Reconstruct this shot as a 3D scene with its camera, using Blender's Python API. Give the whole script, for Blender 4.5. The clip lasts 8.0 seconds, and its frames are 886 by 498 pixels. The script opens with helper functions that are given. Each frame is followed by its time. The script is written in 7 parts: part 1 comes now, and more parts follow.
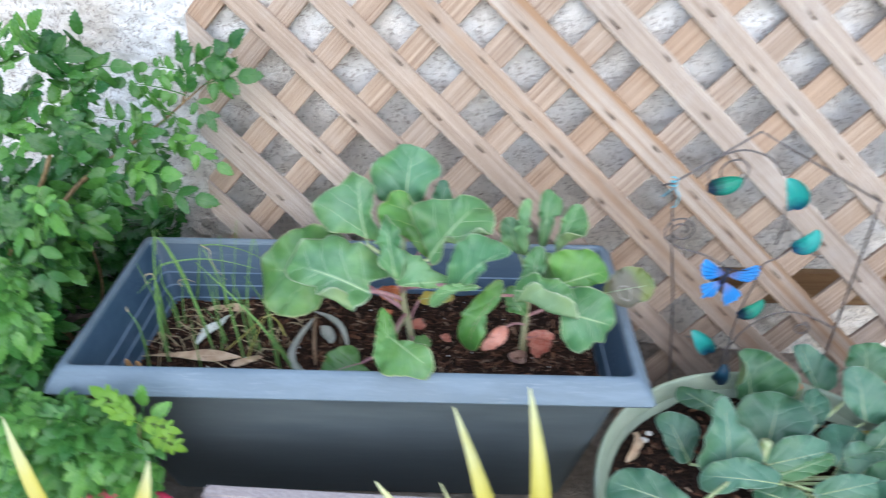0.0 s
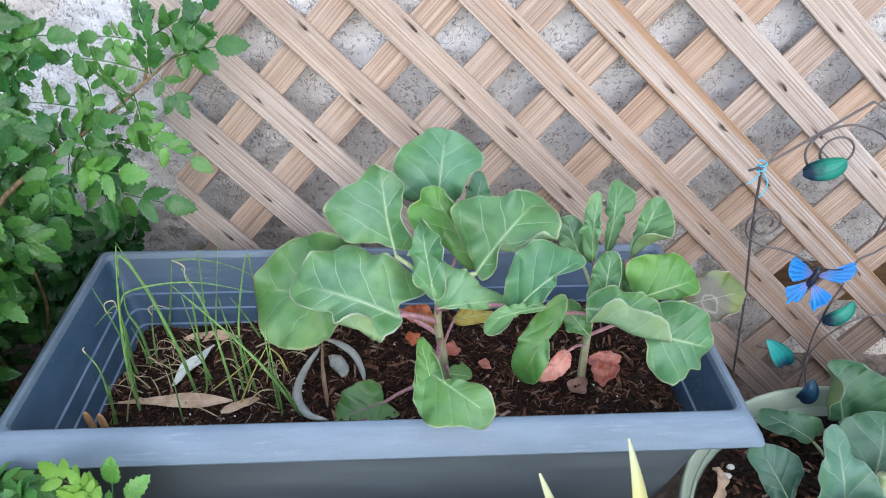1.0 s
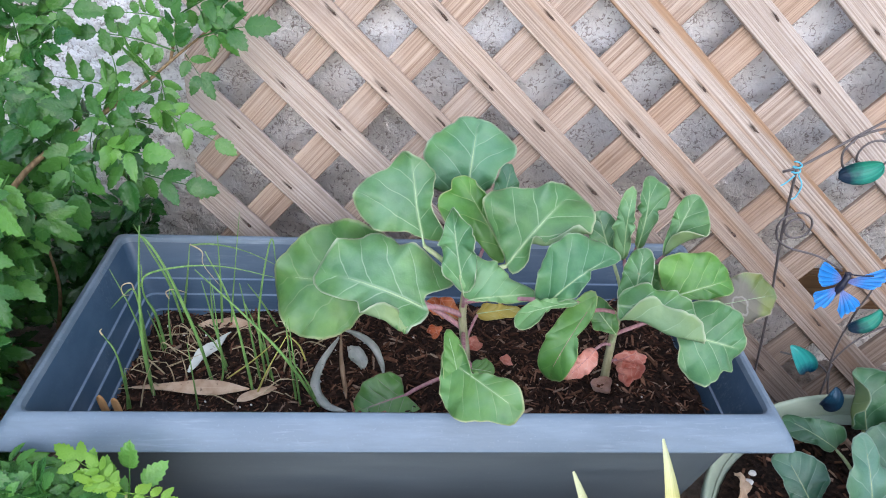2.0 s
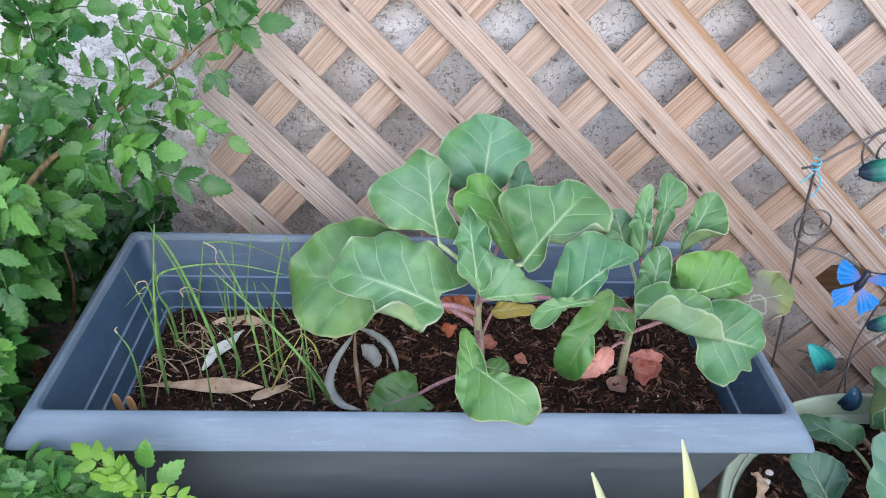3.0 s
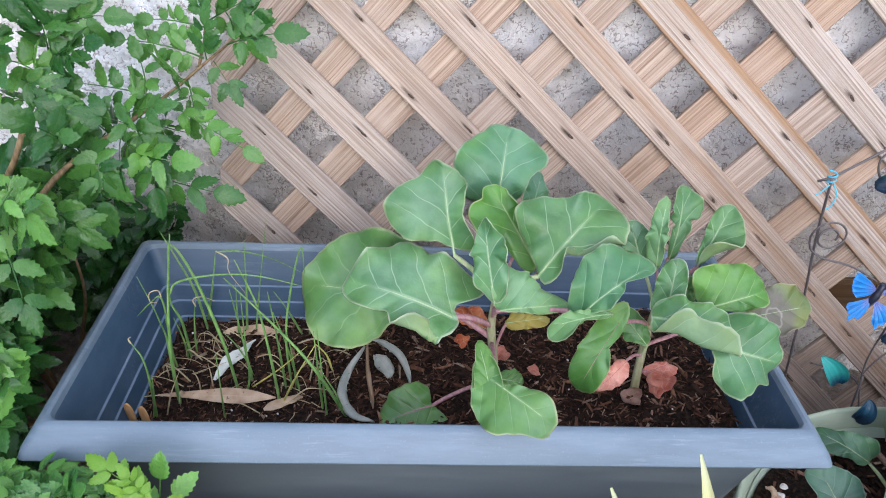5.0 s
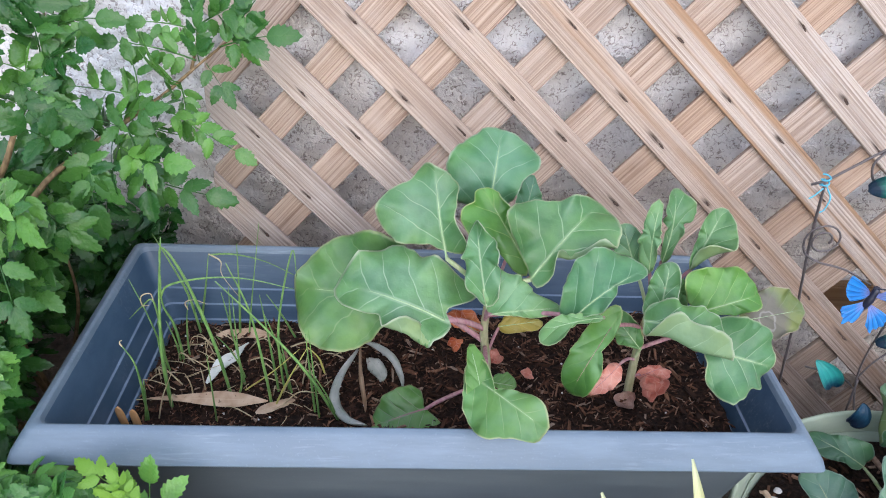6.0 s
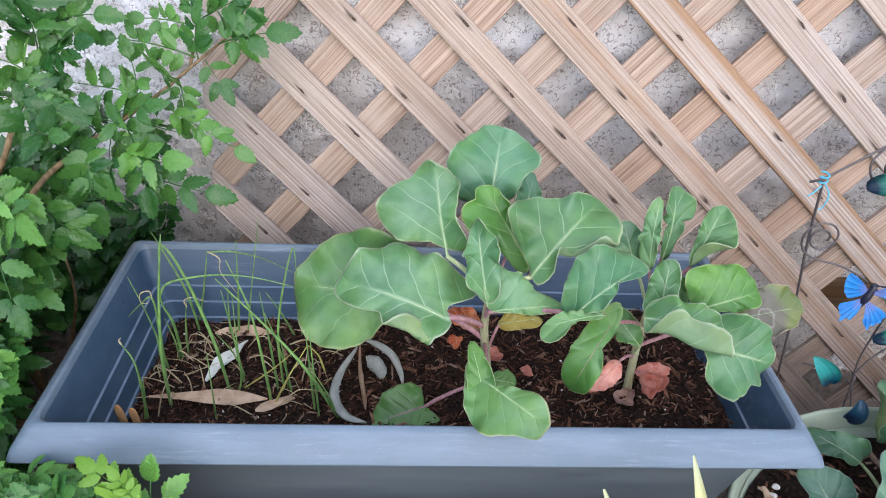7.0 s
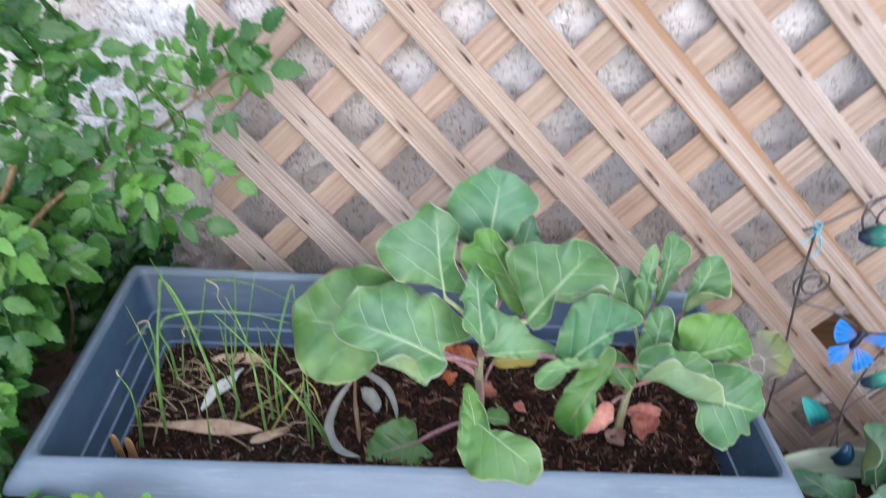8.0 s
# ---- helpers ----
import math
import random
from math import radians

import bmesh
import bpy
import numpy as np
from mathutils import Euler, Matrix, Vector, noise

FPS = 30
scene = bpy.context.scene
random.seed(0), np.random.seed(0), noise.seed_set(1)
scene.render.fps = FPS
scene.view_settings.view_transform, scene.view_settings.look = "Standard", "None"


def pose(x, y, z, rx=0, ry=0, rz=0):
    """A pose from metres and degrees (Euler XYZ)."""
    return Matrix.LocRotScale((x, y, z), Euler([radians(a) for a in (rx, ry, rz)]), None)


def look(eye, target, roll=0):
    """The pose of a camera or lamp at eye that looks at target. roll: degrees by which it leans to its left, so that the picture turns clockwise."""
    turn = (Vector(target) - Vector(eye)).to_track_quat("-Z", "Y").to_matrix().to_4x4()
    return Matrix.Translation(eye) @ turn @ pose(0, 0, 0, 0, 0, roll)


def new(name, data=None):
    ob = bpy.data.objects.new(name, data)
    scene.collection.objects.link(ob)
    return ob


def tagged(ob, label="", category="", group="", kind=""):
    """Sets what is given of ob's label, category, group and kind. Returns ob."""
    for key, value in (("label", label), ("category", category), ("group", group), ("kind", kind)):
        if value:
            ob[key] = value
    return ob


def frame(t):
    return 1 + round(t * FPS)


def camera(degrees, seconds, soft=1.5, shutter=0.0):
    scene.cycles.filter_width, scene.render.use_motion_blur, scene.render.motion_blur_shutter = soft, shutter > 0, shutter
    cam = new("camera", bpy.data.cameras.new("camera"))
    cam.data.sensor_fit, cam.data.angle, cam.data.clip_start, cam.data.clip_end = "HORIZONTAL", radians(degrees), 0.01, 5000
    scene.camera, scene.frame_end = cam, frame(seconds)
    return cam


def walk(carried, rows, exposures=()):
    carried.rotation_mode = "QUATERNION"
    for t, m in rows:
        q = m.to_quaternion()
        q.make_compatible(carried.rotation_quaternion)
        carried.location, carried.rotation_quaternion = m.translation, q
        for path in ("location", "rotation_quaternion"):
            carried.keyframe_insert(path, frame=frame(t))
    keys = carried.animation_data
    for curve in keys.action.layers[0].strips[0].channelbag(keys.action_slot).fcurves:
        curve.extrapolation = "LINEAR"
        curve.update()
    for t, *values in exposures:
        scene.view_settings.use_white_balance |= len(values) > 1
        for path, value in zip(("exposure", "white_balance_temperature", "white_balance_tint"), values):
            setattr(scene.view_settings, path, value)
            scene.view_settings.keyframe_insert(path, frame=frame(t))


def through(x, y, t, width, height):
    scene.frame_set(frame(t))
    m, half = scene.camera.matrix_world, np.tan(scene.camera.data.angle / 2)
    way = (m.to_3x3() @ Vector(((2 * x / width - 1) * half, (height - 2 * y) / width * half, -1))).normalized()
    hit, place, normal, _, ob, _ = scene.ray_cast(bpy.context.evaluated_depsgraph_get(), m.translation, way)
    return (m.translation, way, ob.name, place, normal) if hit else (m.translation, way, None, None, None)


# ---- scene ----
cam = camera(64.5, 8.0, soft=1.0, shutter=0.5)
PATH = [
    (0, (0.111, -0.933, 0.846), (-0.118, 0.714, -0.264), -3.5),
    (0.1, (0.081, -0.908, 0.861), (-0.15, 0.713, -0.287), -4.0),
    (0.3, (0.064, -0.87, 0.836), (-0.165, 0.76, -0.301), -3.0),
    (0.5, (0.049, -0.84, 0.811), (-0.147, 0.787, -0.336), -3.0),
    (1, (0.001, -0.783, 0.77), (-0.095, 0.855, -0.373), -2.9),
    (1.5, (-0.022, -0.779, 0.755), (-0.093, 0.865, -0.382), -0.9),
    (3, (-0.037, -0.773, 0.755), (-0.146, 0.858, -0.397), -1.3),
    (3.5, (-0.045, -0.77, 0.753), (-0.149, 0.872, -0.383), -0.9),
    (4, (-0.05, -0.768, 0.759), (-0.158, 0.871, -0.382), -0.9),
    (4.5, (-0.052, -0.77, 0.758), (-0.166, 0.869, -0.382), -1.1),
    (6, (-0.043, -0.767, 0.757), (-0.156, 0.878, -0.374), -1.0),
    (6.5, (-0.044, -0.768, 0.752), (-0.137, 0.876, -0.383), -0.5),
    (7, (-0.049, -0.767, 0.757), (-0.145, 0.875, -0.381), -0.7),
    (7.5, (-0.043, -0.762, 0.761), (-0.149, 0.878, -0.378), -1.6),
    (7.7, (-0.034, -0.754, 0.774), (-0.164, 0.87, -0.388), -1.9),
    (7.9, (-0.039, -0.743, 0.794), (-0.145, 0.869, -0.386), 0.1),
    (8, (-0.055, -0.752, 0.793), (-0.131, 0.892, -0.345), 1.2),
]
walk(cam, [(t, look(eye, target, roll)) for t, eye, target, roll in PATH], [(0, 1.0, 5900, 8), (0.8, 1.0, 5950, 11), (3, 1.0, 5980, 15), (5, 1.0, 6060, 15), (8, 1.0, 6120, 16)])

# ---- light: open shade under a bright sky, the soft side from the front ----
SUN_EL, SUN_AZ = 33.0, 10.0          # azimuth from -y towards +x, degrees
world = bpy.data.worlds.new("sky")
scene.world = world
world.use_nodes = True
wt = world.node_tree
sky = wt.nodes.new("ShaderNodeTexSky")
sky.sky_type = "NISHITA"
sky.sun_disc = False
sky.sun_elevation = radians(SUN_EL)
sky.sun_rotation = radians(180 - SUN_AZ)
sky.dust_density = 1.0
sky.ozone_density = 1.0
background = wt.nodes["Background"]
wt.links.new(sky.outputs[0], background.inputs[0])
background.inputs[1].default_value = 0.15
sun = new("sun", bpy.data.lights.new("sun", "SUN"))
sun.data.energy, sun.data.angle, sun.data.color = 1.57, radians(100), (1.0, 0.985, 0.965)
sun_way = Vector((math.sin(radians(SUN_AZ)) * math.cos(radians(SUN_EL)), -math.cos(radians(SUN_AZ)) * math.cos(radians(SUN_EL)), math.sin(radians(SUN_EL))))
sun.matrix_world = look(sun_way * 5, (0, 0, 0))


# ---- helpers of this scene ----
class Mat:
    """A node material under construction."""

    def __init__(self, name, rough=0.7, metal=0.0, spec=0.5):
        self.m = bpy.data.materials.new(name)
        self.m.use_nodes = True
        self.t = self.m.node_tree
        self.b = self.t.nodes["Principled BSDF"]
        self.b.inputs["Roughness"].default_value = rough
        self.b.inputs["Metallic"].default_value = metal
        self.b.inputs["Specular IOR Level"].default_value = spec

    def node(self, kind, **inputs):
        n = self.t.nodes.new("ShaderNode" + kind)
        for key, value in inputs.items():
            self.set(n, key, value)
        return n

    def set(self, n, key, value):
        key = int(key[1:]) if key[0] == "i" and key[1:].isdigit() else key.replace("_", " ")
        if isinstance(value, bpy.types.NodeSocket):
            self.t.links.new(value, n.inputs[key])
        else:
            n.inputs[key].default_value = value

    def math(self, op, a, b=0.0, c=0.0):
        n = self.t.nodes.new("ShaderNodeMath")
        n.operation = op
        for k, v in enumerate((a, b, c)):
            self.set(n, "i%d" % k, v)
        return n.outputs[0]

    def coord(self, which="Object"):
        return self.t.nodes.new("ShaderNodeTexCoord").outputs[which]

    def mapped(self, scale, vector=None, shift=None):
        n = self.t.nodes.new("ShaderNodeMapping")
        self.t.links.new(vector or self.coord(), n.inputs[0])
        n.inputs["Scale"].default_value = scale
        if shift is not None:
            self.t.links.new(shift, n.inputs["Location"])
        return n.outputs[0]

    def noise(self, scale, vector=None, detail=4.0, rough=0.55):
        n = self.node("TexNoise", Scale=scale, Detail=detail, Roughness=rough)
        self.t.links.new(vector or self.coord(), n.inputs["Vector"])
        return n.outputs[0]

    def voronoi(self, scale, vector=None, feature="F1", out="Distance"):
        n = self.node("TexVoronoi", Scale=scale)
        n.feature = feature
        self.t.links.new(vector or self.coord(), n.inputs["Vector"])
        return n.outputs[out]

    def ramp(self, value, *stops):
        n = self.t.nodes.new("ShaderNodeValToRGB")
        while len(n.color_ramp.elements) < len(stops):
            n.color_ramp.elements.new(0.5)
        for e, (at, colour) in zip(n.color_ramp.elements, stops):
            e.position, e.color = at, (*colour, 1) if len(colour) == 3 else colour
        self.t.links.new(value, n.inputs[0])
        return n.outputs[0]

    def grey(self, value, lo, hi, a=0.0, b=1.0):
        n = self.t.nodes.new("ShaderNodeMapRange")
        for k, v in enumerate((value, lo, hi, a, b)):
            self.set(n, "i%d" % k, v)
        return n.outputs[0]

    def mix(self, fac, a, b, kind="MIX"):
        n = self.t.nodes.new("ShaderNodeMix")
        n.data_type, n.blend_type = "RGBA", kind
        for k, v in ((0, fac), (6, a), (7, b)):
            if not isinstance(v, (float, int, bpy.types.NodeSocket)) and len(v) == 3:
                v = (*v, 1)
            self.set(n, "i%d" % k, v)
        return n.outputs[2]

    def random(self):
        return self.t.nodes.new("ShaderNodeObjectInfo").outputs["Random"]

    def island(self):
        return self.t.nodes.new("ShaderNodeNewGeometry").outputs["Random Per Island"]

    def bump(self, height, strength, distance=0.002):
        n = self.node("Bump", Strength=strength, Distance=distance, Height=height)
        old = self.b.inputs["Normal"].links
        if old:
            self.t.links.new(old[0].from_socket, n.inputs["Normal"])
        self.t.links.new(n.outputs[0], self.b.inputs["Normal"])

    def colour(self, value):
        self.set(self.b, "Base Color", (*value, 1) if isinstance(value, tuple) else value)
        return self

    def rough(self, value):
        self.set(self.b, "Roughness", value)

    def thin(self, colour, share):
        """Lets light through, as a leaf does."""
        glow = self.node("BsdfTranslucent")
        self.set(glow, "Color", colour)
        both = self.node("MixShader", Fac=share)
        self.t.links.new(self.b.outputs[0], both.inputs[1])
        self.t.links.new(glow.outputs[0], both.inputs[2])
        self.t.links.new(both.outputs[0], self.t.nodes["Material Output"].inputs[0])


def placed(ob):
    m = ob.matrix_basis.copy()
    while ob.parent:
        ob = ob.parent
        m = ob.matrix_basis @ m
    return m


def thing(name, at, label, category, group="", turn=(0, 0, 0), kind=""):
    ob = new(name)
    ob.matrix_basis = pose(*at, *turn)
    ob.empty_display_size = 0.05
    return tagged(ob, label, category, group, kind)


def part(name, bm, material, parent=None, label="", smooth=True, world_space=True, crease=0):
    """One mesh object from a bmesh, under a thing or a part. Places are those of the world unless world_space is off."""
    if parent is not None and world_space:
        bm.transform(placed(parent).inverted())
    mesh = bpy.data.meshes.new(name)
    bm.normal_update()
    if crease:
        for e in bm.edges:
            if len(e.link_faces) == 2 and e.calc_face_angle(0.0) > radians(crease):
                e.smooth = False
    bm.to_mesh(mesh)
    bm.free()
    mesh.materials.append(material)
    if smooth:
        mesh.polygons.foreach_set("use_smooth", [True] * len(mesh.polygons))
    ob = new(name, mesh)
    ob.parent = parent
    return tagged(ob, label) if label else ob


def tube(bm, points, radii, sides=6, cap=True):
    """A round rod along points."""
    points = [Vector(p) for p in points]
    if not isinstance(radii, (list, tuple)):
        radii = [radii] * len(points)
    rings, side = [], None
    for k, p in enumerate(points):
        way = (points[min(k + 1, len(points) - 1)] - points[max(k - 1, 0)]).normalized()
        if side is None:
            side = way.orthogonal().normalized()
        side = (side - way * side.dot(way)).normalized()
        up = way.cross(side)
        rings.append([bm.verts.new(p + radii[k] * (math.cos(a) * side + math.sin(a) * up)) for a in [2 * math.pi * j / sides for j in range(sides)]])
    for a, b in zip(rings, rings[1:]):
        for j in range(sides):
            bm.faces.new((a[j], a[(j + 1) % sides], b[(j + 1) % sides], b[j]))
    if cap:
        bm.faces.new(rings[0][::-1])
        bm.faces.new(rings[-1])


def bend(a, b, c, n=8):
    """Points on the arch from a past b to c."""
    a, b, c = Vector(a), Vector(b), Vector(c)
    return [(1 - s) ** 2 * a + 2 * s * (1 - s) * b + s * s * c for s in [k / n for k in range(n + 1)]]


def smooth_line(points, n=6):
    """A smooth line through all the points."""
    p = [Vector(q) for q in points]
    p = [2 * p[0] - p[1], *p, 2 * p[-1] - p[-2]]
    out = []
    for k in range(1, len(p) - 2):
        for j in range(n):
            s = j / n
            out.append(0.5 * (2 * p[k] + s * (p[k + 1] - p[k - 1]) + s * s * (2 * p[k - 1] - 5 * p[k] + 4 * p[k + 1] - p[k + 2]) + s**3 * (3 * p[k] - p[k - 1] - 3 * p[k + 1] + p[k + 2])))
    return out + [p[-2]]


def loft(bm, rings, close_start=False, close_end=False):
    made = [[bm.verts.new(p) for p in ring] for ring in rings]
    n = len(made[0])
    for a, b in zip(made, made[1:]):
        for j in range(n):
            bm.faces.new((a[j], a[(j + 1) % n], b[(j + 1) % n], b[j]))
    if close_start:
        bm.faces.new(made[0][::-1])
    if close_end:
        bm.faces.new(made[-1])


def box(bm, size, m):
    """A box of that size at the pose m, with its edges taken off."""
    made = bmesh.ops.create_cube(bm, size=1.0, matrix=m @ Matrix.Diagonal((*size, 1)))
    return made["verts"]


# ---- materials ----
def wood_material(name, streaks=0.0, tone=None, ridges=0.3):
    m = Mat(name, 0.78, spec=0.22)
    rnd = m.random()
    place = m.coord()
    shift = m.node("CombineXYZ", X=m.math("MULTIPLY", rnd, 7.0), Y=m.math("MULTIPLY", rnd, 31.0), Z=m.math("MULTIPLY", rnd, 13.0)).outputs[0]
    fine = m.noise(1.0, m.mapped((2.6, 430, 80), place, shift), 3.0, 0.6)
    broad = m.noise(1.0, m.mapped((1.8, 120, 30), place, shift), 2.0, 0.5)
    rings = m.noise(1.0, m.mapped((1.1, 210, 60), place, shift), 0.0, 0.5)
    crack = m.math("MINIMUM", m.math("ABSOLUTE", m.math("SUBTRACT", rings, 0.44)), m.math("ABSOLUTE", m.math("SUBTRACT", rings, 0.57)))
    blotch = m.noise(16.0, m.mapped((1, 1, 1), place, shift), 4.0)
    growth = m.noise(1.0, m.mapped((0.9, 95, 30), place, shift), 0.0, 0.5)
    growth = m.math("ABSOLUTE", m.math("SUBTRACT", m.math("FRACT", m.math("MULTIPLY", growth, 13.0)), 0.5))
    where = m.grey(m.noise(1.0, m.mapped((1.5, 45, 20), place, shift), 1.0), 0.42, 0.55, 0.15, 1.0)
    colour = m.ramp(broad, (0.32, (0.43, 0.352, 0.282)), (0.5, (0.50, 0.420, 0.346)), (0.68, (0.53, 0.448, 0.370)))
    colour = m.mix(m.grey(fine, 0.38, 0.54, 0.66, 0.0), colour, (0.25, 0.185, 0.14))
    colour = m.mix(m.math("MULTIPLY", m.grey(crack, 0.0, 0.022, 0.62, 0.0), m.grey(blotch, 0.25, 0.6, 0.35, 1.0)), colour, (0.19, 0.125, 0.085))
    colour = m.mix(m.math("MULTIPLY", m.grey(growth, 0.0, 0.15, 0.46, 0.0), where), colour, (0.20, 0.13, 0.085))
    colour = m.mix(m.grey(blotch, 0.5, 0.72, 0.0, 0.5), colour, (0.50, 0.45, 0.40))
    colour = m.mix(m.grey(rnd, 0.0, 0.7, 0.1, 0.4), colour, m.mix(1.0, colour, (0.98, 0.90, 0.80), "MULTIPLY"))
    colour = m.mix(m.grey(rnd, 0.76, 0.84, 0.0, 0.28), colour, m.mix(1.0, colour, (0.84, 0.68, 0.54), "MULTIPLY"))
    across = m.node("SeparateXYZ", Vector=place).outputs[1]
    ridge = m.math("ADD", m.math("MULTIPLY", across, 235.0), m.math("MULTIPLY", m.noise(1.0, m.mapped((2.2, 55, 20), place, shift), 2.0), 2.6))
    ridge = m.math("ABSOLUTE", m.math("SUBTRACT", m.math("FRACT", m.math("ADD", ridge, m.math("MULTIPLY", rnd, 9.0))), 0.5))
    here = m.grey(m.noise(1.0, m.mapped((3.0, 60, 20), place, shift), 2.0), 0.38, 0.55, 0.15, 1.0)
    colour = m.mix(m.math("MULTIPLY", m.grey(ridge, 0.02, 0.17, ridges, 0.0), here), colour, (0.21, 0.14, 0.10))
    if streaks:
        run = m.noise(1.0, m.mapped((1.0, 75, 20), place, shift), 2.0, 0.5)
        colour = m.mix(m.grey(run, 0.46, 0.60, 0.0, streaks), colour, (0.33, 0.195, 0.105))
        colour = m.mix(m.grey(m.noise(1.0, m.mapped((2.0, 150, 40), place, shift), 2.0), 0.60, 0.70, 0.0, streaks * 0.8), colour, (0.15, 0.095, 0.06))
    if tone:
        colour = m.mix(1.0, colour, tone, "MULTIPLY")
    colour = m.mix(m.grey(rnd, 0.15, 0.5, 0.45, 0.0), colour, m.mix(1.0, colour, (0.90, 0.95, 1.02), "MULTIPLY"))
    # darker towards the ground: the shade down there painted in, along with weathering
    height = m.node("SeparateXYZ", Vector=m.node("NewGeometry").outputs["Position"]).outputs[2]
    shade_and_wear = m.math("ADD", height, m.math("MULTIPLY", m.math("SUBTRACT", m.noise(14.0, detail=5.0), 0.5), 0.28))
    colour = m.mix(m.grey(shade_and_wear, 0.13, 0.40, 0.9, 0.0), colour, m.mix(1.0, colour, (0.52, 0.51, 0.52), "MULTIPLY"))
    m.colour(m.mix(1.0, colour, (0.975, 0.985, 1.02), "MULTIPLY"))
    m.bump(growth, 0.25, 0.001)
    m.bump(ridge, 0.5, 0.0016)
    m.bump(crack, 0.35, 0.0015)
    m.bump(fine, 0.45, 0.0012)
    return m.m


def stain_material():
    """Rust that has bled into the wood along its grain, thinning out to nothing."""
    m = Mat("rust_stain", 0.8, spec=0.2)
    uv = m.node("SeparateXYZ", Vector=m.coord("UV"))
    a, b = [m.math("MULTIPLY_ADD", uv.outputs[k], 2.0, -1.0) for k in (0, 1)]
    far = m.math("SQRT", m.math("ADD", m.math("MULTIPLY", a, a), m.math("MULTIPLY", b, b)))
    far = m.math("ADD", far, m.math("MULTIPLY", m.math("SUBTRACT", m.noise(1.0, m.mapped((60, 700, 60)), 3.0), 0.5), 1.1))
    m.colour((0.055, 0.035, 0.025))
    clear = m.node("BsdfTransparent")
    both = m.node("MixShader", Fac=m.math("POWER", m.grey(far, 0.05, 0.85, 0.85, 0.0), 1.4))
    m.t.links.new(clear.outputs[0], both.inputs[1])
    m.t.links.new(m.b.outputs[0], both.inputs[2])
    m.t.links.new(both.outputs[0], m.t.nodes["Material Output"].inputs[0])
    return m.m


def stucco_material():
    """Trowelled stucco: flat cream lands between crooked dark pits, tanned by dust in places."""
    m = Mat("rough_stucco", 0.92, spec=0.15)
    warp = m.mix(0.014, m.coord(), m.node("TexNoise", Scale=70.0, Detail=3.0).outputs["Color"])
    a = m.noise(190.0, warp, 3.0, 0.55)
    b = m.noise(330.0, warp, 3.0, 0.6)
    lump = m.noise(60.0, warp, 2.0)
    stain = m.noise(7.0, detail=4.0)
    colour = m.ramp(stain, (0.34, (0.60, 0.545, 0.49)), (0.48, (0.71, 0.685, 0.66)), (0.62, (0.77, 0.765, 0.765)))
    height = m.node("SeparateXYZ", Vector=m.node("NewGeometry").outputs["Position"]).outputs[2]
    splash = m.math("ADD", height, m.math("MULTIPLY", m.math("SUBTRACT", m.noise(9.0, detail=5.0), 0.5), 0.40))
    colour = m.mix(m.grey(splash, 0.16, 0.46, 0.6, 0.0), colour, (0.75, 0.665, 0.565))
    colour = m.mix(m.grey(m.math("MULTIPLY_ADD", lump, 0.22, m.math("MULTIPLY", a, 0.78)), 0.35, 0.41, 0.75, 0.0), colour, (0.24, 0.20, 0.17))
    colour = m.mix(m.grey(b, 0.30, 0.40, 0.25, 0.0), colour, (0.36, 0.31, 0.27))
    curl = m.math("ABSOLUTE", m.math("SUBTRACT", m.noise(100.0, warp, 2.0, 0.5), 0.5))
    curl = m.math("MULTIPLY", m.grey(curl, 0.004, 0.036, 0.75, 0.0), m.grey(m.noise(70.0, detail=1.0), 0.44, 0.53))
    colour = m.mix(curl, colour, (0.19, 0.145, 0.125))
    m.colour(colour)
    m.bump(curl, -0.8, 0.004)
    m.bump(lump, 0.35, 0.007)
    m.bump(a, 0.7, 0.006)
    m.bump(b, 0.25, 0.002)
    return m.m


def plastic_material(name, base, pale, rough=0.42, scuffs=0.0):
    m = Mat(name, rough, spec=0.45)
    haze = m.noise(1.0, m.mapped((9, 30, 60)), 5.0, 0.65)
    speck = m.noise(420.0, detail=2.0)
    colour = m.mix(m.grey(haze, 0.42, 0.75, 0.0, 0.5), base, pale)
    colour = m.mix(m.grey(speck, 0.62, 0.74, 0.0, 0.25), colour, pale)
    if scuffs:
        scratch = m.noise(1.0, m.mapped((30, 420, 260)), 3.0, 0.6)
        patch = m.grey(m.noise(13.0, detail=3.0), 0.5, 0.68)
        colour = m.mix(m.math("MULTIPLY", m.grey(scratch, 0.54, 0.70, 0.0, scuffs), patch), colour, (0.52, 0.57, 0.62))
    m.colour(colour)
    m.rough(m.grey(haze, 0.3, 0.8, rough - 0.06, rough + 0.2))
    m.bump(speck, 0.06, 0.0006)
    m.bump(m.noise(38.0), 0.06, 0.002)
    return m.m


def soil_material():
    m = Mat("dark_potting_soil", 0.95, spec=0.2)
    a = m.noise(90.0, detail=6.0, rough=0.7)
    b = m.voronoi(220.0)
    m.colour(m.ramp(m.math("ADD", m.math("MULTIPLY", a, 0.7), m.math("MULTIPLY", b, 0.4)), (0.3, (0.006, 0.004, 0.003)), (0.55, (0.018, 0.010, 0.007)), (0.8, (0.05, 0.028, 0.018))))
    m.bump(a, 1.0, 0.008)
    m.bump(b, 0.6, 0.003)
    return m.m


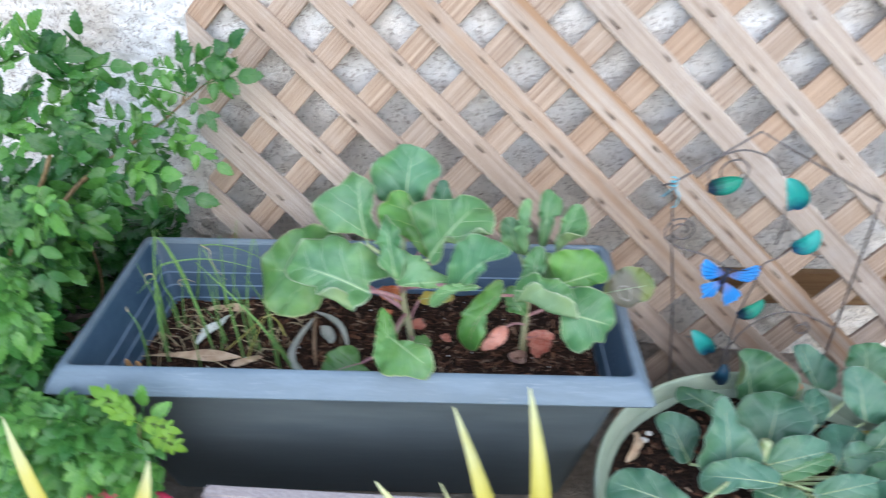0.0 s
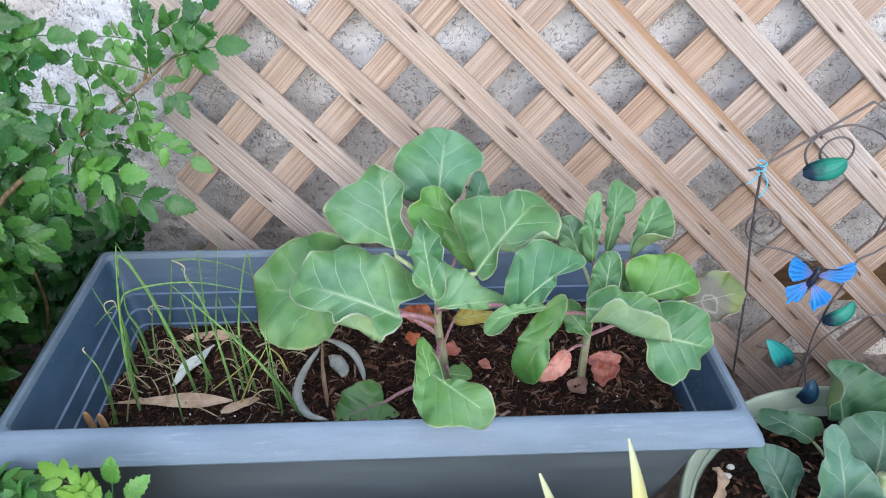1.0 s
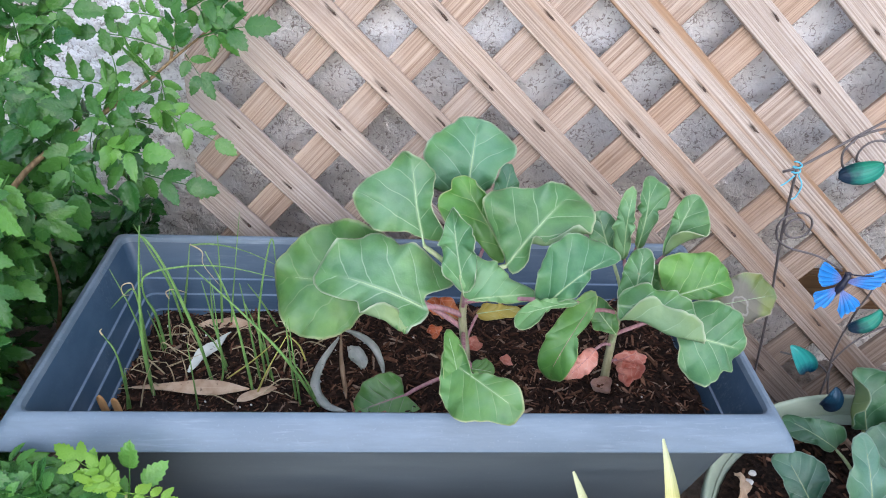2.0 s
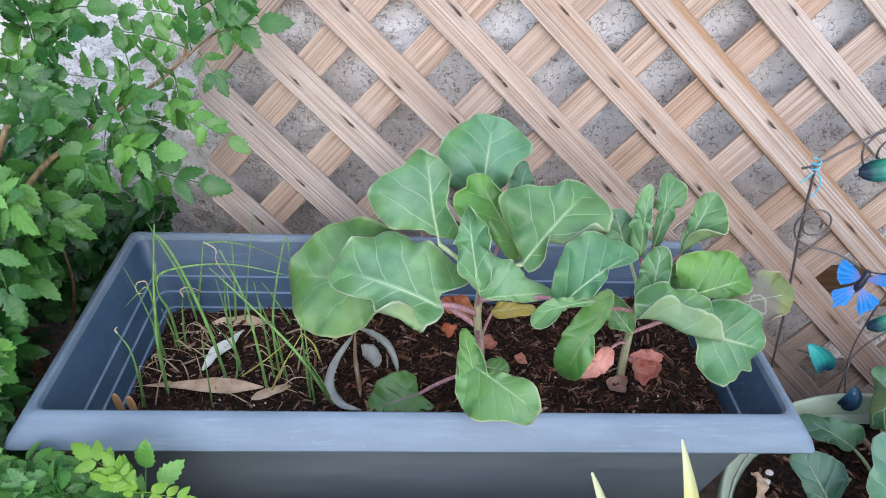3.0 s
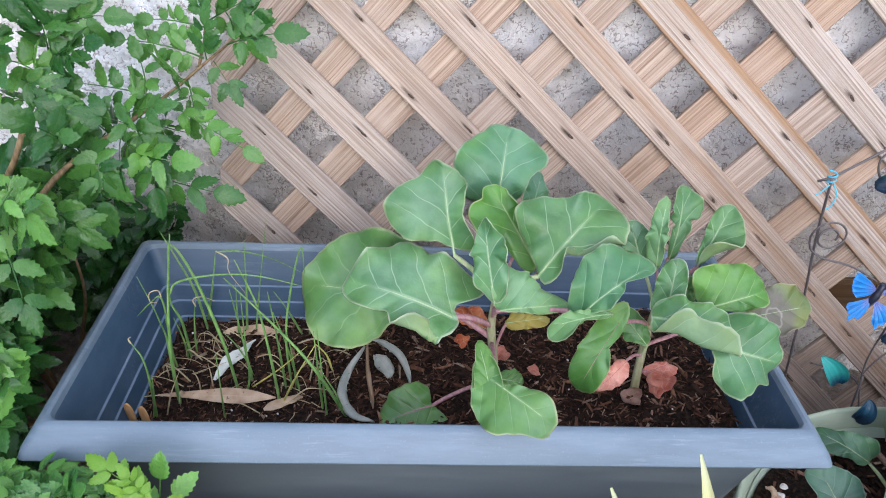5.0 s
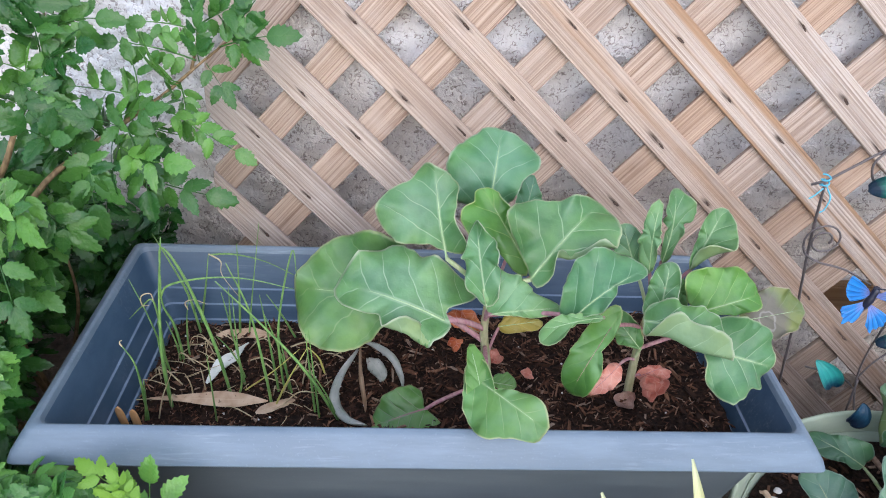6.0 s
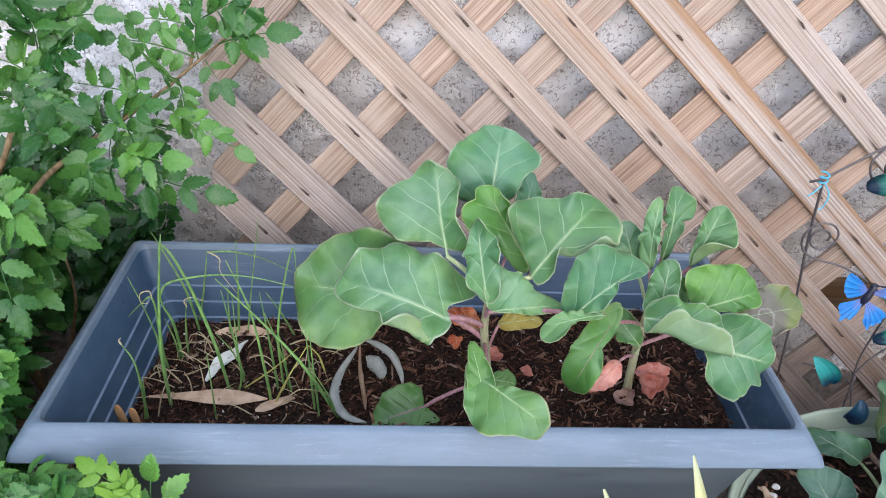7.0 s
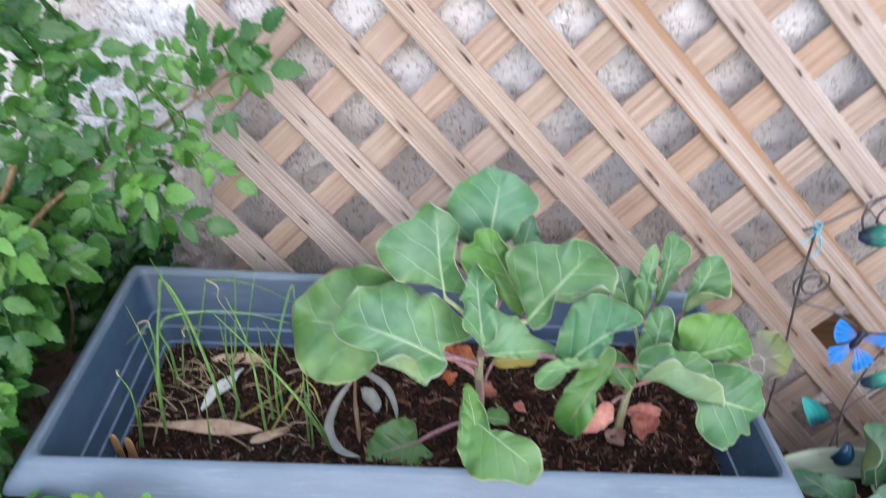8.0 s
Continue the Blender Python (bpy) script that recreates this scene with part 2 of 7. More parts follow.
def chip_material():
    m = Mat("bark_chips", 0.85, spec=0.25)
    i = m.island()
    grain = m.noise(1.0, m.mapped((300, 300, 120)), 3.0)
    colour = m.ramp(i, (0.0, (0.012, 0.007, 0.005)), (0.40, (0.038, 0.017, 0.009)), (0.68, (0.112, 0.047, 0.025)), (0.88, (0.23, 0.117, 0.068)), (1.0, (0.36, 0.27, 0.20)))
    m.colour(m.mix(m.grey(grain, 0.35, 0.65, 0.0, 0.5), colour, (0.03, 0.015, 0.01)))
    m.bump(grain, 0.5, 0.001)
    return m.m


def ground_material():
    m = Mat("garden_dirt", 0.95, spec=0.15)
    a = m.noise(55.0, detail=6.0, rough=0.7)
    far = m.noise(1.3, detail=5.0)
    colour = m.ramp(a, (0.3, (0.09, 0.068, 0.052)), (0.5, (0.22, 0.175, 0.14)), (0.75, (0.38, 0.32, 0.27)))
    m.colour(m.mix(m.grey(far, 0.4, 0.7, 0.0, 0.5), colour, (0.36, 0.32, 0.27)))
    m.bump(a, 0.9, 0.01)
    m.bump(m.voronoi(160.0), 0.5, 0.004)
    return m.m


def blade_material(name, deep, fresh, vein, rim, rough=0.42, veins=3.7, slant=1.7, through=0.18, spots=None):
    """A brassica leaf: side veins fan out from the midrib, the rim is paler, the blade is mottled."""
    m = Mat(name, rough, spec=0.55)
    uv = m.node("SeparateXYZ", Vector=m.coord("UV"))
    s, v = uv.outputs[0], uv.outputs[1]
    across = m.math("ABSOLUTE", m.math("MULTIPLY_ADD", v, 2.0, -1.0))
    edge = m.t.nodes.new("ShaderNodeUVMap")
    edge.uv_map = "Rim"
    rho = m.node("SeparateXYZ", Vector=edge.outputs[0]).outputs[0]
    rnd = m.random()
    wobble = m.noise(26.0, detail=2.0)
    blotch = m.noise(34.0, detail=4.0)
    fine = m.voronoi(150.0, feature="DISTANCE_TO_EDGE")
    one = m.math("MULTIPLY", m.math("SIGN", m.math("MULTIPLY_ADD", v, 2.0, -1.0)), 0.23)
    q = m.math("ADD", m.math("SUBTRACT", m.math("MULTIPLY", s, veins), m.math("MULTIPLY", m.math("POWER", across, 0.8), slant)), one)
    q = m.math("ADD", m.math("ADD", q, m.math("MULTIPLY", wobble, 0.75)), m.math("MULTIPLY", rnd, 5.0))
    off = m.math("ABSOLUTE", m.math("SUBTRACT", m.math("FRACT", q), 0.5))
    width = m.math("MULTIPLY_ADD", across, -0.030, 0.046)
    side = m.grey(off, 0.0, width, 1.0, 0.0)
    side = m.math("MULTIPLY", side, m.grey(rho, 0.70, 0.97, 1.0, 0.15))
    mid = m.math("MULTIPLY", m.grey(across, 0.01, 0.05, 1.0, 0.0), m.grey(s, 0.5, 0.95, 1.0, 0.1))
    net = m.grey(fine, 0.0, 0.05, 0.07, 0.0)
    lines = m.math("MAXIMUM", m.math("MAXIMUM", side, mid), net)
    colour = m.mix(m.grey(blotch, 0.3, 0.7), deep, fresh)
    colour = m.mix(m.grey(m.noise(13.0, detail=3.0), 0.45, 0.65, 0.0, 0.42), colour, m.mix(1.0, colour, (1.5, 1.2, 0.6), "MULTIPLY"))
    colour = m.mix(m.grey(m.noise(19.0, detail=3.0), 0.48, 0.70, 0.0, 0.26), colour, (0.24, 0.40, 0.31))
    colour = m.mix(m.grey(rnd, 0.0, 1.0, 0.0, 0.35), colour, m.mix(1.0, colour, (1.25, 1.05, 0.8), "MULTIPLY"))
    colour = m.mix(m.math("MULTIPLY", m.grey(rho, 0.55, 1.0), m.grey(m.noise(21.0, detail=3.0), 0.4, 0.7, 0.0, 0.4)), colour, m.mix(1.0, colour, (1.6, 1.25, 0.7), "MULTIPLY"))
    colour = m.mix(m.math("MULTIPLY", lines, 0.56), colour, vein)
    colour = m.mix(m.math("MULTIPLY", m.grey(rho, 0.955, 0.995), m.grey(blotch, 0.35, 0.62, 0.5, 1.0)), colour, rim)
    if spots:
        far = m.math("SQRT", m.math("ADD", m.math("POWER", m.math("SUBTRACT", s, 0.40), 2.0), m.math("POWER", m.math("MULTIPLY_ADD", v, 0.7, -0.32), 2.0)))
        far = m.math("ADD", far, m.math("MULTIPLY", m.math("SUBTRACT", m.noise(60.0, detail=4.0), 0.5), 0.22))
        colour = m.mix(m.grey(far, 0.24, 0.36, 0.8, 0.0), colour, spots)
        ring = m.math("ABSOLUTE", m.math("SUBTRACT", far, 0.11))
        colour = m.mix(m.grey(ring, 0.003, 0.022, 0.5, 0.0), colour, (0.36, 0.33, 0.30))
    m.colour(colour)
    m.rough(m.grey(blotch, 0.3, 0.7, rough - 0.06, rough + 0.14))
    m.bump(m.math("SMOOTH_MIN", m.math("MULTIPLY", off, 2.0), 0.5, 0.5), 0.35, 0.004)
    m.bump(fine, 0.06, 0.0015)
    m.bump(m.noise(85.0, detail=3.0), 0.35, 0.003)
    m.bump(blotch, 0.4, 0.004)
    m.thin(colour, through)
    return m.m


def withered_material(name, deep, pale):
    """Papery skin of a shrivelled leaf."""
    m = Mat(name, 0.6, spec=0.3)
    n = m.noise(55.0, detail=4.0)
    crease = m.voronoi(120.0, feature="DISTANCE_TO_EDGE")
    colour = m.mix(m.grey(n, 0.35, 0.65), deep, pale)
    colour = m.mix(m.grey(crease, 0.0, 0.05, 0.4, 0.0), colour, (0.72, 0.50, 0.42))
    colour = m.mix(m.grey(m.noise(140.0), 0.6, 0.72, 0.0, 0.5), colour, (0.25, 0.10, 0.06))
    m.colour(colour)
    m.bump(n, 0.6, 0.004)
    m.bump(crease, 0.3, 0.002)
    m.thin(colour, 0.25)
    return m.m


def plain_leaf_material(name, deep, fresh, rough=0.4, through=0.25, vein=(0.2, 0.3, 0.08)):
    """A shrub leaflet, its midrib a little paler."""
    m = Mat(name, rough, spec=0.38)
    uv = m.node("SeparateXYZ", Vector=m.coord("UV"))
    across = m.math("ABSOLUTE", m.math("MULTIPLY_ADD", uv.outputs[1], 2.0, -1.0))
    q = m.math("SUBTRACT", m.math("MULTIPLY", uv.outputs[0], 7.0), m.math("MULTIPLY", across, 2.2))
    off = m.math("ABSOLUTE", m.math("SUBTRACT", m.math("FRACT", q), 0.5))
    side = m.grey(off, 0.0, 0.11, 1.0, 0.0)
    lines = m.math("MAXIMUM", m.math("MULTIPLY", side, 0.5), m.grey(across, 0.03, 0.09, 1.0, 0.0))
    rnd, isl = m.random(), m.island()
    colour = m.mix(m.math("POWER", m.math("MULTIPLY_ADD", rnd, 0.55, m.math("MULTIPLY", isl, 0.45)), 2.0), deep, fresh)
    colour = m.mix(m.grey(m.noise(60.0), 0.35, 0.7, 0.0, 0.3), colour, deep)
    colour = m.mix(m.math("MULTIPLY", lines, 0.09), colour, vein)
    m.colour(colour)
    m.rough(m.grey(m.noise(90.0, detail=3.0), 0.3, 0.7, rough - 0.07, rough + 0.12))
    m.bump(m.math("MULTIPLY", off, 2.0), 0.07, 0.001)
    m.bump(m.noise(130.0, detail=2.0), 0.35, 0.003)
    m.thin(colour, through)
    return m.m


def strap_material():
    """A yellow strap leaf, paler and greener to its tip, lined along its length."""
    m = Mat("yellow_strap_leaf", 0.4)
    uv = m.node("SeparateXYZ", Vector=m.coord("UV"))
    along = m.math("ADD", uv.outputs[0], m.math("MULTIPLY", m.math("SUBTRACT", m.noise(30.0), 0.5), 0.3))
    colour = m.ramp(along, (0.35, (0.52, 0.43, 0.04)), (0.65, (0.58, 0.52, 0.12)), (0.95, (0.56, 0.58, 0.34)))
    lines = m.math("ABSOLUTE", m.math("SUBTRACT", m.math("FRACT", m.math("MULTIPLY", uv.outputs[1], 7.0)), 0.5))
    colour = m.mix(m.grey(lines, 0.0, 0.2, 0.3, 0.0), colour, (0.36, 0.40, 0.08))
    m.colour(colour)
    m.bump(lines, 0.3, 0.001)
    m.thin(colour, 0.2)
    return m.m


def bark_material(name, a, b, rough=0.7):
    m = Mat(name, rough, spec=0.3)
    n = m.noise(1.0, m.mapped((260, 260, 60)), 4.0)
    m.colour(m.mix(m.grey(n, 0.35, 0.65), a, b))
    m.bump(n, 0.4, 0.001)
    return m.m


def dry_material(name, a, b, rough=0.7):
    m = Mat(name, rough, spec=0.3)
    uv = m.node("SeparateXYZ", Vector=m.coord("UV"))
    across = m.math("ABSOLUTE", m.math("MULTIPLY_ADD", uv.outputs[1], 2.0, -1.0))
    n = m.noise(70.0, detail=5.0)
    colour = m.mix(m.grey(n, 0.35, 0.65), a, b)
    spots = m.grey(m.noise(210.0, detail=2.0), 0.66, 0.72, 0.0, 0.7)
    colour = m.mix(spots, colour, (0.10, 0.06, 0.04))
    colour = m.mix(m.grey(across, 0.02, 0.08, 0.5, 0.0), colour, b)
    m.colour(colour)
    m.bump(n, 0.4, 0.002)
    m.thin(colour, 0.12)
    return m.m


def enamel_material(name, a, b, rough=0.35, ray=None, start=0.15, lines=0.25):
    """Painted sheet metal, one colour running into the other over the length."""
    m = Mat(name, rough, 0.0, 0.6)
    uv = m.node("SeparateXYZ", Vector=m.coord("UV"))
    n = m.noise(160.0, detail=3.0)
    across = m.math("ABSOLUTE", m.math("MULTIPLY_ADD", uv.outputs[1], 2.0, -1.0))
    run = m.math("ADD", uv.outputs[0], m.math("MULTIPLY", m.math("SUBTRACT", n, 0.5), 0.35))
    colour = m.mix(m.grey(run, start, start + 0.35), a, b)
    rays = m.math("ABSOLUTE", m.math("SUBTRACT", m.math("FRACT", m.math("MULTIPLY", uv.outputs[1], 5.0)), 0.5))
    colour = m.mix(m.grey(rays, 0.0, 0.14, lines, 0.0), colour, ray or a)
    m.colour(colour)
    m.bump(rays, 0.4, 0.002)
    m.bump(n, 0.15, 0.001)
    return m.m


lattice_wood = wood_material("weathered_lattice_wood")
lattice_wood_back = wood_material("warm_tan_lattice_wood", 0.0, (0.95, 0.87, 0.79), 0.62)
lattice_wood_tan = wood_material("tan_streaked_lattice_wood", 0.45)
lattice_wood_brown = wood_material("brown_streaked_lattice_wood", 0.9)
rust_stain = stain_material()
amber_board = wood_material("amber_board_wood", 0.3, (0.80, 0.60, 0.36))
stucco = stucco_material()
# same plastic throughout; shade and blue sky reflection inside are put into this colour
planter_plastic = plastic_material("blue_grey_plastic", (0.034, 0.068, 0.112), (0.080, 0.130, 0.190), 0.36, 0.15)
# outside in shade, without the sky's blue: painted greyer
outer_plastic = plastic_material("shade_grey_outer_plastic", (0.074, 0.090, 0.098), (0.135, 0.16, 0.168), 0.45)
# glossy highlight along the inner ridges, painted as a paler plastic
ridge_plastic = plastic_material("ridge_glint_plastic", (0.105, 0.155, 0.225), (0.24, 0.31, 0.40), 0.3)
# sky light on the rim painted in as a paler tone, beside its scuffs
rim_plastic = plastic_material("scuffed_sky_lit_plastic", (0.114, 0.158, 0.203), (0.220, 0.285, 0.345), 0.42, 0.22)
pot_plastic = plastic_material("pale_green_plastic", (0.32, 0.385, 0.28), (0.46, 0.52, 0.42), 0.5)
pink_plastic = plastic_material("pink_plastic", (0.62, 0.045, 0.11), (0.75, 0.15, 0.22), 0.35)
soil_dark = soil_material()
chips = chip_material()
dirt = ground_material()
leaf_mid = blade_material("brassica_leaf", (0.050, 0.150, 0.056), (0.093, 0.238, 0.086), (0.378, 0.499, 0.292), (0.361, 0.413, 0.241))
leaf_blue = blade_material("brassica_leaf_blue_green", (0.040, 0.147, 0.065), (0.080, 0.234, 0.100), (0.292, 0.430, 0.284), (0.310, 0.396, 0.258))
leaf_deep = blade_material("brassica_leaf_bright", (0.046, 0.161, 0.029), (0.093, 0.268, 0.048), (0.310, 0.447, 0.155), (0.301, 0.387, 0.138))
leaf_pale = blade_material("brassica_leaf_pale", (0.082, 0.218, 0.078), (0.138, 0.296, 0.124), (0.310, 0.430, 0.224), (0.361, 0.413, 0.215))
leaf_under = blade_material("brassica_leaf_underside", (0.125, 0.235, 0.120), (0.185, 0.305, 0.165), (0.340, 0.460, 0.300), (0.396, 0.464, 0.310), 0.6)
leaf_cab = blade_material("cabbage_leaf", (0.021, 0.085, 0.053), (0.041, 0.133, 0.082), (0.210, 0.308, 0.231), (0.210, 0.294, 0.231))
leaf_cab_pale = blade_material("cabbage_leaf_pale", (0.050, 0.146, 0.097), (0.082, 0.201, 0.139), (0.252, 0.350, 0.273), (0.252, 0.336, 0.266))
leaf_cab_deep = blade_material("cabbage_leaf_deep", (0.018, 0.078, 0.036), (0.035, 0.130, 0.053), (0.175, 0.266, 0.154), (0.196, 0.280, 0.196))
leaf_purple = blade_material("brassica_leaf_purple_veined", (0.062, 0.175, 0.030), (0.110, 0.255, 0.050), (0.34, 0.31, 0.27), (0.17, 0.15, 0.09))
leaf_orange = withered_material("withered_leaf_orange", (0.46, 0.11, 0.04), (0.66, 0.27, 0.12))
leaf_pink = withered_material("withered_leaf_pink", (0.50, 0.16, 0.11), (0.68, 0.34, 0.26))
leaf_smooth = blade_material("brassica_leaf_smooth", (0.046, 0.145, 0.031), (0.085, 0.226, 0.046), (0.129, 0.249, 0.069), (0.292, 0.361, 0.138), veins=3.0)
leaf_old = blade_material("brassica_leaf_old", (0.054, 0.158, 0.048), (0.099, 0.243, 0.069), (0.258, 0.370, 0.172), (0.344, 0.378, 0.189))
leaf_cool = blade_material("brassica_leaf_cool", (0.051, 0.159, 0.062), (0.096, 0.259, 0.097), (0.413, 0.533, 0.361), (0.413, 0.464, 0.327))
leaf_husk = withered_material("withered_husk", (0.42, 0.25, 0.19), (0.60, 0.45, 0.38))
leaf_yellow = blade_material("yellowing_leaf", (0.20, 0.19, 0.03), (0.34, 0.29, 0.05), (0.4, 0.4, 0.15), (0.4, 0.35, 0.12))
leaf_grey = blade_material("mildewed_leaf", (0.085, 0.135, 0.035), (0.15, 0.19, 0.06), (0.22, 0.23, 0.14), (0.36, 0.32, 0.22), spots=(0.115, 0.095, 0.082))
UNDERSIDE = {"withered_leaf_pink": leaf_pink, "withered_leaf_orange": leaf_orange, "yellowing_leaf": leaf_yellow, "mildewed_leaf": dry_material("tan_leaf_underside", (0.34, 0.26, 0.19), (0.46, 0.38, 0.29))}
stalk_green = bark_material("pale_stalk", (0.25, 0.34, 0.15), (0.40, 0.44, 0.26))
scarred_stem = bark_material("scarred_stem", (0.26, 0.26, 0.13), (0.40, 0.38, 0.24))
rib_green = bark_material("pale_midrib", (0.27, 0.40, 0.20), (0.38, 0.50, 0.28))
stalk_purple = bark_material("purple_stalk", (0.30, 0.13, 0.16), (0.42, 0.26, 0.25))
shrub_leaf = plain_leaf_material("shrub_leaflet", (0.018, 0.084, 0.018), (0.180, 0.415, 0.070), 0.24, 0.2)
shrub_leaf_low = plain_leaf_material("low_shrub_leaflet", (0.034, 0.132, 0.028), (0.220, 0.485, 0.090), 0.26, 0.2)
shrub_leaf_young = plain_leaf_material("shrub_leaflet_young", (0.14, 0.30, 0.03), (0.25, 0.42, 0.05))
shrub_bark = bark_material("shrub_bark", (0.13, 0.085, 0.04), (0.27, 0.185, 0.09))
shrub_twig = bark_material("green_twig", (0.12, 0.17, 0.05), (0.2, 0.22, 0.08))
chive_green = bark_material("chive_green", (0.085, 0.185, 0.050), (0.19, 0.33, 0.09), 0.42)
chive_yellow = bark_material("yellowed_chive", (0.36, 0.36, 0.08), (0.52, 0.46, 0.14), 0.5)
chive_dry = bark_material("dry_straw", (0.36, 0.28, 0.16), (0.52, 0.44, 0.28), 0.6)
dry_tan = dry_material("dry_gum_leaf", (0.40, 0.27, 0.17), (0.58, 0.44, 0.31))
dry_grey = dry_material("grey_dry_leaf", (0.50, 0.55, 0.50), (0.68, 0.70, 0.65))
stick_wood = bark_material("bare_stick", (0.52, 0.27, 0.10), (0.62, 0.36, 0.16))
yellow_leaf = strap_material()
wire = Mat("dark_wire", 0.5, 0.5).colour((0.125, 0.108, 0.105)).m
teal = enamel_material("teal_enamel", (0.012, 0.10, 0.20), (0.06, 0.50, 0.45), start=0.05)
green_enamel = enamel_material("green_enamel", (0.010, 0.035, 0.07), (0.04, 0.38, 0.26))
blue_enamel = enamel_material("blue_enamel", (0.24, 0.30, 0.62), (0.025, 0.31, 0.76), 0.35, (0.01, 0.08, 0.36), 0.2, 0.75)
navy_enamel = enamel_material("navy_enamel", (0.008, 0.02, 0.05), (0.02, 0.09, 0.16))
black_enamel = Mat("black_enamel", 0.35).colour((0.012, 0.014, 0.03)).m
twine = Mat("blue_twine", 0.8).colour((0.10, 0.42, 0.55)).m
nail_iron = bark_material("rusty_staple", (0.035, 0.022, 0.016), (0.11, 0.07, 0.05), 0.85)
old_board = bark_material("old_board", (0.30, 0.26, 0.26), (0.44, 0.39, 0.39), 0.8)
pebble_white = bark_material("white_stone", (0.6, 0.58, 0.55), (0.75, 0.73, 0.7))


# ---- ground and wall ----
def ground_height(x, y):
    near = max(0.0, 1.0 - max(abs(x), abs(y + 0.2)) / 2.5)
    slope = -0.055 * max(-0.8, min(0.8, x + 0.096))
    lump = 0.010 * noise.noise((x * 7, y * 7, 3.1)) + 0.005 * noise.noise((x * 31, y * 31, 1.7))
    return (slope + lump) * min(1.0, near * 1.5)


def build_ground():
    bm = bmesh.new()
    steps = [-60, -20, -6, -2.6, -1.6] + [-1.2 + 0.04 * k for k in range(61)] + [1.6, 2.6, 6, 20, 60]
    grid = [[bm.verts.new((x, y, ground_height(x, y) if max(abs(x), abs(y)) < 2.7 else 0.0)) for x in steps] for y in steps]
    for a, b in zip(grid, grid[1:]):
        for j in range(len(steps) - 1):
            bm.faces.new((a[j], a[j + 1], b[j + 1], b[j]))
    tagged(part("ground", bm, dirt), "bare brown garden dirt with fine gravel", "ground", kind="structure")


def build_wall():
    """A stuccoed house wall; the stretch near the bed carries its relief as real trowelled lumps."""
    bm = bmesh.new()
    face = 0.0630
    xs = [-8, -3, -1.2] + [-0.85 + 0.006 * k for k in range(284)] + [1.2, 3, 8]
    zs = [-0.1] + [0.0 + 0.006 * k for k in range(128)] + [1.0, 1.6, 2.6]
    rows = []
    for z in zs:
        row = []
        for x in xs:
            d = 0.0
            if -0.86 < x < 0.9 and 0 <= z < 0.78:
                p = Vector((x * 42, z * 52, 0))
                n = noise.noise(p) + 0.55 * noise.noise(p * 2.3)
                d = 0.0056 * max(-0.45, min(0.5, n * 1.5))
            row.append(bm.verts.new((x, face - d, z)))
        rows.append(row)
    for a, b in zip(rows, rows[1:]):
        for j in range(len(xs) - 1):
            bm.faces.new((a[j], a[j + 1], b[j + 1], b[j]))
    back = [bm.verts.new((x, 0.30, z)) for x, z in ((-8, -0.1), (8, -0.1), (8, 2.6), (-8, 2.6))]
    bm.faces.new(back[::-1])
    bm.faces.new([r[0] for r in rows] + [back[3], back[0]])
    bm.faces.new([r[-1] for r in rows][::-1] + [back[1], back[2]])
    bm.faces.new([*rows[-1], back[2], back[3]])
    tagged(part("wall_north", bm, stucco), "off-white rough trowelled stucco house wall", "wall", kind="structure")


build_ground()
build_wall()

# ---- lattice panel, leaning on the wall ----
LEAN_BACK = radians(15)
PITCH, SLAT, THICK = 0.086, 0.037, 0.0075
ORIGIN = Vector((-0.28, 0.0, 0.45))
E1, E2 = Vector((1, 0, 0)), Vector((0, math.sin(LEAN_BACK), math.cos(LEAN_BACK)))
OUT = E1.cross(E2)
DOWN, UP = (E1 - E2) / math.sqrt(2), (E1 + E2) / math.sqrt(2)
PANEL = (-0.0935, 0.98, -0.485, 0.172)


def clipped(poly, axis, limit, keep_above):
    out = []
    for p, q in zip(poly, poly[1:] + poly[:1]):
        a, b = p[axis] - limit, q[axis] - limit
        if not keep_above:
            a, b = -a, -b
        if a >= 0:
            out.append(p)
        if a * b < 0:
            s = a / (a - b)
            out.append((p[0] + s * (q[0] - p[0]), p[1] + s * (q[1] - p[1])))
    return out


# fixings that sit off the middle of their crossing: (slat, crossing): (along, across) in pitches
FIXINGS = {
    (1, 0): (0.11, 0.34), (2, 1): (0.17, 0.34), (3, 2): (0.16, 0.32), (4, 3): (0.23, 0.17), (5, 4): (0.19, 0.35), (0, 0): (0.24, 0.16),
    (1, 1): (0.25, 0.10), (2, 2): (0.26, 0.14), (3, 3): (0.31, 0.18), (4, 4): (0.26, 0.14), (5, 5): (0.32, 0.19), (-1, 0): (0.17, 0.27),
    (0, 1): (0.16, 0.26), (1, 2): (0.14, 0.34), (2, 3): (0.15, 0.26), (3, 4): (0.12, 0.13), (4, 5): (0.18, 0.29), (-1, 1): (0.25, 0.13),
    (2, 4): (0.32, 0.17), (3, 5): (0.19, 0.07), (4, 7): (0.13, 0.2), (-2, 1): (0.2, 0.26), (3, 6): (0.16, 0.18),
}


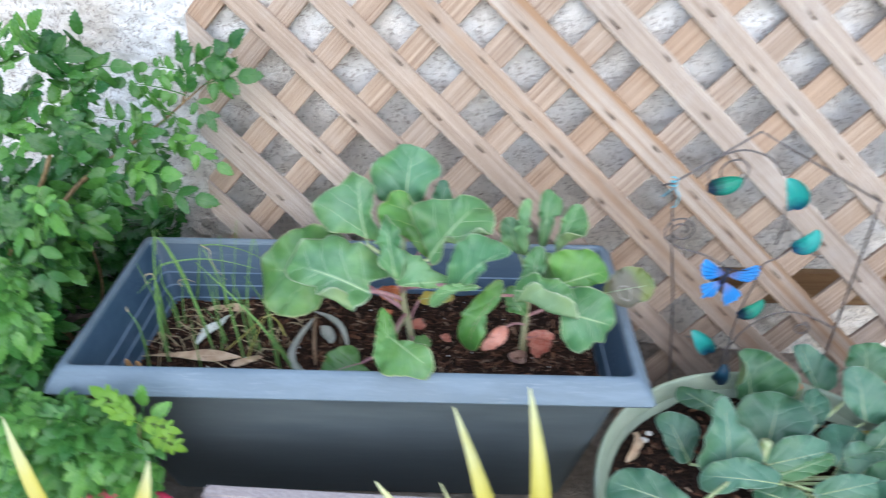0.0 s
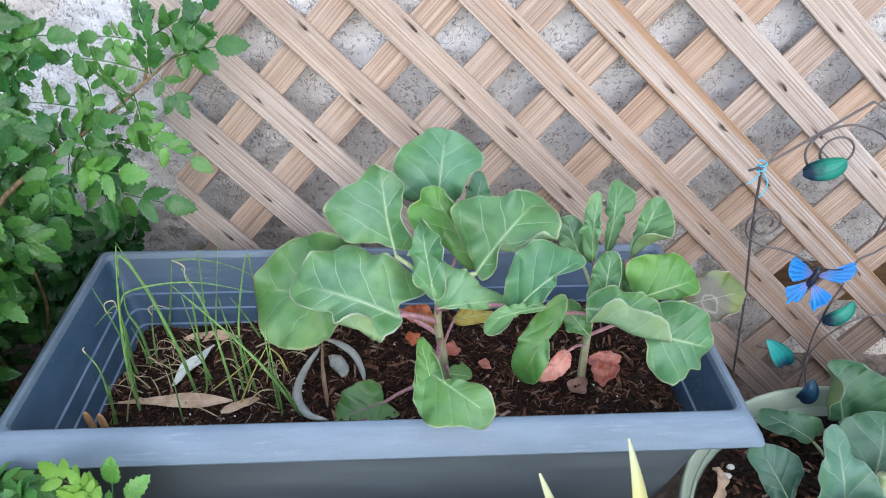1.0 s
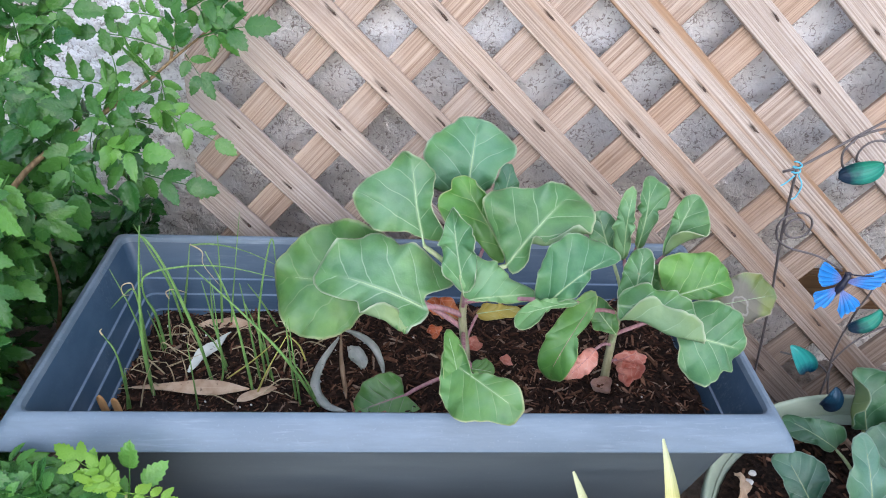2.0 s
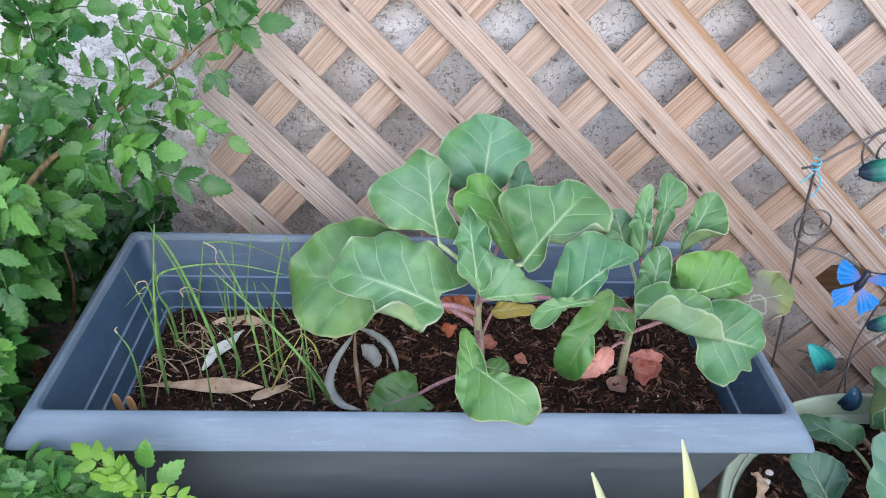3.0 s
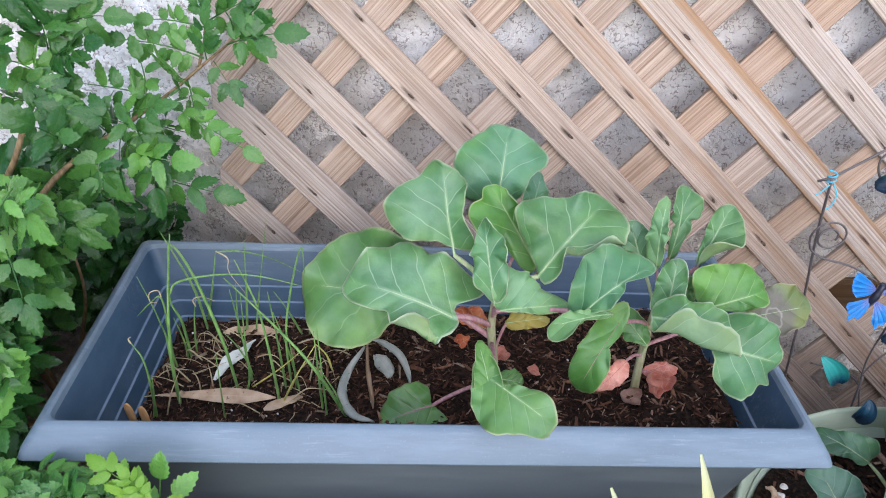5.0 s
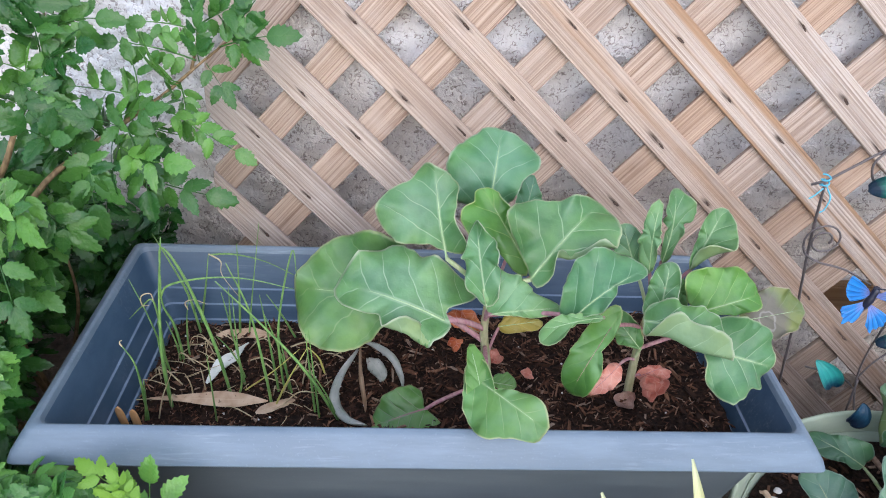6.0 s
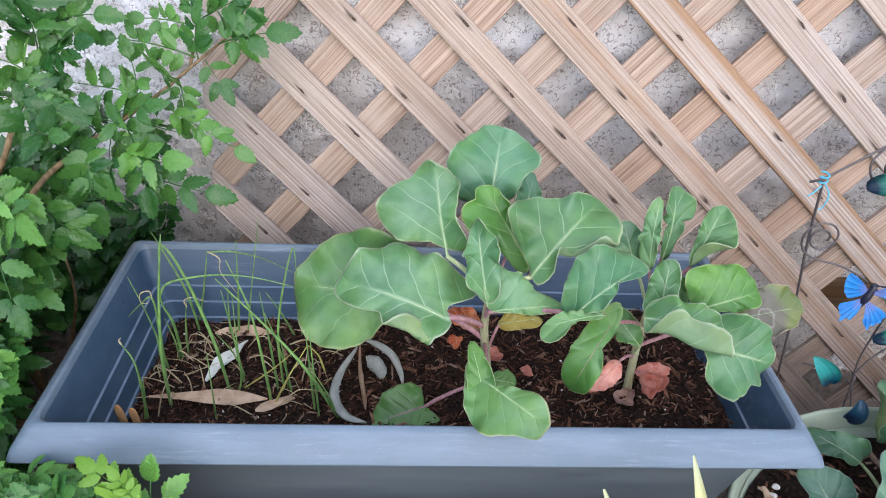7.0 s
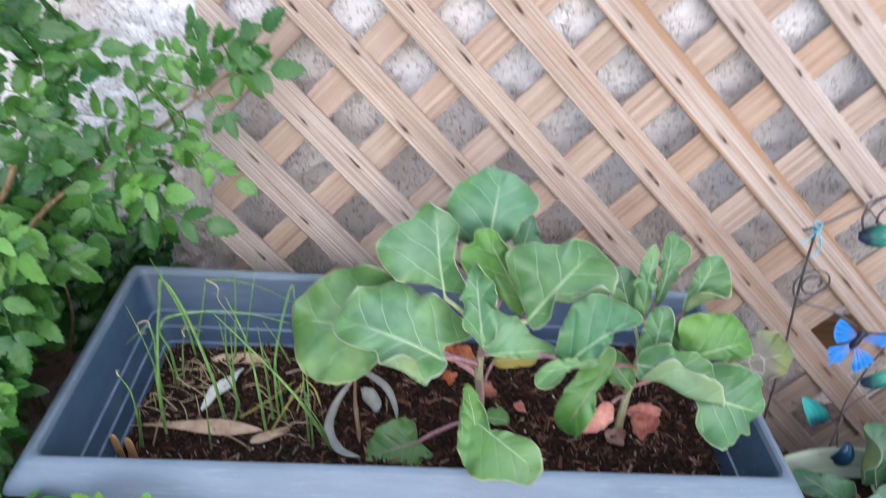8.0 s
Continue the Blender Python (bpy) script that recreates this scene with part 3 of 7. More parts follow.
def build_lattice():
    panel = thing("lattice_panel", (0.16, -0.11, 0.0), "weathered tan wooden lattice panel leaning on the stucco wall", "lattice")
    rng = random.Random(5)
    left, right, low, high = PANEL
    for front in (False, True):
        along, across = (DOWN, UP) if front else (UP, -DOWN)
        for k in range(-14, 22):
            mid = k * PITCH + SLAT / 2
            tilt = rng.uniform(-0.003, 0.003)
            w = SLAT * rng.uniform(0.96, 1.04)
            corners = []
            for l, c in ((-2, -w / 2), (2, -w / 2), (2, w / 2), (-2, w / 2)):
                off = mid + (c if front else -c) + tilt * l
                u, v = (l, off) if front else (off, l)
                corners.append(((u + v) / math.sqrt(2), (v - u) / math.sqrt(2)))
            for axis, limit, above in ((0, left, True), (0, right, False), (1, low, True), (1, high, False)):
                corners = clipped(corners, axis, limit, above) if corners else corners
            if len(corners) < 3:
                continue
            base = ORIGIN + (UP if front else DOWN) * mid - OUT * (0.0 if front else THICK + 0.0006)
            m = Matrix((along, across, OUT)).transposed().to_4x4()
            m.translation = base
            inv = m.inverted()
            flat = [inv @ (ORIGIN + E1 * a + E2 * b - OUT * (0.0 if front else THICK + 0.0006)) for a, b in corners]
            if (flat[1] - flat[0]).cross(flat[2] - flat[1]).z < 0:
                flat.reverse()
            bm = bmesh.new()
            top = [bm.verts.new((p.x, p.y, 0)) for p in flat]
            bottom = [bm.verts.new((p.x, p.y, -THICK)) for p in flat]
            bm.faces.new(top)
            bm.faces.new(bottom[::-1])
            for j in range(len(flat)):
                n = (j + 1) % len(flat)
                bm.faces.new((top[n], top[j], bottom[j], bottom[n]))
            bmesh.ops.bevel(bm, geom=list(bm.edges), offset=0.0009, segments=1, affect="EDGES")
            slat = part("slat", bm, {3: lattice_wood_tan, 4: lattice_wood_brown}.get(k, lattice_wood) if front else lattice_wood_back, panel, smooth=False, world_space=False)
            slat.matrix_basis = panel.matrix_basis.inverted() @ m
            if front:
                for j in range(-6, 18):
                    a, c = FIXINGS.get((k, j), (rng.uniform(0.14, 0.3), rng.uniform(0.12, 0.32)))
                    u, v = (j + a) * PITCH, (k + c) * PITCH
                    x, z = (u + v) / math.sqrt(2), (v - u) / math.sqrt(2)
                    if left + 0.01 < x < right - 0.01 and low + 0.01 < z < high - 0.01:
                        nb = bmesh.new()
                        turn = pose(0, 0, 0, 0, 0, rng.uniform(-14, 14))
                        bmesh.ops.create_uvsphere(nb, u_segments=14, v_segments=6, radius=1.0, matrix=Matrix.Translation((u, v - mid, 0.0)) @ turn @ Matrix.Diagonal((rng.uniform(0.0028, 0.0052), rng.uniform(0.0010, 0.0019), 0.0005, 1)))
                        for q in nb.verts:
                            q.co.xy += Vector((noise.noise((q.co.x * 900, q.co.y * 900, k)), noise.noise((q.co.x * 900, q.co.y * 900, j + 40)))) * 0.0007
                        layer = nb.loops.layers.uv.new("UVMap")
                        du, dv, lean = rng.uniform(0.012, 0.024), rng.uniform(0.0028, 0.0048), rng.uniform(-1.2, -0.2)
                        patch = nb.faces.new([nb.verts.new((u + du * (p + lean * 0.45), v - mid + dv * q, 0.0003)) for p, q in ((-1, -1), (1, -1), (1, 1), (-1, 1))])
                        patch.material_index = 1
                        for loop, c in zip(patch.loops, ((0, 0), (1, 0), (1, 1), (0, 1))):
                            loop[layer].uv = c
                        part("staple", nb, nail_iron, slat, smooth=False, world_space=False).data.materials.append(rust_stain)


build_lattice()


def build_wall_board():
    """A low board along the foot of the wall, behind the lattice."""
    bm = bmesh.new()
    top = 0.15
    box(bm, (0.86, 0.019, 0.062), Matrix.Translation((0.86, 0.0520, top - 0.031)))
    bmesh.ops.bevel(bm, geom=list(bm.edges), offset=0.002, segments=2, affect="EDGES")
    tagged(part("trim", bm, amber_board, smooth=False), "amber-brown wooden board along the foot of the wall", "board", kind="structure")


build_wall_board()

# ---- planter ----
PLANTER = pose(-0.0985, -0.223, 0.287, 0.0, 3.3, 4.6)
HALF = (0.3345, 0.137)


def rounded(hx, hy, r, z, n=5):
    out = []
    for cx, cy, start in ((hx - r, hy - r, 0), (-hx + r, hy - r, 90), (-hx + r, -hy + r, 180), (hx - r, -hy + r, 270)):
        for k in range(n):
            a = radians(start + 90 * k / (n - 1))
            out.append((cx + r * math.cos(a), cy + r * math.sin(a), z))
    return out


def build_planter():
    planter = thing("planter_box", (0, 0, 0), "long blue-grey plastic planter box on the dirt", "planter")
    planter.matrix_basis = PLANTER
    bm = bmesh.new()
    outer = [(-0.062, -0.285, 0.02), (-0.058, -0.288, 0.02), (-0.053, -0.283, 0.022), (-0.010, -0.045, 0.016), (-0.009, -0.034, 0.016)]
    inner = [(-0.0052, -0.006, 0.010), (-0.0192, -0.0472, 0.010), (-0.0200, -0.0478, 0.010), (-0.0212, -0.0484, 0.010), (-0.0262, -0.0652, 0.010), (-0.0270, -0.0658, 0.010), (-0.0282, -0.0664, 0.010), (-0.0332, -0.0832, 0.010), (-0.0340, -0.0838, 0.010), (-0.0352, -0.0844, 0.010), (-0.045, -0.12, 0.010), (-0.060, -0.272, 0.010)]
    rings = [rounded(HALF[0] + o, HALF[1] + o, r, z) for o, z, r in outer + inner]
    loft(bm, rings, True, True)
    bm.normal_update()
    # ridge faces that turn up take the painted highlight
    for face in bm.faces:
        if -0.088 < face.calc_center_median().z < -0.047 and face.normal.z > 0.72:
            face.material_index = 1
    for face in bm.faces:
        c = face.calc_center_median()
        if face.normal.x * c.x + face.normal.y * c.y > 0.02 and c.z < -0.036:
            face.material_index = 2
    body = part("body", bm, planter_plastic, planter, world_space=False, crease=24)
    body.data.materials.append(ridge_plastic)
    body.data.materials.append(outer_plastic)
    bm = bmesh.new()
    profile = [(-0.0085, -0.036, 0.010), (0.012, -0.031, 0.006), (0.0175, -0.029, 0.006), (0.019, -0.026, 0.006), (0.0165, -0.0195, 0.007), (0.0045, -0.0025, 0.008), (0.0015, -0.0002, 0.009),
               (-0.0015, 0.0004, 0.009), (-0.0038, -0.0012, 0.010), (-0.0048, -0.004, 0.010), (-0.0055, -0.007, 0.010)]
    loft(bm, [rounded(HALF[0] + o, HALF[1] + o, r, z) for o, z, r in profile])
    part("rim", bm, rim_plastic, planter, "rolled scuffed rim in a paler tone for the sky light on it", world_space=False, crease=34)


def soil_height(x, y):
    return -0.078 + 0.05 * x + 0.006 * noise.noise((x * 11, y * 11, 0)) + 0.005 * noise.noise((x * 38, y * 38, 2)) + 0.006 * abs(x)


def in_planter(x, y, lift=0.0):
    return PLANTER @ Vector((x, y, soil_height(x, y) + lift))


def build_soil():
    bm = bmesh.new()
    hx, hy, nx, ny = HALF[0] - 0.030, HALF[1] - 0.033, 100, 38
    grid = [[bm.verts.new(PLANTER @ Vector((x, y, soil_height(x, y) + 0.003 * noise.noise((x * 120, y * 120, 4))))) for x in [-hx + 2 * hx * i / nx for i in range(nx + 1)]] for y in [-hy + 2 * hy * j / ny for j in range(ny + 1)]]
    for a, b in zip(grid, grid[1:]):
        for j in range(nx):
            bm.faces.new((a[j], a[j + 1], b[j + 1], b[j]))
    tagged(part("potting_soil", bm, soil_dark), "dark brown potting soil filling the planter", "soil", kind="stuff")
    rng = random.Random(11)
    verts, faces = [], []
    for k in range(8200):
        x, y = rng.uniform(-hx, hx), rng.uniform(-hy, hy)
        size = rng.uniform(0.0014, 0.0040) * (2.2 if rng.random() < 0.2 else 1.0)
        dims = (size, size * rng.uniform(0.07, 0.26), size * rng.uniform(0.06, 0.18))
        m = Matrix.Translation(in_planter(x, y, 0.001 + 0.002 * rng.random())) @ pose(0, 0, 0, rng.uniform(-30, 30), rng.uniform(-30, 30), rng.uniform(0, 360))
        n = len(verts)
        for sx, sy, sz in ((-1, -1, -1), (1, -0.7, -1), (0.8, 1, -1), (-1, 0.7, -1), (-0.9, -0.8, 1), (0.9, -1, 1), (1, 0.8, 1), (-0.8, 1, 1)):
            verts.append(m @ Vector((sx * dims[0] * rng.uniform(0.6, 1.25), sy * dims[1] * rng.uniform(0.35, 1.2), sz * dims[2])))
        faces += [tuple(n + i for i in f) for f in ((3, 2, 1, 0), (4, 5, 6, 7), (0, 1, 5, 4), (1, 2, 6, 5), (2, 3, 7, 6), (3, 0, 4, 7))]
    mesh = bpy.data.meshes.new("bark_mulch")
    mesh.from_pydata(verts, [], faces)
    mesh.materials.append(chips)
    tagged(new("bark_mulch", mesh), "reddish brown shredded bark chips on the soil", "mulch", kind="stuff")


def build_perlite():
    """White crumbs of perlite in the soil."""
    rng = random.Random(29)
    bm = bmesh.new()
    for k in range(46):
        x, y = rng.uniform(-0.29, 0.29), rng.uniform(-0.09, 0.09)
        bmesh.ops.create_icosphere(bm, subdivisions=1, radius=rng.uniform(0.0007, 0.0018), matrix=Matrix.Translation(in_planter(x, y, 0.0025)) @ pose(0, 0, 0, rng.uniform(0, 90), rng.uniform(0, 90), 0) @ Matrix.Diagonal((1, 0.8, 0.7, 1)))
    tagged(part("perlite", bm, pebble_white, smooth=False), "white perlite crumbs scattered in the soil", "perlite", kind="stuff")


build_planter()
build_soil()
build_perlite()


# ---- brassicas ----
def blade_mesh(base, tip, width, normal, lift, cup, wave, seed, nu=20, nv=12, squash=0.80, power=0.5, broad=0.0, uneven=0.0, sway=0.0, roll=(0.0, 0.0), ragged=0.3, lobe=0.0):
    """A broad leaf from base to tip: an arched spine, a cupped blade with rolled, frilled edges, veins by its UV."""
    rng = random.Random(seed)
    base, tip, normal = Vector(base), Vector(tip), Vector(normal).normalized()
    spine = bend(base, (base + tip) / 2 + normal * lift * 2 + (tip - base).cross(normal).normalized() * sway * 2, tip, nu)
    ph = [rng.uniform(0, 6.28) for _ in range(8)]
    f1 = rng.uniform(1.3, 2.2)
    bm = bmesh.new()
    uv = bm.loops.layers.uv.new("UVMap")
    rows, where = [], {}
    for i, p in enumerate(spine):
        s = i / nu
        way = (spine[min(i + 1, nu)] - spine[max(i - 1, 0)]).normalized()
        side = way.cross(normal).normalized()
        up = side.cross(way)
        if broad:
            half = (1 - ((broad - s) / broad) ** 2) ** (0.5 if lobe else 0.62) if s < broad else math.sqrt(max(0.0, 1 - ((s - broad) / (1 - broad)) ** 2.1))
        else:
            half = max(0.0, math.sin(math.pi * min(1.0, 0.02 + 0.975 * s) ** squash)) ** power
        half = width / 2 * half + 0.0008
        row = [None] * (nv + 1)
        for sgn in (-1, 1):
            a = 0 if sgn < 0 else 4
            curl = roll[0 if sgn > 0 else 1] * 3.2 * min(1.0, 3.5 * s, 3.0 * (1 - s)) * (0.88 + 0.18 * math.sin(2 * math.pi * f1 * s + ph[a]))
            outline = 1 + ragged * (0.06 * math.sin(6 * s + ph[a]) + 0.022 * math.sin(14 * s + ph[a + 1]) + 0.005 * math.sin(38 * s + ph[a + 2]) + 0.012 * noise.noise((s * 30, sgn * 3.0, seed * 1.7)))
            reach = half * (1 + sgn * uneven) * outline
            x = z = 0.0
            steps = nv // 2
            for k in range(steps + 1):
                v = k / steps
                if k:
                    mid = (k - 0.5) / steps
                    turn = 1.6 * cup * mid * 1.4 + curl * min(1.0, max(0.0, (mid - 0.48) / 0.30))
                    x += math.cos(turn) * reach / steps
                    z += math.sin(turn) * reach / steps
                soft = min(1.0, 4 * s, 6 * (1 - s) + 0.3)
                h = wave * 0.95 * v ** 2 * soft * math.sin(2 * math.pi * f1 * s + ph[a + 3])
                h += wave * 0.2 * v ** 4 * soft * math.sin(2 * math.pi * (f1 * 2.4 + 1) * s + ph[a + 2])
                h += wave * 0.05 * v ** 7 * soft * math.sin(2 * math.pi * 13.0 * s + 3 * ph[a + 1])
                h += v * min(0.0022, width * 0.03) * noise.noise((s * 5, sgn * v * 3, seed * 3.3))
                back = (lobe * 1.1 * (1 - s) ** 3 + 0.05 * max(0.0, 1 - 2 * s)) * half * v ** 1.5
                q = bm.verts.new(p + side * sgn * x + up * (z + h) - way * back) if k or sgn < 0 else None
                if q:
                    where[q] = (s, 0.5 + 0.5 * sgn * v)
                    row[steps + sgn * k] = q
        rows.append(row)
    for a, b in zip(rows, rows[1:]):
        for j in range(nv):
            face = bm.faces.new((a[j], a[j + 1], b[j + 1], b[j]))
            for loop in face.loops:
                loop[uv].uv = where[loop.vert]
    return bm, spine


def backed(bm, thick):
    """Gives a blade its thickness: a second, paler skin below the first, closed along the edge."""
    layers = list(bm.loops.layers.uv)
    bm.normal_update()
    twin = {v: bm.verts.new(v.co - v.normal * thick) for v in list(bm.verts)}
    rim = [e for e in bm.edges if len(e.link_faces) == 1]
    for face in list(bm.faces):
        at = [(twin[l.vert], [l[uv].uv.copy() for uv in layers]) for l in reversed(face.loops)]
        back = bm.faces.new([v for v, _ in at])
        back.material_index = 1
        for loop, (_, c) in zip(back.loops, at):
            for uv, value in zip(layers, c):
                loop[uv].uv = value
    for e in rim:
        a, b = e.verts
        loop = e.link_loops[0]
        if loop.vert is not a:
            a, b = b, a
        face = bm.faces.new((b, a, twin[a], twin[b]))
        for l in face.loops:
            for uv in layers:
                l[uv].uv = loop[uv].uv


def round_trip(values, turn):
    """A smooth closed line through evenly spaced values, read at a share of the whole turn."""
    n = len(values)
    at = turn * n
    k, f = int(at) % n, at - int(at)
    a, b, c, d = [values[(k + j) % n] for j in (-1, 0, 1, 2)]
    return 0.5 * (2 * b + f * (c - a) + f * f * (2 * a - 5 * b + 4 * c - d) + f ** 3 * (3 * b - a - 3 * c + d))


def broad_leaf(plant, stem, base, tip, normal, heart, radii, material, seed, cup=0.1, arch=0.1, ruffle=0.06, rolls=(), rib=1.0, stalk=None):
    """A broad leaf on its stalk. The blade lies round its heart (mm from the base along the midrib and across it), with its reach (mm)
    given round from the tip; it is arched along, cupped across, ruffled to the rim and rolled over lines (way, distance, radius, degrees, and where on the line)."""
    rng = random.Random(seed)
    base, tip, normal = Vector(base), Vector(tip), Vector(normal).normalized()
    along = (tip - base).normalized()
    length = (tip - base).length
    across = normal.cross(along).normalized()
    hu, hw = heart[0] / 1000, heart[1] / 1000
    mean = sum(radii) / len(radii) / 1000
    ph = [rng.uniform(0, 6.28) for _ in range(8)]
    nt, nr = (72, 14) if mean > 0.022 else (44, 9)

    def place(u, w, rho, turn):
        s = u / length
        z = arch * length * (4 * s * (1 - s) if 0 < s < 1 else 0.8 * (-s if s > 0 else s) * (s - 1 if s > 0 else 1)) + cup * w * w / mean
        z += 2.0 * ruffle * mean * rho ** 3.4 * (0.9 * math.sin(4 * turn + ph[0]) + 0.8 * math.sin(7 * turn + ph[1]) + 0.32 * math.sin(12 * turn + ph[2]) * rho ** 2 + 0.10 * math.sin(23 * turn + ph[3]) * rho ** 5)
        z += 0.04 * mean * min(1.0, 2.5 * rho) * noise.noise((u * 60, w * 60, seed * 1.3))
        for way, far, radius, most, *span in rolls:
            e = Vector((math.cos(radians(way)), math.sin(radians(way))))
            q = Vector((u - hu, w - hw))
            side = q.dot(Vector((-e.y, e.x)))
            far, radius = far / 1000, radius / 1000
            edge = far + 0.0022 * math.sin(side * 110 + ph[4])
            t = q.dot(e) - edge
            if span:
                most *= max(0.0, min(1.0, 1.0 + min(side * 1000 - span[0], span[1] - side * 1000) / 11.0))
            if t > 0 and most > 0:
                turned = min(t / radius, radians(most))
                rest = t - turned * radius
                ahead = edge + radius * math.sin(turned) + rest * math.cos(turned) - q.dot(e)
                u, w = u + e.x * ahead, w + e.y * ahead
                z += radius * (1 - math.cos(turned)) + rest * math.sin(turned)
        return base + along * u + across * w + normal * z

    bm = bmesh.new()
    uv = bm.loops.layers.uv.new("UVMap")
    edge_uv = bm.loops.layers.uv.new("Rim")
    where = {}
    rings = []
    for k in range(nr + 1):
        rho = (k / nr) ** 0.85
        ring = []
        for j in range(nt if k else 1):
            share = j / nt
            turn = 2 * math.pi * share
            reach = round_trip(radii, share) / 1000 * (1 + 0.034 * noise.noise((math.cos(turn) * 5, math.sin(turn) * 5, seed * 2.1)) + 0.022 * noise.noise((math.cos(turn) * 22, math.sin(turn) * 26, seed)))
            u, w = hu + rho * reach * math.cos(turn), hw + rho * reach * math.sin(turn)
            q = bm.verts.new(place(u, w, rho, turn))
            where[q] = ((u / length, 0.5 + 0.5 * w / (mean * 1.15)), (rho, 0.0))
            ring.append(q)
        rings.append(ring)
    faces = [(rings[0][0], rings[1][j], rings[1][(j + 1) % nt]) for j in range(nt)]
    for a, b in zip(rings[1:], rings[2:]):
        faces += [(a[j], b[j], b[(j + 1) % nt], a[(j + 1) % nt]) for j in range(nt)]
    for corners in faces:
        face = bm.faces.new(corners)
        for loop in face.loops:
            loop[uv].uv, loop[edge_uv].uv = where[loop.vert]
    backed(bm, min(0.0007, mean * 0.03))
    leaf = part("leaf", bm, material, plant)
    leaf.data.materials.append(UNDERSIDE.get(material.name, leaf_under))
    height = max(stem[0].z + 0.012, min(stem[-1].z, base.z - 0.25 * (base - stem[0]).length))
    root = min(stem, key=lambda p: abs(p.z - height))
    r = min(0.0028, 0.0011 + mean * 0.032)
    purple = rng.random() < 0.8 and base.z < 0.37
    line = []
    for k in range(15):
        u = 0.80 * length * k / 14
        q = Vector((u - hu, -hw))
        turn = math.atan2(q.y, q.x) % (2 * math.pi)
        rho = min(1.0, q.length / max(1e-4, round_trip(radii, turn / (2 * math.pi)) / 1000))
        line.append(place(u, 0.0, rho, turn) + normal * 0.0001)
    bm = bmesh.new()
    neck = bend(root, (root + base) / 2 + Vector((0, 0, 0.008)), base, 7)
    under = [p - normal * r * 1.15 for p in (neck[-1], line[1])]
    tube(bm, neck[:-1] + under, [r * 1.05] * (len(neck) - 1) + [r * 0.9, r * 0.25], 7)
    part("stalk", bm, stalk or (stalk_purple if purple else stalk_green), leaf, "smooth leaf stalk tinged with purple" if stalk or purple else "smooth pale green leaf stalk")
    bm = bmesh.new()
    tube(bm, line, [max(0.0002, r * 0.48 * rib * (1 - 1.0 * k / len(line))) for k in range(len(line))], 6)
    part("midrib", bm, stalk or rib_green, leaf, "raised midrib")


def stem_line(points):
    return smooth_line(points, 8)


def crumpled(plant, at, size, material, seed, turn, opening=105):
    """A withered leaf, shrunk into a wrinkled cup."""
    bm = bmesh.new()
    uv = bm.loops.layers.uv.new("UVMap")
    n, rings = 22, []
    for i in range(1, 12):
        ring = []
        for j in range(n):
            a = 2 * math.pi * j / n
            p = radians(opening) * i / 11 * (1 + 0.14 * math.sin(2 * a + seed) * i / 11)
            r = size * (1 + 0.16 * math.sin(3 * a + seed) * (i / 11) ** 2 + 0.10 * math.sin(5 * a - 2 * seed) * (i / 11) ** 2 + 0.30 * noise.noise((math.cos(a) * 1.8, math.sin(a) * 1.8, i * 0.25 + seed)) + 0.10 * noise.noise((math.cos(a) * 5, math.sin(a) * 5, i * 0.6 + seed)))
            ring.append((r * math.sin(p) * math.cos(a), 0.8 * r * math.sin(p) * math.sin(a), -r * math.cos(p)))
        rings.append(ring)
    loft(bm, rings, True)
    for face in bm.faces:
        for loop in face.loops:
            c = loop.vert.co
            loop[uv].uv = (0.5 + 0.5 * c.z / size, 0.5 + 0.5 * math.atan2(c.y, c.x) / math.pi)
    bm.transform(Matrix.Translation(at) @ pose(0, 0, 0, *turn))
    part("withered_leaf", bm, material, plant, "shrivelled pink dry leaf")


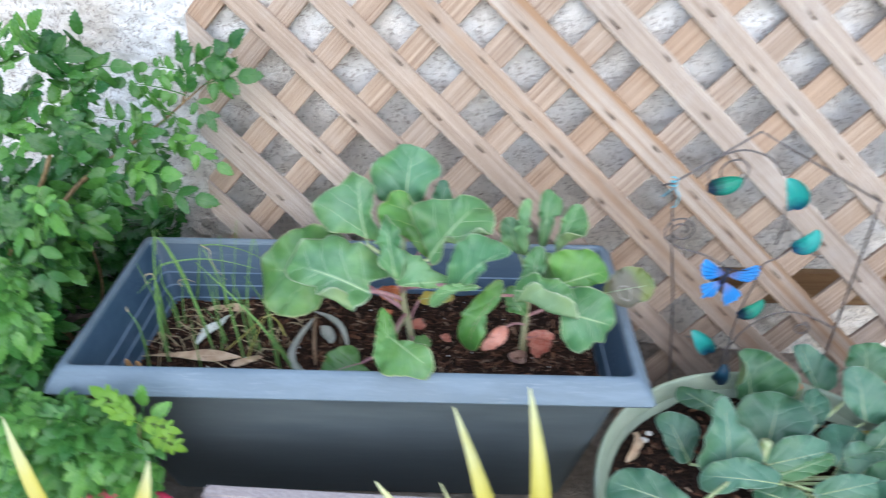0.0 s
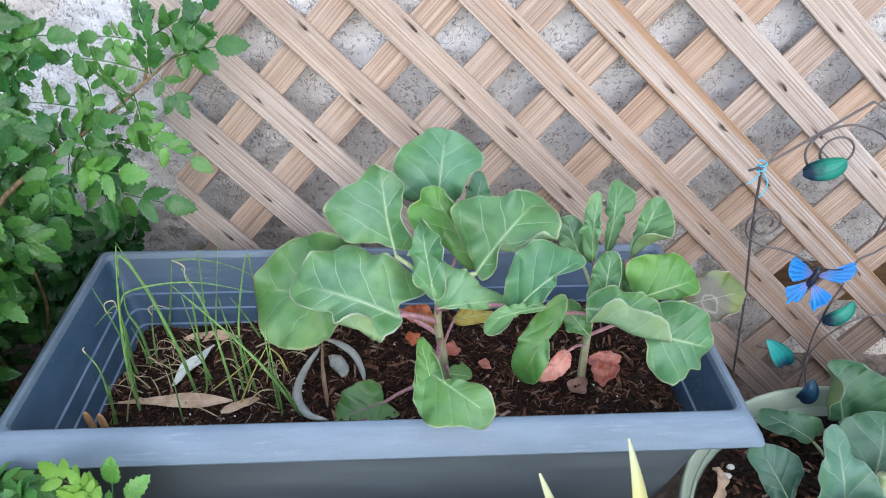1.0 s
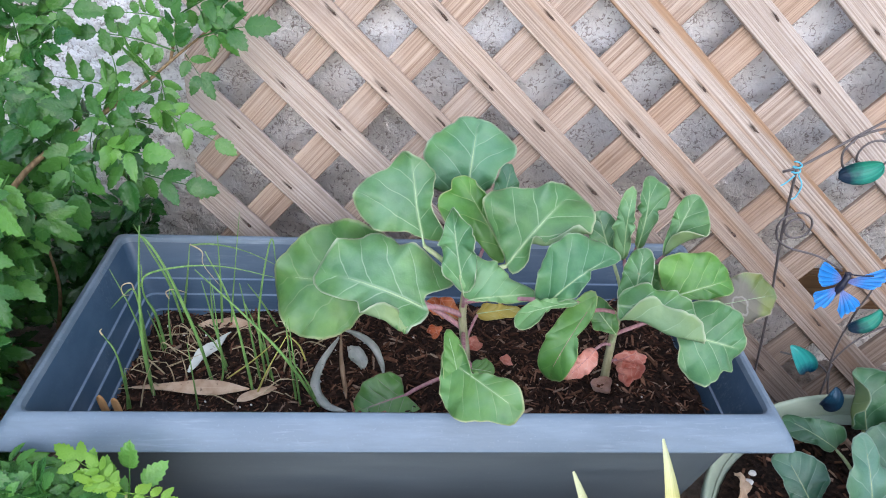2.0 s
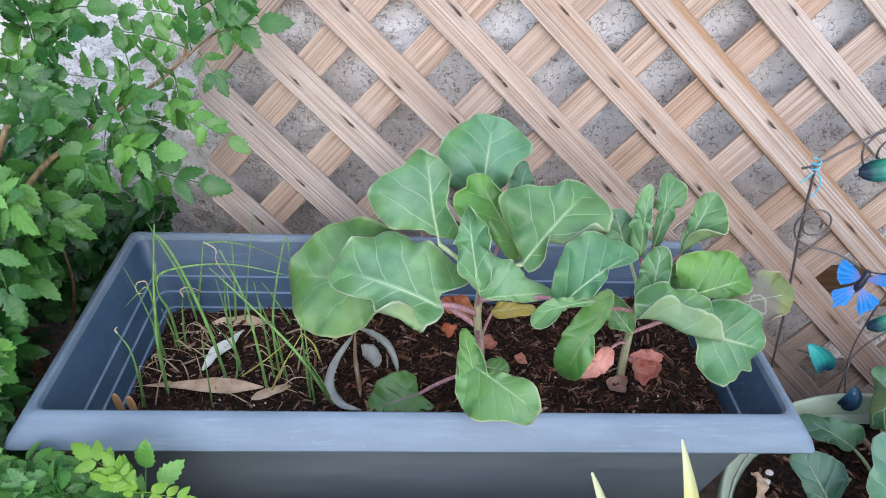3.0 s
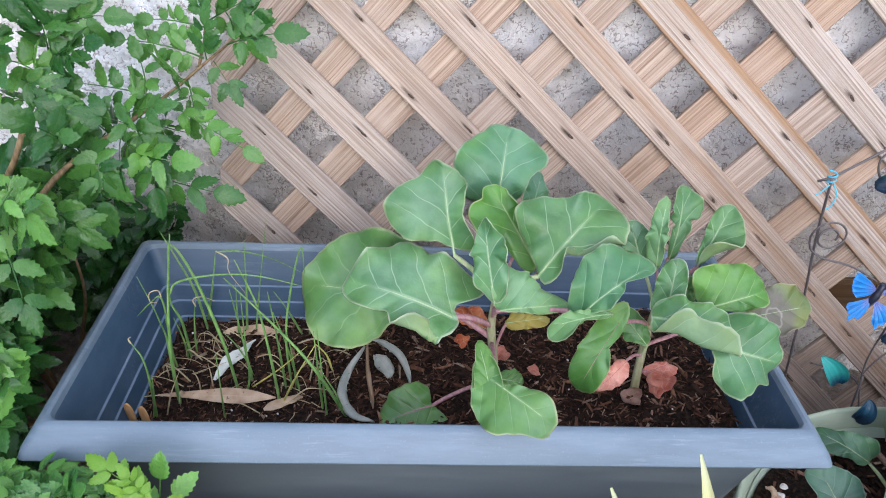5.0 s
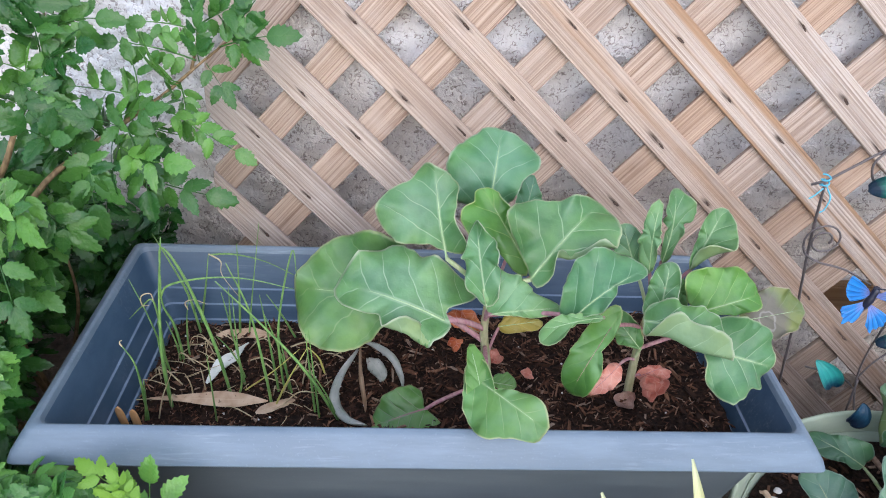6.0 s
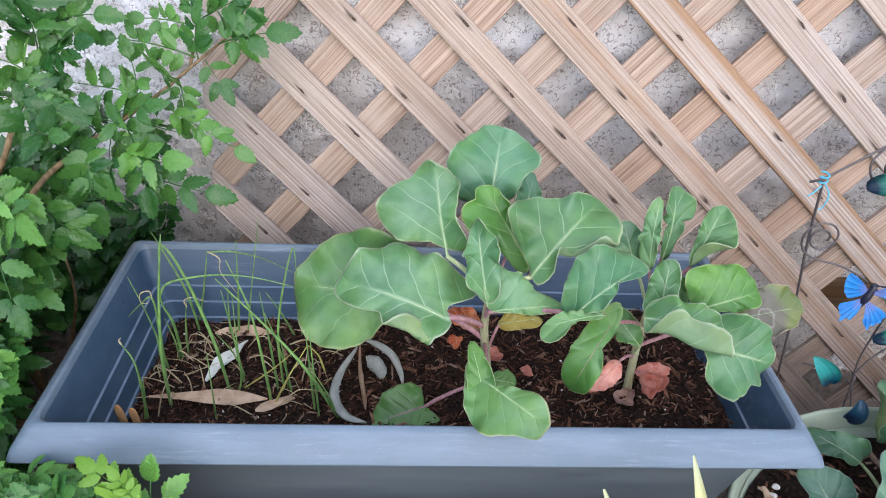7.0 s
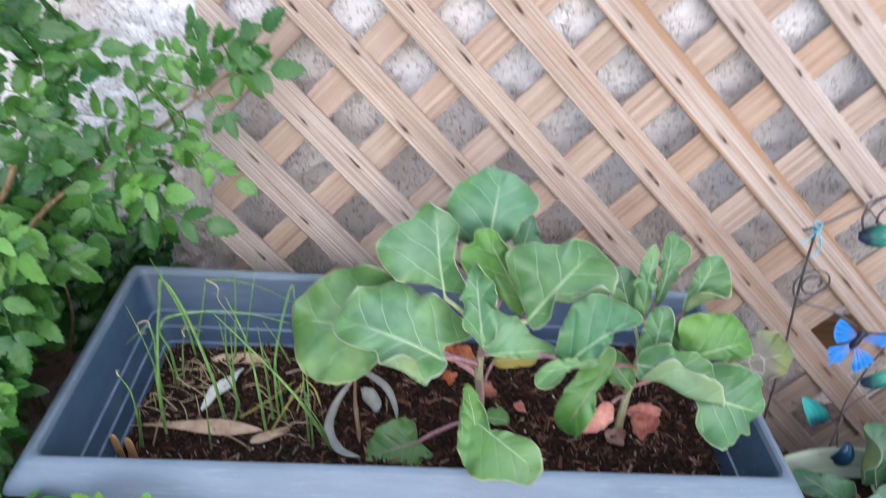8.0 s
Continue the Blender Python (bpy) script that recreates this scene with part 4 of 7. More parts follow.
def build_brassica_left():
    plant = thing("brassica_plant", (-0.036, -0.226, 0.205), "leggy brassica plant with broad wavy green leaves in the planter", "vegetable plant", "brassicas in the planter")
    stem = stem_line([(-0.036, -0.226, 0.20), (-0.037, -0.234, 0.25), (-0.040, -0.240, 0.30), (-0.036, -0.242, 0.345), (-0.034, -0.238, 0.375)])
    bm = bmesh.new()
    tube(bm, stem, [0.0055 - 0.003 * k / len(stem) for k in range(len(stem))], 8)
    part("stem", bm, scarred_stem, plant, "thick pale scarred stem")
    broad_leaf(plant, stem, (-0.109, -0.222, 0.319), (-0.236, -0.204, 0.319), (-0.1, -0.75, 0.65), (66, -1), (62, 64, 62, 62, 61, 58, 53, 51, 57, 66, 75, 73, 68, 63, 58, 55, 55, 58), leaf_old, 10, cup=0.10, arch=0.10, ruffle=0.05, rib=0.7)
    broad_leaf(plant, stem, (-0.077, -0.272, 0.337), (-0.164, -0.255, 0.361), (0.12, -0.55, 0.83), (43, -11), (61, 66, 51, 34, 41, 56, 67, 54, 55, 43, 69, 57, 44, 38, 40, 47, 50, 56), leaf_cool, 11, cup=0.04, arch=0.10, ruffle=0.07, rolls=[(89, 38, 2, 150, -8, 40)], rib=0.8)
    broad_leaf(plant, stem, (-0.076, -0.245, 0.387), (-0.087, -0.199, 0.458), (-0.15, -0.8, 0.5), (46, 12), (43, 33, 35, 39, 42, 43, 41, 36, 32, 31, 43, 53, 32, 28, 30, 36, 39, 41), leaf_mid, 12, cup=0.14, arch=0.10, ruffle=0.07, rolls=[(-86, 26, 6, 60, -45, 2)])
    broad_leaf(plant, stem, (-0.038, -0.185, 0.399), (-0.027, -0.143, 0.470), (0, -0.85, 0.5), (45, 2), (38, 39, 36, 39, 42, 45, 45, 47, 44, 44, 39, 36, 32, 32, 44, 42, 38, 37), leaf_blue, 13, cup=0.10, arch=0.14, ruffle=0.05)
    broad_leaf(plant, stem, (0.004, -0.225, 0.354), (-0.044, -0.201, 0.436), (0.25, -0.85, 0.4), (69, 5), (31, 28, 33, 33, 32, 26, 24, 26, 34, 63, 28, 20, 20, 21, 22, 24, 26, 29), leaf_deep, 14, cup=0.45, arch=0.08, ruffle=0.09, rib=0.6, rolls=[(-101, 11, 2.5, 140)])
    broad_leaf(plant, stem, (-0.000, -0.262, 0.379), (0.059, -0.218, 0.431), (-0.1, -0.7, 0.7), (46, 8), (46, 36, 30, 31, 39, 47, 45, 39, 37, 41, 51, 35, 33, 39, 49, 53, 55, 52), leaf_mid, 15, cup=0.06, arch=0.12, ruffle=0.07, rolls=[(-130, 21, 2, 150, 0, 43)], rib=1.0)
    broad_leaf(plant, stem, (-0.037, -0.275, 0.353), (-0.049, -0.246, 0.431), (-0.2, -0.9, 0.3), (53, -2), (31, 24, 18, 16, 16, 16, 19, 27, 38, 48, 37, 21, 17, 17, 17, 18, 18, 22), leaf_cool, 16, cup=0.30, arch=0.06, ruffle=0.10, rib=0.5, rolls=[(-94, 12, 5, 70)])
    broad_leaf(plant, stem, (-0.035, -0.285, 0.356), (0.029, -0.269, 0.351), (0.2, -0.6, 0.75), (22, 15), (21, 18, 16, 16, 17, 21, 33, 37, 29, 26, 25, 25, 21, 19, 21, 25, 34, 46), leaf_pale, 17, cup=0.08, arch=0.12, ruffle=0.07, rib=0.5)
    broad_leaf(plant, stem, (-0.037, -0.335, 0.318), (0.012, -0.369, 0.304), (-0.15, -0.55, 0.8), (14, -10), (48, 50, 42, 27, 19, 16, 15, 41, 44, 32, 27, 26, 25, 26, 28, 29, 29, 34), leaf_old, 20, cup=0.10, arch=0.10, ruffle=0.06, rib=0.5)
    broad_leaf(plant, stem, (-0.041, -0.338, 0.309), (-0.053, -0.305, 0.339), (0.15, -0.6, 0.7), (18, 0), (28, 17, 12, 11, 11, 12, 14, 20, 22, 21, 18, 15, 12, 11, 11, 12, 15, 21), leaf_smooth, 121, cup=0.15, arch=0.10, ruffle=0.05, rib=0.3)
    broad_leaf(plant, stem, (-0.098, -0.272, 0.219), (-0.144, -0.286, 0.209), (0, -0.6, 0.8), (21, -2), (37, 34, 31, 30, 29, 32, 37, 42, 28, 21, 24, 28, 29, 27, 26, 28, 28, 33), leaf_purple, 22, cup=0.10, arch=0.08, ruffle=0.05, rib=0.8, stalk=stalk_purple)
    broad_leaf(plant, stem, (-0.044, -0.225, 0.282), (-0.076, -0.214, 0.294), (-0.1, -0.8, 0.5), (20, -4), (17, 19, 15, 13, 11, 10, 11, 13, 19, 21, 17, 15, 14, 14, 12, 11, 11, 14), leaf_orange, 23, cup=0.3, arch=0.08, ruffle=0.12, rib=0.5)
    broad_leaf(plant, stem, (-0.029, -0.255, 0.242), (-0.005, -0.258, 0.240), (0, -0.6, 0.8), (10, 2), (13, 12, 11, 10, 11, 9, 9, 11, 12, 11, 12, 10, 9, 9, 8, 8, 10, 13), leaf_purple, 24, cup=0.12, arch=0.06, ruffle=0.05, rib=0.6)
    broad_leaf(plant, stem, (-0.024, -0.210, 0.278), (0.022, -0.205, 0.283), (0, -0.7, 0.7), (20, -1), (25, 14, 10, 9, 8, 9, 11, 17, 18, 22, 18, 12, 9, 8, 8, 9, 12, 21), leaf_yellow, 25, cup=0.12, arch=0.06, ruffle=0.06, rib=0.6)
    broad_leaf(plant, stem, (-0.006, -0.150, 0.362), (0.009, -0.121, 0.410), (0.3, -0.8, 0.4), (31, 0), (25, 24, 19, 15, 14, 14, 16, 17, 21, 30, 30, 33, 28, 22, 16, 14, 14, 18), leaf_blue, 26, cup=0.15, arch=0.08, ruffle=0.05, rib=0.6)
    broad_leaf(plant, stem, (0.062, -0.300, 0.369), (0.007, -0.313, 0.362), (0, -0.45, 0.85), (30, 0), (28, 31, 26, 5, 4, 4, 4, 4, 8, 32, 15, 10, 8, 8, 8, 10, 12, 19), leaf_pale, 118, cup=0.35, arch=0.08, ruffle=0.06, rib=0.4)
    broad_leaf(plant, stem, (0.037, -0.300, 0.369), (0.095, -0.277, 0.403), (-0.2, -0.6, 0.75), (32, 9), (38, 34, 31, 29, 27, 27, 27, 29, 33, 41, 32, 28, 25, 20, 17, 16, 17, 41), leaf_blue, 120, cup=0.14, arch=0.20, ruffle=0.06, rib=0.8)
    crumpled(plant, (-0.028, -0.215, 0.240), 0.010, leaf_pink, 3, (40, 10, 0), 80)
    crumpled(plant, (0.010, -0.215, 0.219), 0.008, leaf_pink, 4, (20, 30, 10), 70)
    crumpled(plant, (-0.068, -0.222, 0.262), 0.009, leaf_orange, 5, (60, 30, 10), 70)


def build_brassica_right():
    plant = thing("brassica_plant", (0.112, -0.240, 0.205), "smaller brassica plant with upright and drooping leaves in the planter", "vegetable plant", "brassicas in the planter")
    stem = stem_line([(0.110, -0.241, 0.20), (0.113, -0.232, 0.25), (0.118, -0.226, 0.30), (0.122, -0.236, 0.34), (0.126, -0.243, 0.36)])
    bm = bmesh.new()
    tube(bm, stem, [0.005 - 0.0025 * k / len(stem) for k in range(len(stem))], 8)
    part("stem", bm, scarred_stem, plant, "thick pale scarred stem")
    broad_leaf(plant, stem, (0.078, -0.262, 0.326), (0.044, -0.287, 0.265), (-0.3, -0.8, 0.5), (29, -3), (47, 43, 29, 21, 16, 13, 12, 12, 29, 50, 35, 24, 18, 16, 17, 18, 24, 36), leaf_smooth, 21, cup=0.18, arch=0.26, ruffle=0.05, rib=0.15, stalk=stalk_purple)
    broad_leaf(plant, stem, (0.106, -0.210, 0.351), (0.090, -0.191, 0.396), (-0.2, -0.9, 0.3), (29, -1), (22, 22, 19, 17, 16, 16, 17, 20, 22, 29, 29, 23, 19, 16, 16, 16, 17, 19), leaf_mid, 22, cup=0.15, arch=0.08, ruffle=0.06, rib=0.6)
    broad_leaf(plant, stem, (0.114, -0.225, 0.360), (0.117, -0.208, 0.436), (-0.5, -0.8, 0.2), (41, 2), (33, 18, 12, 9, 9, 9, 11, 15, 26, 42, 23, 14, 11, 9, 9, 11, 13, 18), leaf_pale, 23, cup=0.30, arch=0.08, ruffle=0.10, rib=0.5)
    broad_leaf(plant, stem, (0.131, -0.200, 0.356), (0.139, -0.175, 0.426), (0.2, -0.9, 0.3), (44, -2), (30, 27, 18, 14, 12, 11, 11, 14, 23, 45, 24, 12, 9, 11, 16, 20, 24, 27), leaf_mid, 24, cup=0.25, arch=0.10, ruffle=0.09, rib=0.6)
    broad_leaf(plant, stem, (0.151, -0.225, 0.366), (0.176, -0.206, 0.423), (-0.3, -0.8, 0.4), (37, -1), (28, 25, 18, 13, 11, 11, 11, 14, 22, 37, 36, 32, 29, 25, 24, 23, 24, 26), leaf_mid, 25, cup=0.30, arch=0.10, ruffle=0.06, rolls=[(-125, 16, 2, 150)], rib=0.6)
    broad_leaf(plant, stem, (0.150, -0.262, 0.345), (0.209, -0.250, 0.359), (0, -0.75, 0.65), (32, 10), (28, 26, 25, 23, 23, 25, 31, 39, 36, 33, 32, 25, 21, 21, 23, 26, 33, 32), leaf_deep, 26, cup=0.12, arch=0.10, ruffle=0.06, rib=0.9)
    broad_leaf(plant, stem, (0.102, -0.282, 0.351), (0.172, -0.295, 0.338), (0.05, -0.55, 0.85), (35, 2), (39, 33, 27, 23, 20, 21, 23, 30, 37, 37, 36, 37, 41, 41, 43, 47, 47, 45), leaf_cool, 27, cup=0.22, arch=0.12, ruffle=0.06, rolls=[(-94, 15, 2.5, 150, -31, 46)], rib=0.3)
    broad_leaf(plant, stem, (0.161, -0.295, 0.330), (0.215, -0.297, 0.314), (0.15, -0.8, 0.6), (24, 1), (31, 31, 34, 35, 34, 35, 37, 38, 34, 31, 32, 34, 39, 42, 35, 28, 33, 30), leaf_mid, 28, cup=0.14, arch=0.12, ruffle=0.06, rib=0.8)
    broad_leaf(plant, stem, (0.208, -0.225, 0.306), (0.274, -0.211, 0.312), (0.1, -0.75, 0.65), (35, 5), (32, 29, 26, 23, 23, 22, 23, 24, 27, 32, 33, 30, 30, 30, 30, 29, 31, 32), leaf_grey, 29, cup=0.08, arch=0.06, ruffle=0.05, rolls=[(-88, 24, 2.5, 130, -35, 30)], rib=0.4)
    broad_leaf(plant, stem, (0.122, -0.255, 0.328), (0.130, -0.231, 0.382), (-0.3, -0.8, 0.4), (32, 3), (25, 21, 15, 13, 12, 12, 14, 20, 29, 33, 29, 23, 19, 16, 16, 18, 22, 27), leaf_cool, 30, cup=0.35, arch=0.06, ruffle=0.08, rolls=[(-85, 11, 5, 90)], rib=0.5)
    broad_leaf(plant, stem, (0.140, -0.250, 0.332), (0.141, -0.222, 0.365), (-0.2, -0.7, 0.6), (22, 0), (21, 15, 9, 7, 6, 6, 7, 9, 15, 23, 19, 13, 9, 8, 8, 8, 11, 14), leaf_deep, 31, cup=0.45, arch=0.06, ruffle=0.16, rib=0.5)
    broad_leaf(plant, stem, (0.115, -0.240, 0.279), (0.088, -0.216, 0.306), (-0.2, -0.8, 0.5), (21, 1), (21, 17, 13, 12, 12, 13, 13, 13, 15, 20, 19, 16, 14, 15, 15, 16, 20, 23), leaf_old, 32, cup=0.15, arch=0.08, ruffle=0.08, rib=0.6)
    broad_leaf(plant, stem, (0.092, -0.262, 0.280), (0.062, -0.282, 0.258), (0, -0.7, 0.6), (21, 0), (23, 16, 14, 11, 11, 12, 13, 15, 18, 20, 17, 12, 9, 8, 7, 8, 9, 15), leaf_pink, 35, cup=0.2, arch=0.10, ruffle=0.10, rib=0.4, stalk=stalk_purple)
    broad_leaf(plant, stem, (0.122, -0.235, 0.239), (0.146, -0.227, 0.245), (0.1, -0.7, 0.6), (15, -1), (10, 9, 7, 6, 6, 7, 10, 13, 19, 20, 15, 13, 11, 10, 10, 12, 15, 14), leaf_pink, 34, cup=0.6, arch=0.1, ruffle=0.15, rib=0.4, stalk=stalk_purple)
    crumpled(plant, (0.106, -0.252, 0.221), 0.0105, leaf_husk, 12, (35, -10, 0), 120)
    crumpled(plant, (0.133, -0.250, 0.238), 0.0145, leaf_pink, 7, (55, 15, 20), 100)


build_brassica_left()
build_brassica_right()

# ---- round pot ----
POT = Vector((0.412, -0.381, -0.024))


def round_ring(r, z, n=48, c=POT):
    return [(c.x + r * math.cos(2 * math.pi * k / n), c.y + r * math.sin(2 * math.pi * k / n), z) for k in range(n)]


def build_pot():
    pot = thing("plant_pot", POT, "large round pale green plastic pot", "plant pot")
    bm = bmesh.new()
    loft(bm, [round_ring(r, z) for r, z in ((0.155, -0.022), (0.16, -0.024), (0.164, -0.018), (0.199, 0.100), (0.200, 0.108), (0.1985, 0.108), (0.190, 0.06))], True, True)
    part("bowl", bm, pot_plastic, pot)
    bm = bmesh.new()
    loft(bm, [round_ring(r, z) for r, z in ((0.1995, 0.100), (0.203, 0.108), (0.2105, 0.112), (0.2125, 0.116), (0.2125, 0.127), (0.2112, 0.131), (0.2085, 0.131), (0.2065, 0.128), (0.2003, 0.106))])
    part("rim", bm, pot_plastic, pot, "rolled rim of the pot")
    bm = bmesh.new()
    rng = random.Random(21)
    rings = [[(x, y, 0.098 + 0.012 * noise.noise((x * 16, y * 16, 5)) + 0.004 * noise.noise((x * 70, y * 70, 5))) for x, y, z in round_ring(r, 0)] for r in [0.1948 - 0.012 * k for k in range(15)] + [0.004]]
    loft(bm, rings, False, True)
    tagged(part("pot_soil", bm, soil_dark), "dark mulched soil in the round pot", "soil", kind="stuff")
    verts, faces = [], []
    for k in range(1100):
        a, r = rng.uniform(0, 2 * math.pi), 0.188 * math.sqrt(rng.random())
        x, y = POT.x + r * math.cos(a), POT.y + r * math.sin(a)
        size = rng.uniform(0.002, 0.007) * (1.7 if rng.random() < 0.12 else 1.0)
        m = Matrix.Translation((x, y, 0.101 + 0.012 * noise.noise((x * 16, y * 16, 5)))) @ pose(0, 0, 0, rng.uniform(-35, 35), rng.uniform(-35, 35), rng.uniform(0, 360))
        n = len(verts)
        for sx, sy, sz in ((-1, -1, -1), (1, -0.7, -1), (0.8, 1, -1), (-1, 0.7, -1), (-0.9, -0.8, 1), (0.9, -1, 1), (1, 0.8, 1), (-0.8, 1, 1)):
            verts.append(m @ Vector((sx * size, sy * size * 0.3 * rng.uniform(0.4, 1.2), sz * size * 0.15)))
        faces += [tuple(n + i for i in f) for f in ((3, 2, 1, 0), (4, 5, 6, 7), (0, 1, 5, 4), (1, 2, 6, 5), (2, 3, 7, 6), (3, 0, 4, 7))]
    mesh = bpy.data.meshes.new("pot_mulch")
    mesh.from_pydata(verts, [], faces)
    mesh.materials.append(chips)
    tagged(new("pot_mulch", mesh), "brown bark chips on the pot's soil", "mulch", kind="stuff")
    for x, y, r, seed in ((0.272, -0.282, 0.0055, 1), (0.280, -0.270, 0.0042, 2)):
        bm = bmesh.new()
        bmesh.ops.create_icosphere(bm, subdivisions=2, radius=r)
        for v in bm.verts:
            v.co *= 1 + 0.35 * noise.noise(v.co * 160 + Vector((seed, 0, 0)))
            v.co = Vector((x + v.co.x * 1.2, y + v.co.y * 0.8, 0.108 + v.co.z * 0.6))
        tagged(part("pebble", bm, pebble_white, smooth=False), "small white stone on the soil of the round pot", "pebble", "pebbles in the pot")


def build_pot_plant():
    plant = thing("cabbage_plant", (0.40, -0.34, 0.09), "blue-green young cabbage with cupped leaves in the round pot", "vegetable plant")
    stem = stem_line([(0.40, -0.34, 0.085), (0.40, -0.335, 0.11), (0.402, -0.33, 0.14), (0.405, -0.325, 0.165)])
    bm = bmesh.new()
    tube(bm, stem, 0.007, 8)
    part("stem", bm, stalk_green, plant)
    broad_leaf(plant, stem, (0.422, -0.215, 0.118), (0.411, -0.174, 0.177), (0.15, -0.75, 0.55), (36, -8), (36, 38, 43, 46, 42, 40, 36, 35, 38, 50, 50, 42, 36, 36), leaf_cab_deep, 53, cup=0.35, arch=0.08, ruffle=0.045, rib=0.6, rolls=[(74, 19, 6, 75)], stalk=stalk_green)
    broad_leaf(plant, stem, (0.355, -0.360, 0.134), (0.351, -0.297, 0.210), (0.3, -0.7, 0.6), (44, 1), (55, 37, 29, 35, 44, 48, 46, 51, 54, 50, 40, 32, 30, 34), leaf_cab_pale, 51, cup=0.20, arch=0.10, ruffle=0.045, rib=0.8, stalk=stalk_green)
    broad_leaf(plant, stem, (0.319, -0.335, 0.128), (0.291, -0.291, 0.169), (-0.1, -0.7, 0.7), (34, -2), (34, 35, 22, 19, 19, 23, 30, 31, 23, 22, 24, 28, 28, 30), leaf_cab, 50, cup=0.10, arch=0.08, ruffle=0.045, rib=0.8, stalk=stalk_green)
    broad_leaf(plant, stem, (0.379, -0.245, 0.120), (0.321, -0.219, 0.142), (0.1, -0.5, 0.85), (31, -4), (35, 38, 27, 18, 16, 18, 26, 30, 36, 25, 16, 14, 14, 18), leaf_cab_deep, 52, cup=0.2, arch=0.08, ruffle=0.045, rib=0.5, stalk=stalk_green)
    broad_leaf(plant, stem, (0.419, -0.300, 0.108), (0.445, -0.238, 0.161), (-0.1, -0.6, 0.75), (46, 4), (39, 37, 39, 42, 46, 55, 54, 43, 35, 35, 44, 51, 47, 44), leaf_cab, 54, cup=0.12, arch=0.12, ruffle=0.045, rib=0.9, stalk=stalk_green)
    broad_leaf(plant, stem, (0.475, -0.260, 0.123), (0.498, -0.221, 0.152), (0, -0.6, 0.8), (33, -1), (22, 19, 17, 14, 14, 16, 20, 33, 32, 25, 21, 19, 21, 20), leaf_cab, 55, cup=0.25, arch=0.08, ruffle=0.045, rib=0.5, stalk=stalk_green)
    broad_leaf(plant, stem, (0.411, -0.335, 0.135), (0.489, -0.318, 0.148), (0, -0.6, 0.8), (39, 6), (36, 25, 22, 19, 20, 25, 31, 48, 37, 19, 13, 12, 13, 23), leaf_cab_pale, 57, cup=0.15, arch=0.14, ruffle=0.045, rib=0.7, stalk=stalk_green)
    broad_leaf(plant, stem, (0.416, -0.345, 0.124), (0.492, -0.321, 0.141), (0, -0.55, 0.8), (40, 0), (39, 21, 15, 13, 12, 14, 21, 39, 26, 15, 12, 13, 15, 24), leaf_mid, 58, cup=0.2, arch=0.10, ruffle=0.045, rib=0.5, stalk=stalk_green)
    broad_leaf(plant, stem, (0.410, -0.380, 0.155), (0.314, -0.376, 0.158), (0, -0.5, 0.85), (49, -6), (40, 47, 32, 17, 17, 20, 30, 48, 31, 20, 18, 18, 19, 26), leaf_cab_pale, 61, cup=0.12, arch=0.12, ruffle=0.045, rib=0.8, stalk=stalk_green)
    broad_leaf(plant, stem, (0.295, -0.440, 0.179), (0.204, -0.417, 0.194), (0, -0.55, 0.85), (49, -3), (42, 46, 43, 32, 29, 32, 35, 49, 33, 25, 22, 23, 26, 34), leaf_cab, 60, cup=0.10, arch=0.10, ruffle=0.045, rib=0.8, stalk=stalk_green)
    broad_leaf(plant, stem, (0.403, -0.370, 0.124), (0.448, -0.378, 0.112), (0.1, -0.6, 0.8), (17, -1), (39, 29, 22, 17, 16, 20, 23, 33, 33, 35, 27, 26, 28, 29), leaf_cab_deep, 62, cup=0.15, arch=0.10, ruffle=0.045, rib=0.8, stalk=stalk_green)
    broad_leaf(plant, stem, (0.548, -0.260, 0.133), (0.537, -0.212, 0.191), (-0.1, -0.75, 0.6), (35, -6), (38, 40, 31, 29, 27, 25, 29, 34, 43, 43, 34, 31, 28, 31), leaf_cab_pale, 59, cup=0.15, arch=0.12, ruffle=0.045, rib=0.8, stalk=stalk_green)
    broad_leaf(plant, stem, (0.515, -0.200, 0.121), (0.485, -0.158, 0.182), (-0.1, -0.8, 0.5), (40, -8), (33, 35, 23, 18, 17, 19, 27, 38, 37, 28, 24, 19, 19, 23), leaf_cab, 63, cup=0.15, arch=0.08, ruffle=0.045, rib=0.6, stalk=stalk_green)
    broad_leaf(plant, stem, (0.567, -0.200, 0.145), (0.568, -0.166, 0.190), (0, -0.8, 0.6), (34, -4), (21, 21, 27, 29, 32, 31, 31, 31, 34, 37, 39, 37, 27, 24), leaf_cab_deep, 64, cup=0.15, arch=0.08, ruffle=0.045, rib=0.6, stalk=stalk_green)
    broad_leaf(plant, stem, (0.545, -0.300, 0.126), (0.580, -0.268, 0.154), (0.1, -0.7, 0.7), (26, -3), (31, 25, 20, 19, 21, 26, 33, 25, 24, 27, 28, 37, 40, 38), leaf_cab, 65, cup=0.15, arch=0.10, ruffle=0.045, rib=0.8, stalk=stalk_green)
    broad_leaf(plant, stem, (0.462, -0.370, 0.129), (0.536, -0.354, 0.140), (0, -0.55, 0.85), (35, 3), (30, 17, 14, 12, 13, 17, 28, 44, 33, 21, 18, 19, 24, 44), leaf_cab_pale, 66, cup=0.15, arch=0.12, ruffle=0.045, rib=0.8, stalk=stalk_green)
    broad_leaf(plant, stem, (0.496, -0.330, 0.112), (0.565, -0.309, 0.125), (0, -0.55, 0.85), (35, 3), (38, 24, 16, 14, 14, 19, 23, 36, 21, 17, 16, 18, 25, 43), leaf_cab, 67, cup=0.15, arch=0.12, ruffle=0.045, rib=0.8, stalk=stalk_green)
